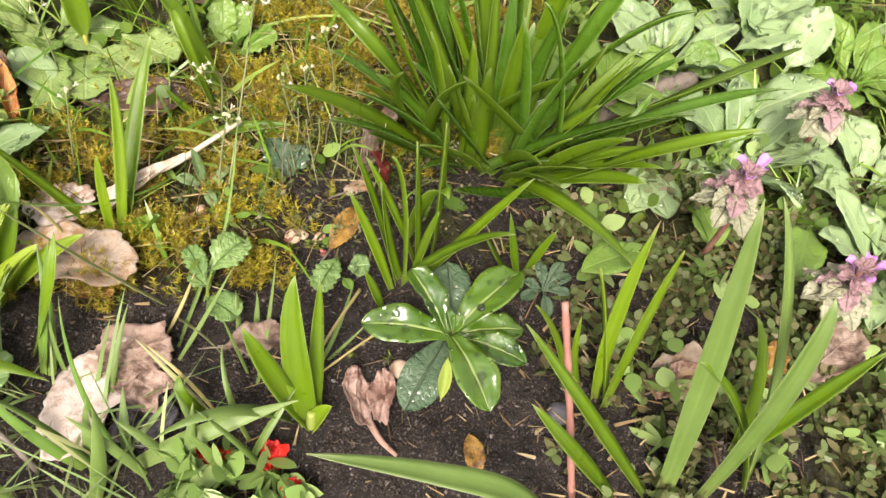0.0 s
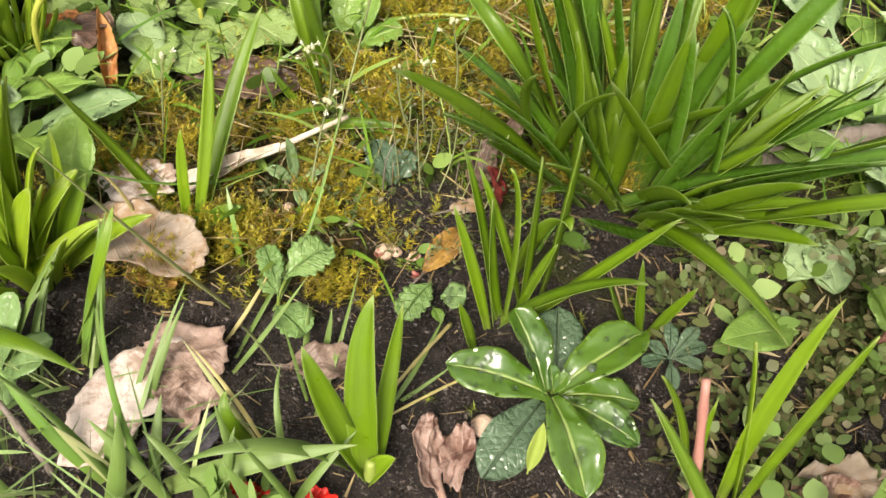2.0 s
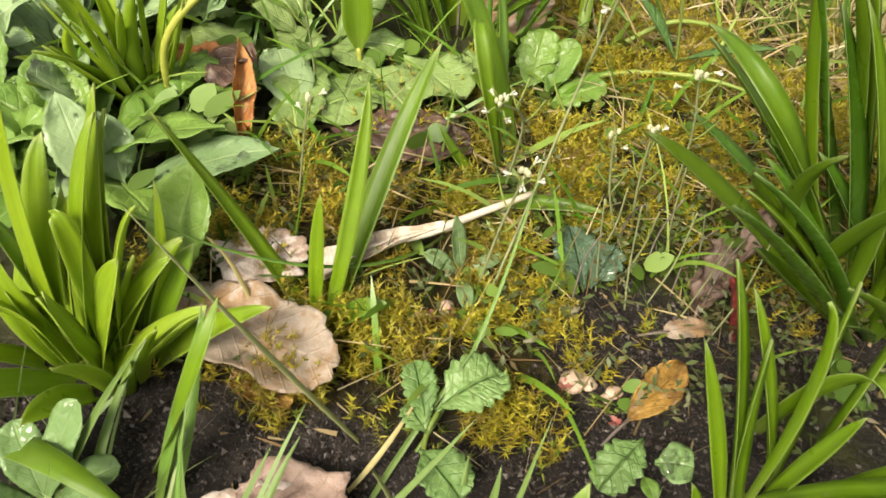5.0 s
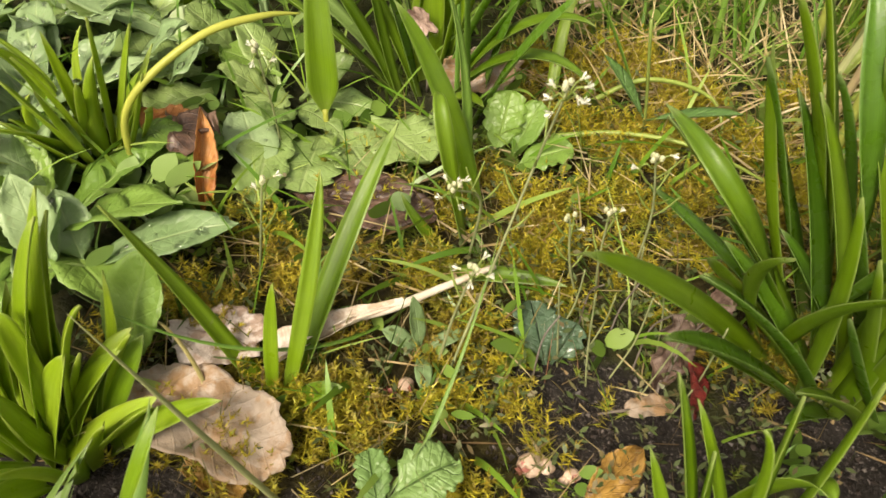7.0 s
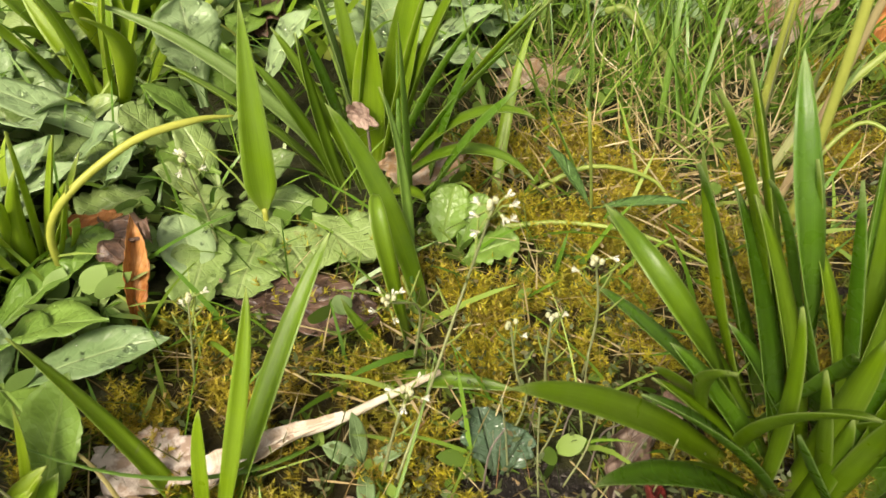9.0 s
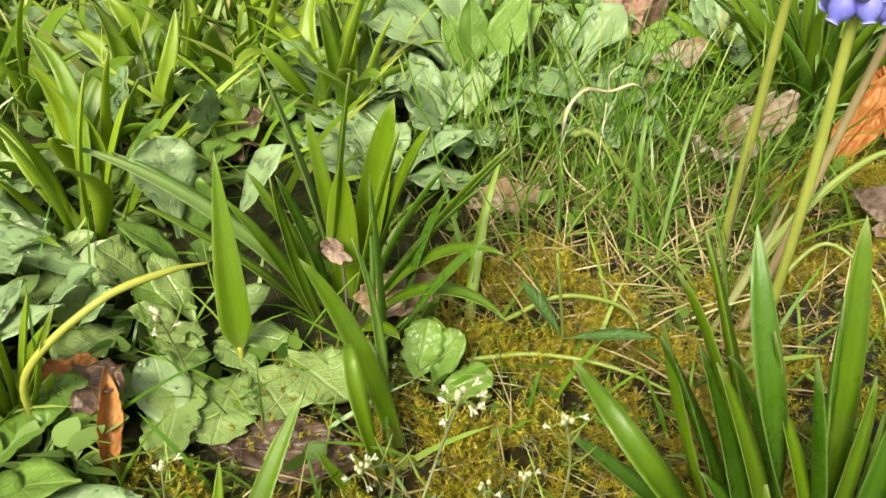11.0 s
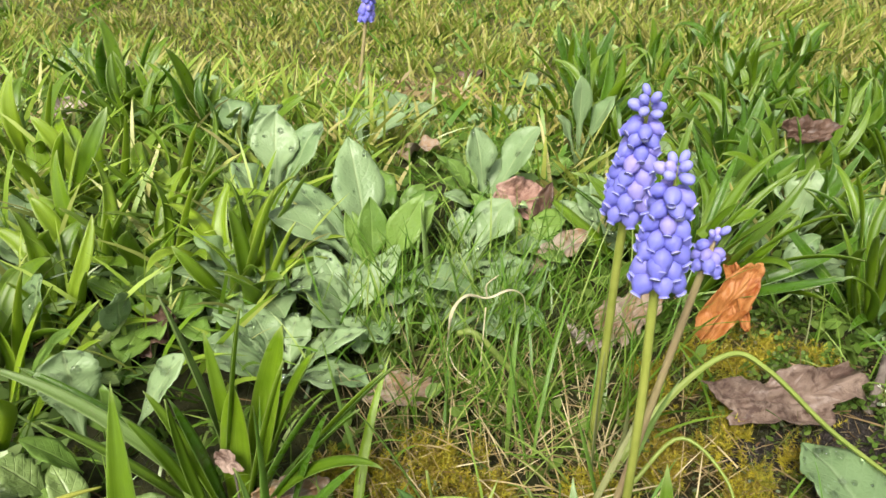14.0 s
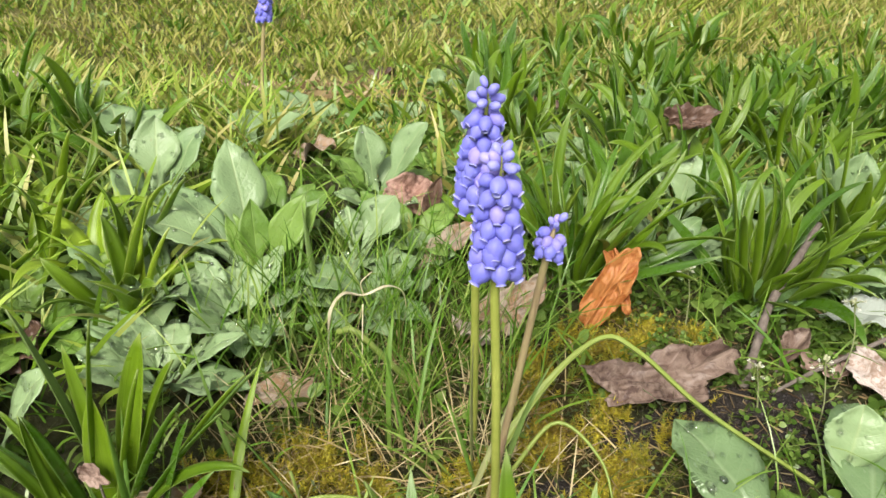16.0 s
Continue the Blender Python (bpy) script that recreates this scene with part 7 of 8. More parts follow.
# ---- heaps: grass, moss, litter, small weeds ----
def heap(name, pos, way, long, wide, mat, label, category, segs=3, droop=0.3, seed=0, parent_kind="stuff", leafy=False):
    """Many small blades in one mesh. pos, way: arrays of feet and directions."""
    g_ = np.random.default_rng(seed)
    n = len(pos)
    way = way / np.linalg.norm(way, axis=1, keepdims=True)
    spin = g_.uniform(0, 2 * np.pi, n)
    ref = np.stack([np.cos(spin), np.sin(spin), np.zeros(n)], 1)
    side = np.cross(way, ref)
    side /= np.linalg.norm(side, axis=1, keepdims=True) + 1e-9
    flat = way.copy()
    flat[:, 2] = 0
    flat /= np.linalg.norm(flat, axis=1, keepdims=True) + 1e-9
    k = 2 * segs + 1
    verts = np.empty((n, k, 3), dtype=np.float32)
    for s in range(segs):
        f = s / segs
        c = pos + way * (long * f)[:, None] + (flat * 0.7 - np.array([0, 0, 0.7])) * (droop * long * f * f)[:, None]
        prof = (math.sin(math.pi * (0.07 + 0.93 * f)) ** 0.75 if leafy else 1 - 0.55 * f)
        w = side * (wide * 0.5 * prof)[:, None]
        verts[:, 2 * s], verts[:, 2 * s + 1] = c - w, c + w
    verts[:, -1] = pos + way * long[:, None] + (flat * 0.7 - np.array([0, 0, 0.7])) * (droop * long)[:, None]
    base = (np.arange(n) * k)[:, None]
    quads = np.concatenate([base + np.array([2 * s, 2 * s + 1, 2 * s + 3, 2 * s + 2]) for s in range(segs - 1)], 0) if segs > 1 else np.empty((0, 4), int)
    tris = base + np.array([2 * segs - 2, 2 * segs - 1, 2 * segs])
    me = bpy.data.meshes.new(name)
    me.vertices.add(n * k)
    me.vertices.foreach_set("co", verts.ravel())
    loops = np.concatenate([quads.ravel(), tris.ravel()]).astype(np.int32)
    me.loops.add(len(loops))
    me.loops.foreach_set("vertex_index", loops)
    starts = np.concatenate([np.arange(len(quads)) * 4, len(quads) * 4 + np.arange(len(tris)) * 3]).astype(np.int32)
    me.polygons.add(len(starts))
    me.polygons.foreach_set("loop_start", starts)
    me.update(calc_edges=True)
    me.validate()
    ob = part(name, me, mat)
    return tagged(ob, label, category, kind=parent_kind)


G = np.random.default_rng(11)


def ground_z(x, y):
    return np.array([height(float(a_), float(b_)) for a_, b_ in zip(x, y)])


def scatter(n, x0, x1, y0, y1, keep):
    """Feet of n tries in a box, kept by keep(x, y), a chance."""
    x, y = G.uniform(x0, x1, n), G.uniform(y0, y1, n)
    ok = G.uniform(0, 1, n) < np.array([keep(float(a_), float(b_)) for a_, b_ in zip(x, y)])
    x, y = x[ok], y[ok]
    return np.stack([x, y, ground_z(x, y)], 1)


def lean(n, amount):
    t_ = G.uniform(0, 2 * np.pi, n)
    r_ = amount * np.sqrt(G.uniform(0, 1, n))
    return np.stack([np.cos(t_) * r_, np.sin(t_) * r_, np.ones(n)], 1)


def shoots(name, pos, tall, leaves, leaf_long, leaf_wide, mat, label, category, spread=1.2, seed=0, segs=0):
    """Little plants: leaves set round a leaning stem."""
    n = len(pos)
    up = lean(n, 0.6)
    up /= np.linalg.norm(up, axis=1, keepdims=True)
    h = tall * G.uniform(0.5, 1.2, n)
    P, D, L, W = [], [], [], []
    for k in range(leaves):
        f = (k + 0.6) / leaves
        a_ = k * 2.4 + G.uniform(0, 6.28, n) * 0.3
        out = np.stack([np.cos(a_), np.sin(a_), np.zeros(n)], 1)
        P.append(pos + up * (h * f)[:, None])
        D.append(up * (0.25 + 0.7 * f) + out * spread * (1.15 - 0.6 * f))
        L.append(leaf_long * G.uniform(0.5, 1.3, n) * (1.1 - 0.4 * f))
        W.append(np.full(n, leaf_wide) * G.uniform(0.8, 1.2, n))
    return heap(name, np.concatenate(P), np.concatenate(D), np.concatenate(L), np.concatenate(W), mat, label, category, segs or (6 if leaf_long > 0.0075 else (4 if leaf_long > 0.0032 else 2)), 0.15, seed, leafy=segs != 1)


def open_ground(x, y):
    return max(0.0, 1 - 1.3 * moss_at(x, y) - 1.3 * soil_at(x, y))


pos = scatter(120000, 0.0, 0.42, 0.17, 0.52, lambda x, y: moss_at(x, y) * max(0.0, 0.19 + 1.3 * wob(x, y, 60) + 0.5 * wob(x, y, 140)))
shoots("moss", pos, 0.0105, 30, 0.0027, 0.00055, MOSS, "golden-yellow feathery moss carpet", "moss", 1.2, 1, 1)
pos = scatter(16000, 0.0, 0.5, 0.17, 0.6, lambda x, y: max(0.0, min(1, 1.6 * moss_at(x, y) * (1 - moss_at(x, y)) * 2 + 0.08)) * (1 - 0.8 * soil_at(x, y)))
shoots("moss", pos, 0.0055, 20, 0.0024, 0.00055, MOSS_G, "low green moss between weeds", "moss", 1.2, 2, 1)
pos = scatter(4200, 0.03, 0.34, 0.19, 0.50, lambda x, y: moss_at(x, y) * 0.30 + 0.08 * inside(BARE_AT, x, y))
shoots("small_weeds", pos, 0.011, 8, 0.0032, 0.0013, DULLWEED, "tiny green seedlings growing through moss", "weed", 1.3, 22)
pos = scatter(2600, 0.03, 0.34, 0.19, 0.50, lambda x, y: moss_at(x, y) * 0.6)
heap("moss_stalks", pos, lean(len(pos), 0.3), G.uniform(0.008, 0.026, len(pos)), np.full(len(pos), 0.00045), WIRE, "thin reddish moss stalks and fine stems", "moss", 3, 0.12, 3)

pos = scatter(480, 0.07, 0.33, 0.215, 0.36, lambda x, y: 0.75 * moss_at(x, y))
heap("fine_grass", pos, lean(len(pos), 1.1), G.uniform(0.012, 0.038, len(pos)), G.uniform(0.0008, 0.0026, len(pos)), HAIR, "short green grass shoots growing through moss", "grass", 5, 0.3, 81)
pos = scatter(90, 0.07, 0.30, 0.215, 0.34, lambda x, y: 0.8 * moss_at(x, y))
shoots("small_weeds", pos, 0.010, 6, 0.0065, 0.0030, SMALLWEED, "small green seedlings growing through moss", "weed", 1.6, 82)

# fine hair-like grass round the flowers
pos = scatter(13000, 0.06, 0.36, 0.36, 0.58, lambda x, y: max(0.0, 1.1 - ((x - 0.19) / 0.09) ** 2 - ((y - 0.465) / 0.07) ** 2) * max(0.0, 0.32 + 1.1 * wob(x, y, 55)))
heap("fine_grass", pos, lean(len(pos), 0.42), G.uniform(0.022, 0.064, len(pos)), G.uniform(0.0005, 0.0014, len(pos)), HAIR, "fine wiry green grass round the flowers", "grass", 6, 0.22, 4)
pos = scatter(6500, 0.10, 0.36, 0.33, 0.56, lambda x, y: max(0.0, 1.1 - ((x - 0.20) / 0.08) ** 2 - ((y - 0.41) / 0.07) ** 2) * 0.6)
heap("dry_grass", pos, lean(len(pos), 1.3), G.uniform(0.010, 0.040, len(pos)), G.uniform(0.0004, 0.0009, len(pos)), DRYSTEM, "dry straw-coloured stems in the grass", "grass", 5, 0.16, 21)
pos = scatter(6000, -0.15, 0.6, 0.24, 0.72, lambda x, y: 0.5 * open_ground(x, y) + 0.08)
heap("fine_grass", pos, lean(len(pos), 0.8), G.uniform(0.015, 0.055, len(pos)), G.uniform(0.0006, 0.0018, len(pos)), HAIR, "scattered thin grass blades among weeds", "grass", 5, 0.4, 5)
pos = scatter(7000, -0.35, 0.08, 0.40, 0.80, lambda x, y: 0.22 * open_ground(x, y))
heap("lawn_grass", pos, lean(len(pos), 0.7), G.uniform(0.025, 0.070, len(pos)), G.uniform(0.0010, 0.0042, len(pos)), MEADOW, "long yellow-green grass between the weeds", "grass", 5, 0.3, 61)
# rough lawn behind, with patches of brown litter
LITTER_AT = [(-0.10, 0.59, 0.045, 0.030), (-0.19, 0.80, 0.09, 0.035), (0.10, 0.91, 0.09, 0.035), (0.03, 0.71, 0.05, 0.025), (0.50, 1.02, 0.12, 0.04), (-0.02, 1.05, 0.12, 0.04)]
pos = scatter(130000, -0.7, 1.2, 0.5, 2.1, lambda x, y: min(1, (y - 0.5) / 0.25) * (0.4 if x > 0.22 and y < 0.85 else (0.55 if y < 0.72 else 0.8)) * (1 - 0.92 * inside(LITTER_AT, x, y)) * (0.80 + 1.0 * wob(x, y, 11, 2.0)) * min(1.0, (1.25 - x) / 0.4, (x + 0.75) / 0.4, (2.15 - y) / 0.5))
low = np.where((pos[:, 0] < 0.30) & (pos[:, 1] > 0.70), 0.72, 1.0)
tall = np.array([0.5 + 1.7 * max(0.0, wob(float(a_), float(b_), 13, 8.0)) for a_, b_ in pos[:, :2]])
heap("lawn_grass", pos, lean(len(pos), 0.7), low * tall * G.uniform(0.016, 0.060, len(pos)), G.uniform(0.0010, 0.0046, len(pos)), LAWN, "rough yellow-green lawn grass", "grass", 4, 0.22, 6)
pos = scatter(60000, -2.6, 3.0, -2.2, 3.6, lambda x, y: max(0.0, 1.0 - max(abs((x - 0.2) / 2.6), abs((y - 0.6) / 2.7)) ** 3) * (0.0 if -0.75 < x < 1.15 and -0.25 < y < 2.1 else 0.8))
heap("lawn_grass", pos, lean(len(pos), 0.9), G.uniform(0.02, 0.06, len(pos)), G.uniform(0.003, 0.006, len(pos)), LAWN, "rough lawn grass round the flower bed", "grass", 3, 0.4, 16)
pos = scatter(9000, -0.8, 1.2, -0.3, 0.5, lambda x, y: 0.7 if x < -0.08 or x > 0.5 or y < 0.04 else 0.0)
heap("lawn_grass", pos, lean(len(pos), 0.9), G.uniform(0.02, 0.05, len(pos)), G.uniform(0.0015, 0.0035, len(pos)), LAWN, "rough lawn grass beside the bed", "grass", 4, 0.4, 17)
pos = scatter(5200, -0.6, 1.1, 0.62, 1.9, lambda x, y: max(0.0, 0.35 + 1.2 * wob(x, y, 12, 5.0)))
heap("lawn_grass", pos, lean(len(pos), 0.8), G.uniform(0.018, 0.05, len(pos)), G.uniform(0.003, 0.0065, len(pos)), HAIR, "broad green grass leaves in the lawn", "grass", 5, 0.3, 41)
pos = scatter(500, -0.6, 1.1, 0.66, 1.8, lambda x, y: 0.8)
shoots("small_weeds", pos, 0.012, 5, 0.014, 0.009, PALEWEED, "pale low weeds scattered in the lawn", "weed", 1.6, 42)
# dry bits
pos = scatter(16000, -0.35, 0.65, 0.54, 1.12, lambda x, y: inside(LITTER_AT, x, y))
pos[:, 2] += G.uniform(0.001, 0.008, len(pos))
d = lean(len(pos), 1.0)
d[:, 2] = G.uniform(-0.05, 0.35, len(pos))
heap("dry_litter", pos, d, G.uniform(0.008, 0.030, len(pos)), G.uniform(0.0008, 0.0060, len(pos)), LITTER, "brown dead leaf litter lying in lawn gaps", "litter", 3, 0.2, 71, leafy=True)
pos = scatter(12000, -0.5, 0.9, 0.2, 1.6, lambda x, y: 0.2 + 0.6 * moss_at(x, y) + 0.7 * (0.15 < x < 0.38 and 0.34 < y < 0.52) + 0.4 * (y > 0.7))
pos[:, 2] += G.uniform(0.001, 0.006, len(pos))
d = lean(len(pos), 1.0)
d[:, 2] = G.uniform(-0.05, 0.25, len(pos))
heap("dry_litter", pos, d, G.uniform(0.006, 0.024, len(pos)), G.uniform(0.0005, 0.0012, len(pos)), LITTER, "dry grass stems and brown plant litter", "litter", 3, 0.1, 7)
# small weeds
pos = scatter(8000, -0.45, 0.85, 0.24, 1.0, lambda x, y: open_ground(x, y) * (0.7 + 0.8 * wob(x, y, 18, 4.0)) * (0.3 if -0.10 < x < 0.13 and y < 0.60 else 1.0))
shoots("small_weeds", pos, 0.010, 6, 0.0085, 0.0055, SMALLWEED, "low green weeds with small oval leaves", "weed", 1.7, 8)
pos = scatter(2300, 0.26, 0.46, 0.11, 0.27, lambda x, y: max(0.0, 0.5 + 1.2 * wob(x, y, 40)) * min(1.0, max(0.15, (x - 0.25) / 0.06)))
shoots("reddish_weeds", pos, 0.011, 9, 0.0050, 0.0032, SEDUM, "low reddish-green creeping weeds on soil", "weed", 1.7, 9)
pos = scatter(1150, 0.30, 0.48, 0.41, 0.56, lambda x, y: 0.75 * (0.6 + wob(x, y, 30)) * (1 - inside(BARE_AT, x, y)))
shoots("small_weeds", pos, 0.012, 8, 0.0036, 0.0024, SMALLWEED, "tangled small-leaved weeds at the bare patch", "weed", 1.6, 10)
pos = scatter(420, 0.15, 0.24, 0.225, 0.29, lambda x, y: 0.4)
shoots("small_weeds", pos, 0.018, 9, 0.0030, 0.0012, DULLWEED, "tiny-leaved cress seedlings in moss", "weed", 1.5, 12)
pos = scatter(90, 0.125, 0.185, 0.215, 0.245, lambda x, y: 0.5 if ((x - 0.168) / 0.008) ** 2 + ((y - 0.226) / 0.006) ** 2 < 1 or ((x - 0.137) / 0.005) ** 2 + ((y - 0.236) / 0.004) ** 2 < 1 else 0.03)
shoots("red_stonecrop", pos, 0.004, 8, 0.0022, 0.0014, REDWEED, "tiny red fleshy-leaved plants in moss", "weed", 1.4, 62)
pos = scatter(1700, 0.05, 0.34, 0.20, 0.42, lambda x, y: moss_at(x, y))
pos[:, 2] += 0.005
d = lean(len(pos), 2.5)
d[:, 2] *= 0.4
heap("dry_litter", pos, d, G.uniform(0.006, 0.022, len(pos)), G.uniform(0.0003, 0.0009, len(pos)), DRYSTEM, "thin straw bits lying on the moss", "litter", 3, 0.1, 63)
pos = scatter(800, -0.16, 0.06, 0.235, 0.58, lambda x, y: open_ground(x, y) * 0.3)
shoots("small_weeds", pos, 0.013, 6, 0.0150, 0.0062, PALEWEED, "low pale green weeds filling the bed", "weed", 1.6, 33)
pos = scatter(420, 0.02, 0.14, 0.09, 0.17, lambda x, y: 0.5)
heap("fine_grass", pos, lean(len(pos), 1.6), G.uniform(0.015, 0.045, len(pos)), G.uniform(0.0006, 0.0018, len(pos)), PALEGRASS, "thin pale grass over the dead leaves", "grass", 5, 0.3, 34)
pos = scatter(900, 0.25, 0.46, 0.12, 0.28, lambda x, y: 0.7)
pos[:, 2] += 0.003
d = lean(len(pos), 2.5)
heap("dry_litter", pos, d, G.uniform(0.003, 0.012, len(pos)), G.uniform(0.0004, 0.0016, len(pos)), LITTER, "brown scraps of dead leaves on soil", "litter", 3, 0.1, 51)
pos = scatter(110, 0.28, 0.46, 0.13, 0.28, lambda x, y: 0.7)
shoots("small_weeds", pos, 0.016, 6, 0.0095, 0.0065, PALEWEED, "soft green weed seedlings on soil", "weed", 1.7, 52)
pos = scatter(60, 0.135, 0.180, 0.118, 0.142, lambda x, y: 0.6)
shoots("small_weeds", pos, 0.012, 5, 0.0085, 0.0062, PALEWEED, "yellow-green lobed seedlings among red petals", "weed", 1.7, 64)
# soil crumbs
def crumbs(pos, size, mat, label):
    n = len(pos)
    dirs = np.array([(1, 0, 0), (0, 1, 0), (-1, 0, 0), (0, -1, 0), (0, 0, 1), (0, 0, -1)], dtype=float)
    v = pos[:, None, :] + dirs[None] * size[:, None, None] * G.uniform(0.45, 1.2, (n, 6, 1)) + G.normal(0, 0.25, (n, 6, 3)) * size[:, None, None]
    tri = np.array([(0, 1, 4), (1, 2, 4), (2, 3, 4), (3, 0, 4), (1, 0, 5), (2, 1, 5), (3, 2, 5), (0, 3, 5)])
    f = (np.arange(n) * 6)[:, None, None] + tri[None]
    me = mesh_from("soil_crumbs", v.reshape(-1, 3).tolist(), f.reshape(-1, 3).tolist(), None, False)
    tagged(part("soil_crumbs", me, mat), label, "soil", kind="stuff")


CRUMB = stuff_material("soil_crumb", (0.020, 0.015, 0.012), (0.045, 0.034, 0.028), (0.085, 0.066, 0.056), (0.030, 0.024, 0.021), (0.035, 0.028, 0.025), (0.20, 0.172, 0.155), gloss=0.45, thin=0.0)
pos = scatter(70000, 0.0, 0.45, 0.08, 0.29, lambda x, y: soil_at(x, y))
crumbs(pos, 0.00028 + 0.0008 * G.uniform(0, 1, len(pos)) ** 3, CRUMB, "dark crumbs of damp garden soil")
pos = scatter(3000, 0.30, 0.44, 0.38, 0.48, lambda x, y: soil_at(x, y))
crumbs(pos, 0.0003 + 0.0010 * G.uniform(0, 1, len(pos)) ** 3, CRUMB, "dark soil crumbs at the bare patch")
pos = np.concatenate([scatter(2600, 0.0, 0.45, 0.08, 0.29, lambda x, y: soil_at(x, y) * 0.6), scatter(1600, 0.28, 0.46, 0.38, 0.52, lambda x, y: 0.7)])
pos[:, 2] += 0.001
d = lean(len(pos), 3.0)
d[:, 2] *= 0.3
heap("bark_fibres", pos, d, G.uniform(0.002, 0.009, len(pos)), G.uniform(0.0004, 0.0013, len(pos)), LITTER, "brown bark fibres scattered on soil", "litter", 3, 0.0, 14)


# ---- rain drops on the leaves ----
def rain():
    bm = bmesh.new()
    bmesh.ops.create_icosphere(bm, subdivisions=2, radius=1.0)
    base_v = [v.co.copy() for v in bm.verts]
    base_f = [tuple(v.index for v in f.verts) for f in bm.faces]
    bm.free()
    verts, faces = [], []
    for at, nrm, r in DROPS:
        if nrm.z < 0:
            nrm = -nrm
        m = Matrix.Translation(at + nrm * r * 0.25) @ nrm.to_track_quat("Z", "Y").to_matrix().to_4x4() @ Matrix.Diagonal((r, r, r * 0.62, 1))
        o = len(verts)
        verts += [m @ v for v in base_v]
        faces += [tuple(o + i for i in f) for f in base_f]
    ob = part("rain_drops", mesh_from("rain_drops", verts, faces), DROP)
    tagged(ob, "clear rain drops resting on broad leaves", "water drops", kind="stuff")


rain()


# ---- single long grass blades ----
PALESTALK = strap_material("pale_yellow_stalk", (0.30, 0.34, 0.13), (0.46, 0.48, 0.22), (0.52, 0.52, 0.28))

def grass(base, tip, w, bow, mat, lean_=0.0):
    b = on(*base)
    ob = part("grass_blade", blade("grass_blade", spine(b, tip, bow, 14, lean_), w, grass_shape, 0.35, R.uniform(-30, 30), 0.0003, 2), mat)
    return tagged(ob, "single long grass blade by the soil patch", "grass", "long grass blades")


grass((0.1280, 0.1990), (0.0790, 0.2075, 0.0500), 0.0019, -0.04, PALESTALK, 0.00)
grass((0.0560, 0.1720), (0.1000, 0.1640, 0.0130), 0.0060, 0.30, STRAP, 0.00)
grass((0.1120, 0.1410), (0.0830, 0.1580, 0.0280), 0.0034, 0.06, GRASS_LONG, 0.05)
grass((0.1200, 0.1390), (0.1030, 0.1450, 0.0250), 0.0036, 0.10, PALESTALK, 0.00)
grass((0.1165, 0.1375), (0.1155, 0.1525, 0.0270), 0.0038, 0.04, STRAP_PALE, 0.04)
grass((0.0820, 0.1650), (0.0840, 0.1950, 0.0250), 0.0024, 0.05, STRAP_PALE, 0.06)
grass((0.0960, 0.1720), (0.0910, 0.2060, 0.0270), 0.0034, 0.05, GRASS_LONG, -0.04)
grass((0.1020, 0.1700), (0.0980, 0.1860, 0.0260), 0.0016, 0.04, STRAP_PALE, 0.05)
grass((0.1350, 0.1780), (0.1530, 0.2000, 0.0250), 0.0016, -0.04, STRAP_PALE, 0.00)
grass((0.1330, 0.1940), (0.1510, 0.1740, 0.0120), 0.0012, 0.10, PALESTALK, 0.00)
grass((0.1480, 0.1580), (0.1250, 0.1740, 0.0240), 0.0018, 0.04, PALESTALK, 0.00)
grass((0.1580, 0.1740), (0.1500, 0.1830, 0.0240), 0.0012, 0.02, STRAP_PALE, 0.00)
grass((0.2400, 0.4000), (0.2330, 0.3800, 0.0600), 0.0022, 0.05, PALESTALK, 0.03)
grass((0.2320, 0.3950), (0.2250, 0.4000, 0.0620), 0.0020, 0.03, PALESTALK, 0.03)
grass((0.2290, 0.3760), (0.2420, 0.3950, 0.0480), 0.0024, 0.05, PALESTALK, -0.03)
grass((0.2430, 0.3900), (0.2560, 0.4080, 0.0500), 0.0024, 0.10, STRAP_PALE, 0.03)
grass((0.2360, 0.3800), (0.2180, 0.3900, 0.0420), 0.0020, 0.10, GRASS_LONG, 0.03)
grass((0.1501, 0.1578), (0.1259, 0.1748, 0.0200), 0.0013, 0.23, GRASS_DRY, 0.00)
grass((0.1735, 0.1564), (0.1342, 0.1425, 0.0200), 0.0046, 0.40, STRAP_PALE, 0.00)
grass((0.1407, 0.2013), (0.1508, 0.2598, 0.0450), 0.0011, -0.05, GRASS_LONG, -0.05)
grass((0.1273, 0.1398), (0.1078, 0.1763, 0.0450), 0.0019, 0.00, GRASS_LONG, 0.10)
grass((0.1221, 0.1346), (0.0811, 0.1552, 0.0300), 0.0024, 0.18, STRAP_PALE, -0.05)
grass((0.0749, 0.1616), (0.0892, 0.1905, 0.0350), 0.0026, 0.03, STRAP_PALE, 0.05)
grass((0.1166, 0.1307), (0.1185, 0.1488, 0.0300), 0.0047, 0.03, STRAP_PALE, -0.05)
grass((0.0935, 0.1725), (0.1012, 0.1959, 0.0450), 0.0032, 0.05, GRASS_LONG, 0.00)
grass((0.1154, 0.1602), (0.1208, 0.1878, 0.0200), 0.0021, 0.13, STRAP_PALE, 0.00)
grass((0.1344, 0.1830), (0.1492, 0.2233, 0.0200), 0.0016, -0.15, STRAP_PALE, 0.05)
grass((0.1615, 0.1698), (0.1669, 0.2021, 0.0300), 0.0018, -0.20, STRAP_PALE, 0.00)
grass((0.1591, 0.1865), (0.1600, 0.1980, 0.0120), 0.0022, 0.00, STRAP_PALE, -0.05)
grass((0.1545, 0.1855), (0.1530, 0.1983, 0.0120), 0.0019, 0.10, STRAP_PALE, 0.00)
grass((0.1605, 0.1494), (0.1514, 0.1741, 0.0200), 0.0020, 0.23, STRAP_PALE, 0.10)
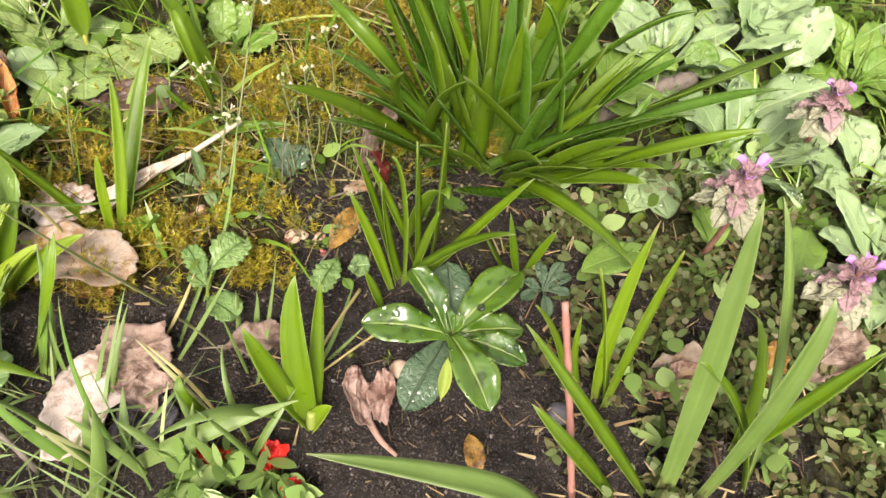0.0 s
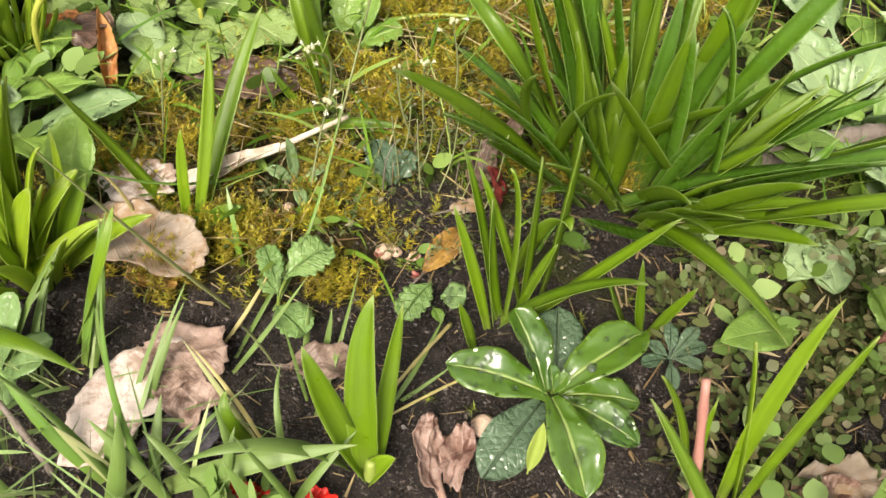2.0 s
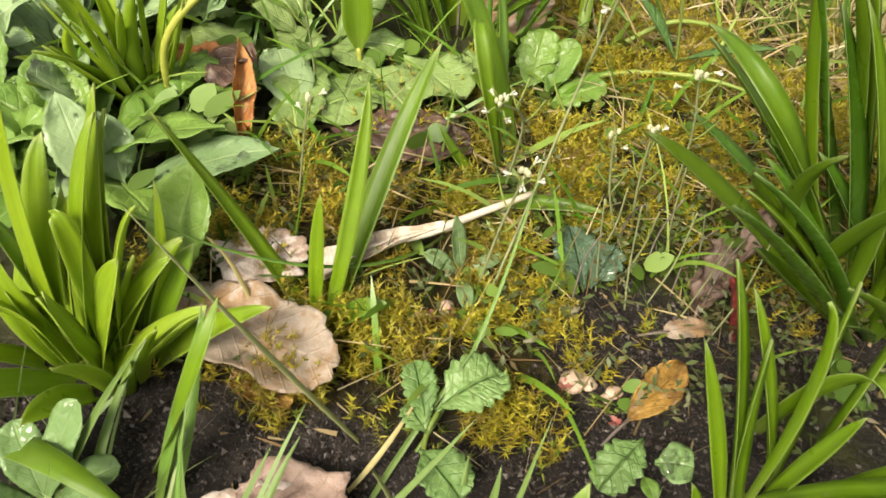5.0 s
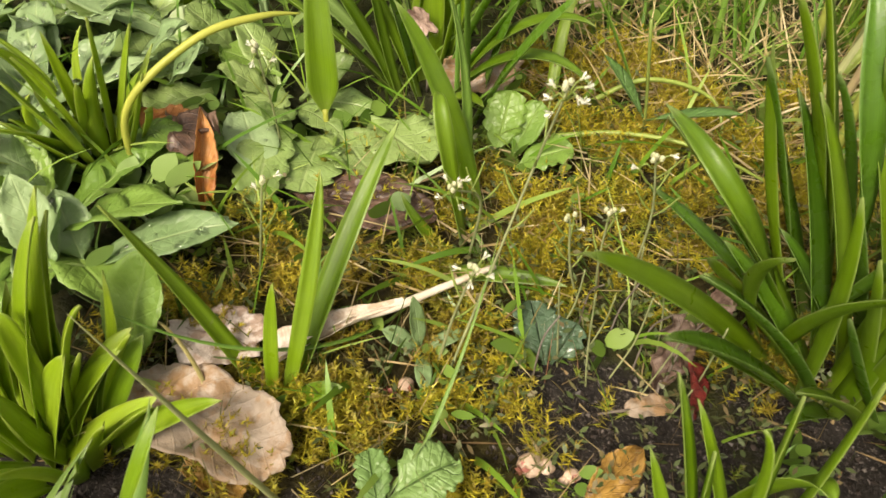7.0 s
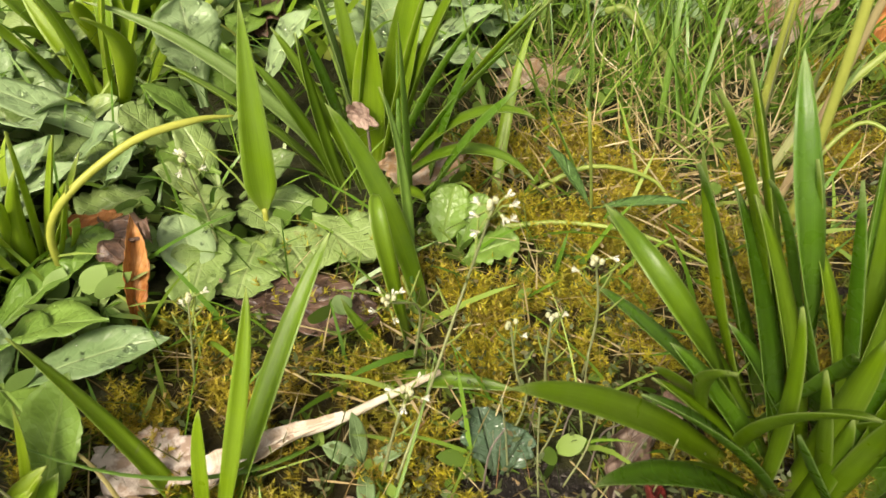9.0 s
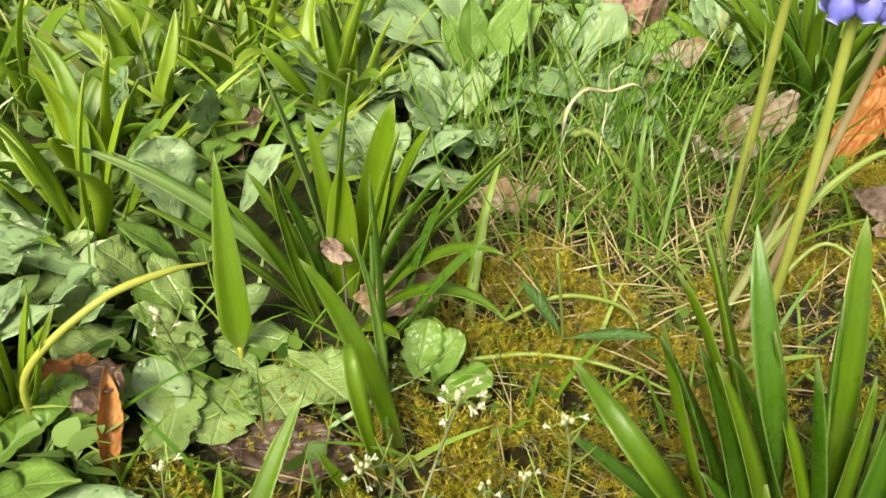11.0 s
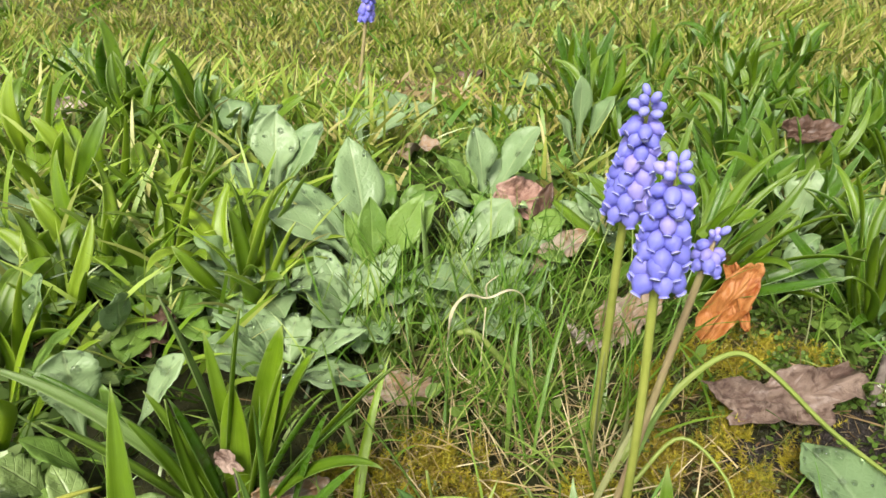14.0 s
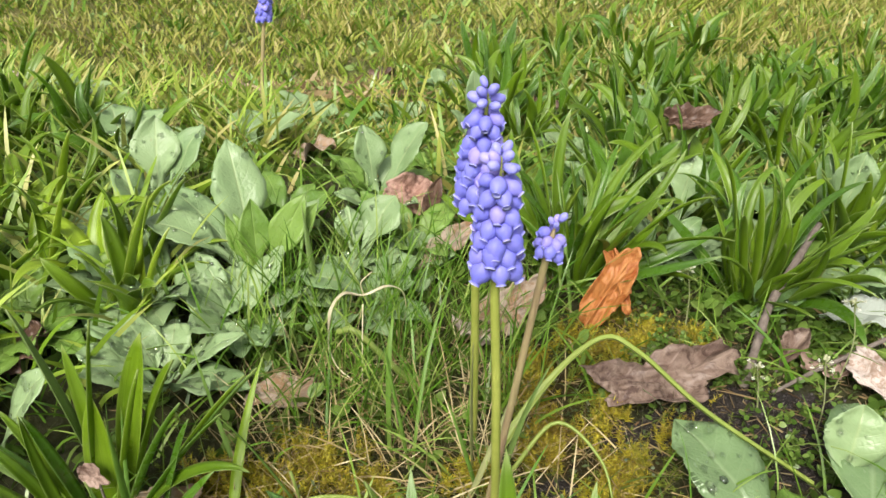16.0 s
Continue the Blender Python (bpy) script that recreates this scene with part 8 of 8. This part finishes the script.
grass((0.1818, 0.1757), (0.1938, 0.2073, 0.0060), 0.0016, 0.08, STRAP_PALE, -0.05)
grass((0.1818, 0.1757), (0.2005, 0.1921, 0.0060), 0.0012, -0.07, STRAP_PALE, 0.00)
grass((0.0948, 0.1292), (0.0852, 0.1366, 0.0200), 0.0032, 0.03, STRAP_PALE, 0.00)
grass((0.1185, 0.1367), (0.1434, 0.1646, 0.0200), 0.0022, -0.10, STRAP_PALE, 0.05)
grass((0.1298, 0.1875), (0.1389, 0.2101, 0.0100), 0.0013, 0.03, GRASS_DRY, -0.05)
grass((0.1284, 0.2617), (0.0615, 0.2228, 0.0300), 0.0012, 0.03, GRASS_LONG, 0.25)
grass((0.1155, 0.2202), (0.1034, 0.2219, 0.0100), 0.0032, 0.05, STRAP_PALE, 0.00)
grass((0.1526, 0.2709), (0.1105, 0.2937, 0.0300), 0.0012, -0.20, GRASS_LONG, -0.25)
grass((0.1791, 0.3528), (0.1459, 0.3534, 0.0600), 0.0024, 0.10, GRASS_LONG, 0.00)
grass((0.1245, 0.3325), (0.1185, 0.3382, 0.0700), 0.0030, 0.05, GRASS_LONG, 0.00)
grass((0.0978, 0.2149), (0.0733, 0.2268, 0.0200), 0.0011, 0.38, GRASS_DRY, -0.10)
grass((0.1211, 0.3330), (0.1113, 0.3608, 0.0500), 0.0018, 0.05, GRASS_LONG, 0.00)
grass((0.1462, 0.3740), (0.1204, 0.3995, 0.0500), 0.0018, -0.07, GRASS_LONG, 0.00)
grass((0.0955, 0.4524), (0.0808, 0.4603, 0.0500), 0.0019, 0.00, GRASS_LONG, 0.00)
grass((0.2072, 0.3912), (0.1898, 0.4141, 0.0500), 0.0016, 0.03, GRASS_LONG, 0.00)
grass((0.1484, 0.3528), (0.1483, 0.3999, 0.0450), 0.0042, 0.00, STRAP_LIGHT, 0.05)
grass((0.1553, 0.4709), (0.1407, 0.4976, 0.0500), 0.0044, 0.00, STRAP_PALE, 0.00)
grass((0.1487, 0.4233), (0.1398, 0.5159, 0.0500), 0.0021, -0.05, GRASS_LONG, 0.00)
grass((0.1736, 0.4494), (0.1511, 0.4818, 0.0500), 0.0021, 0.10, GRASS_LONG, -0.05)
grass((0.3289, 0.5120), (0.2963, 0.5652, 0.0400), 0.0024, 0.18, GRASS_LONG, 0.05)
grass((0.2720, 0.5636), (0.3105, 0.5860, 0.0300), 0.0039, -0.20, STRAP_PALE, -0.25)
grass((0.1982, 0.3995), (0.1944, 0.4242, 0.0500), 0.0023, 0.40, GRASS_LONG, 0.05)
grass((0.2082, 0.3923), (0.2175, 0.4516, 0.0500), 0.0016, 0.33, GRASS_LONG, 0.05)
grass((0.2780, 0.5023), (0.2623, 0.5456, 0.0600), 0.0020, 0.05, GRASS_LONG, 0.00)
grass((0.1180, 0.1380), (0.1145, 0.1480, 0.0162), 0.0039, 0.00, STRAP_PALE, 0.00)
grass((0.1242, 0.1430), (0.1223, 0.1614, 0.0153), 0.0032, 0.12, STRAP_PALE, 0.00)
grass((0.1304, 0.1380), (0.1100, 0.1481, 0.0253), 0.0030, 0.15, STRAP_PALE, 0.00)
grass((0.1366, 0.1430), (0.1209, 0.1508, 0.0158), 0.0031, 0.18, STRAP_PALE, 0.00)
grass((0.1428, 0.1380), (0.1444, 0.1544, 0.0201), 0.0036, 0.02, STRAP_PALE, 0.00)
grass((0.1490, 0.1430), (0.1386, 0.1578, 0.0256), 0.0029, 0.02, STRAP_PALE, 0.00)
grass((0.1552, 0.1380), (0.1439, 0.1454, 0.0185), 0.0038, 0.04, STRAP_PALE, 0.00)
grass((0.1614, 0.1430), (0.1749, 0.1611, 0.0149), 0.0028, 0.10, STRAP_PALE, 0.00)
grass((0.1676, 0.1380), (0.1465, 0.1488, 0.0285), 0.0022, 0.12, STRAP_PALE, 0.00)
grass((0.1280, 0.1420), (0.1760, 0.1560, 0.0180), 0.0060, 0.10, STRAP_PALE, 0.00)
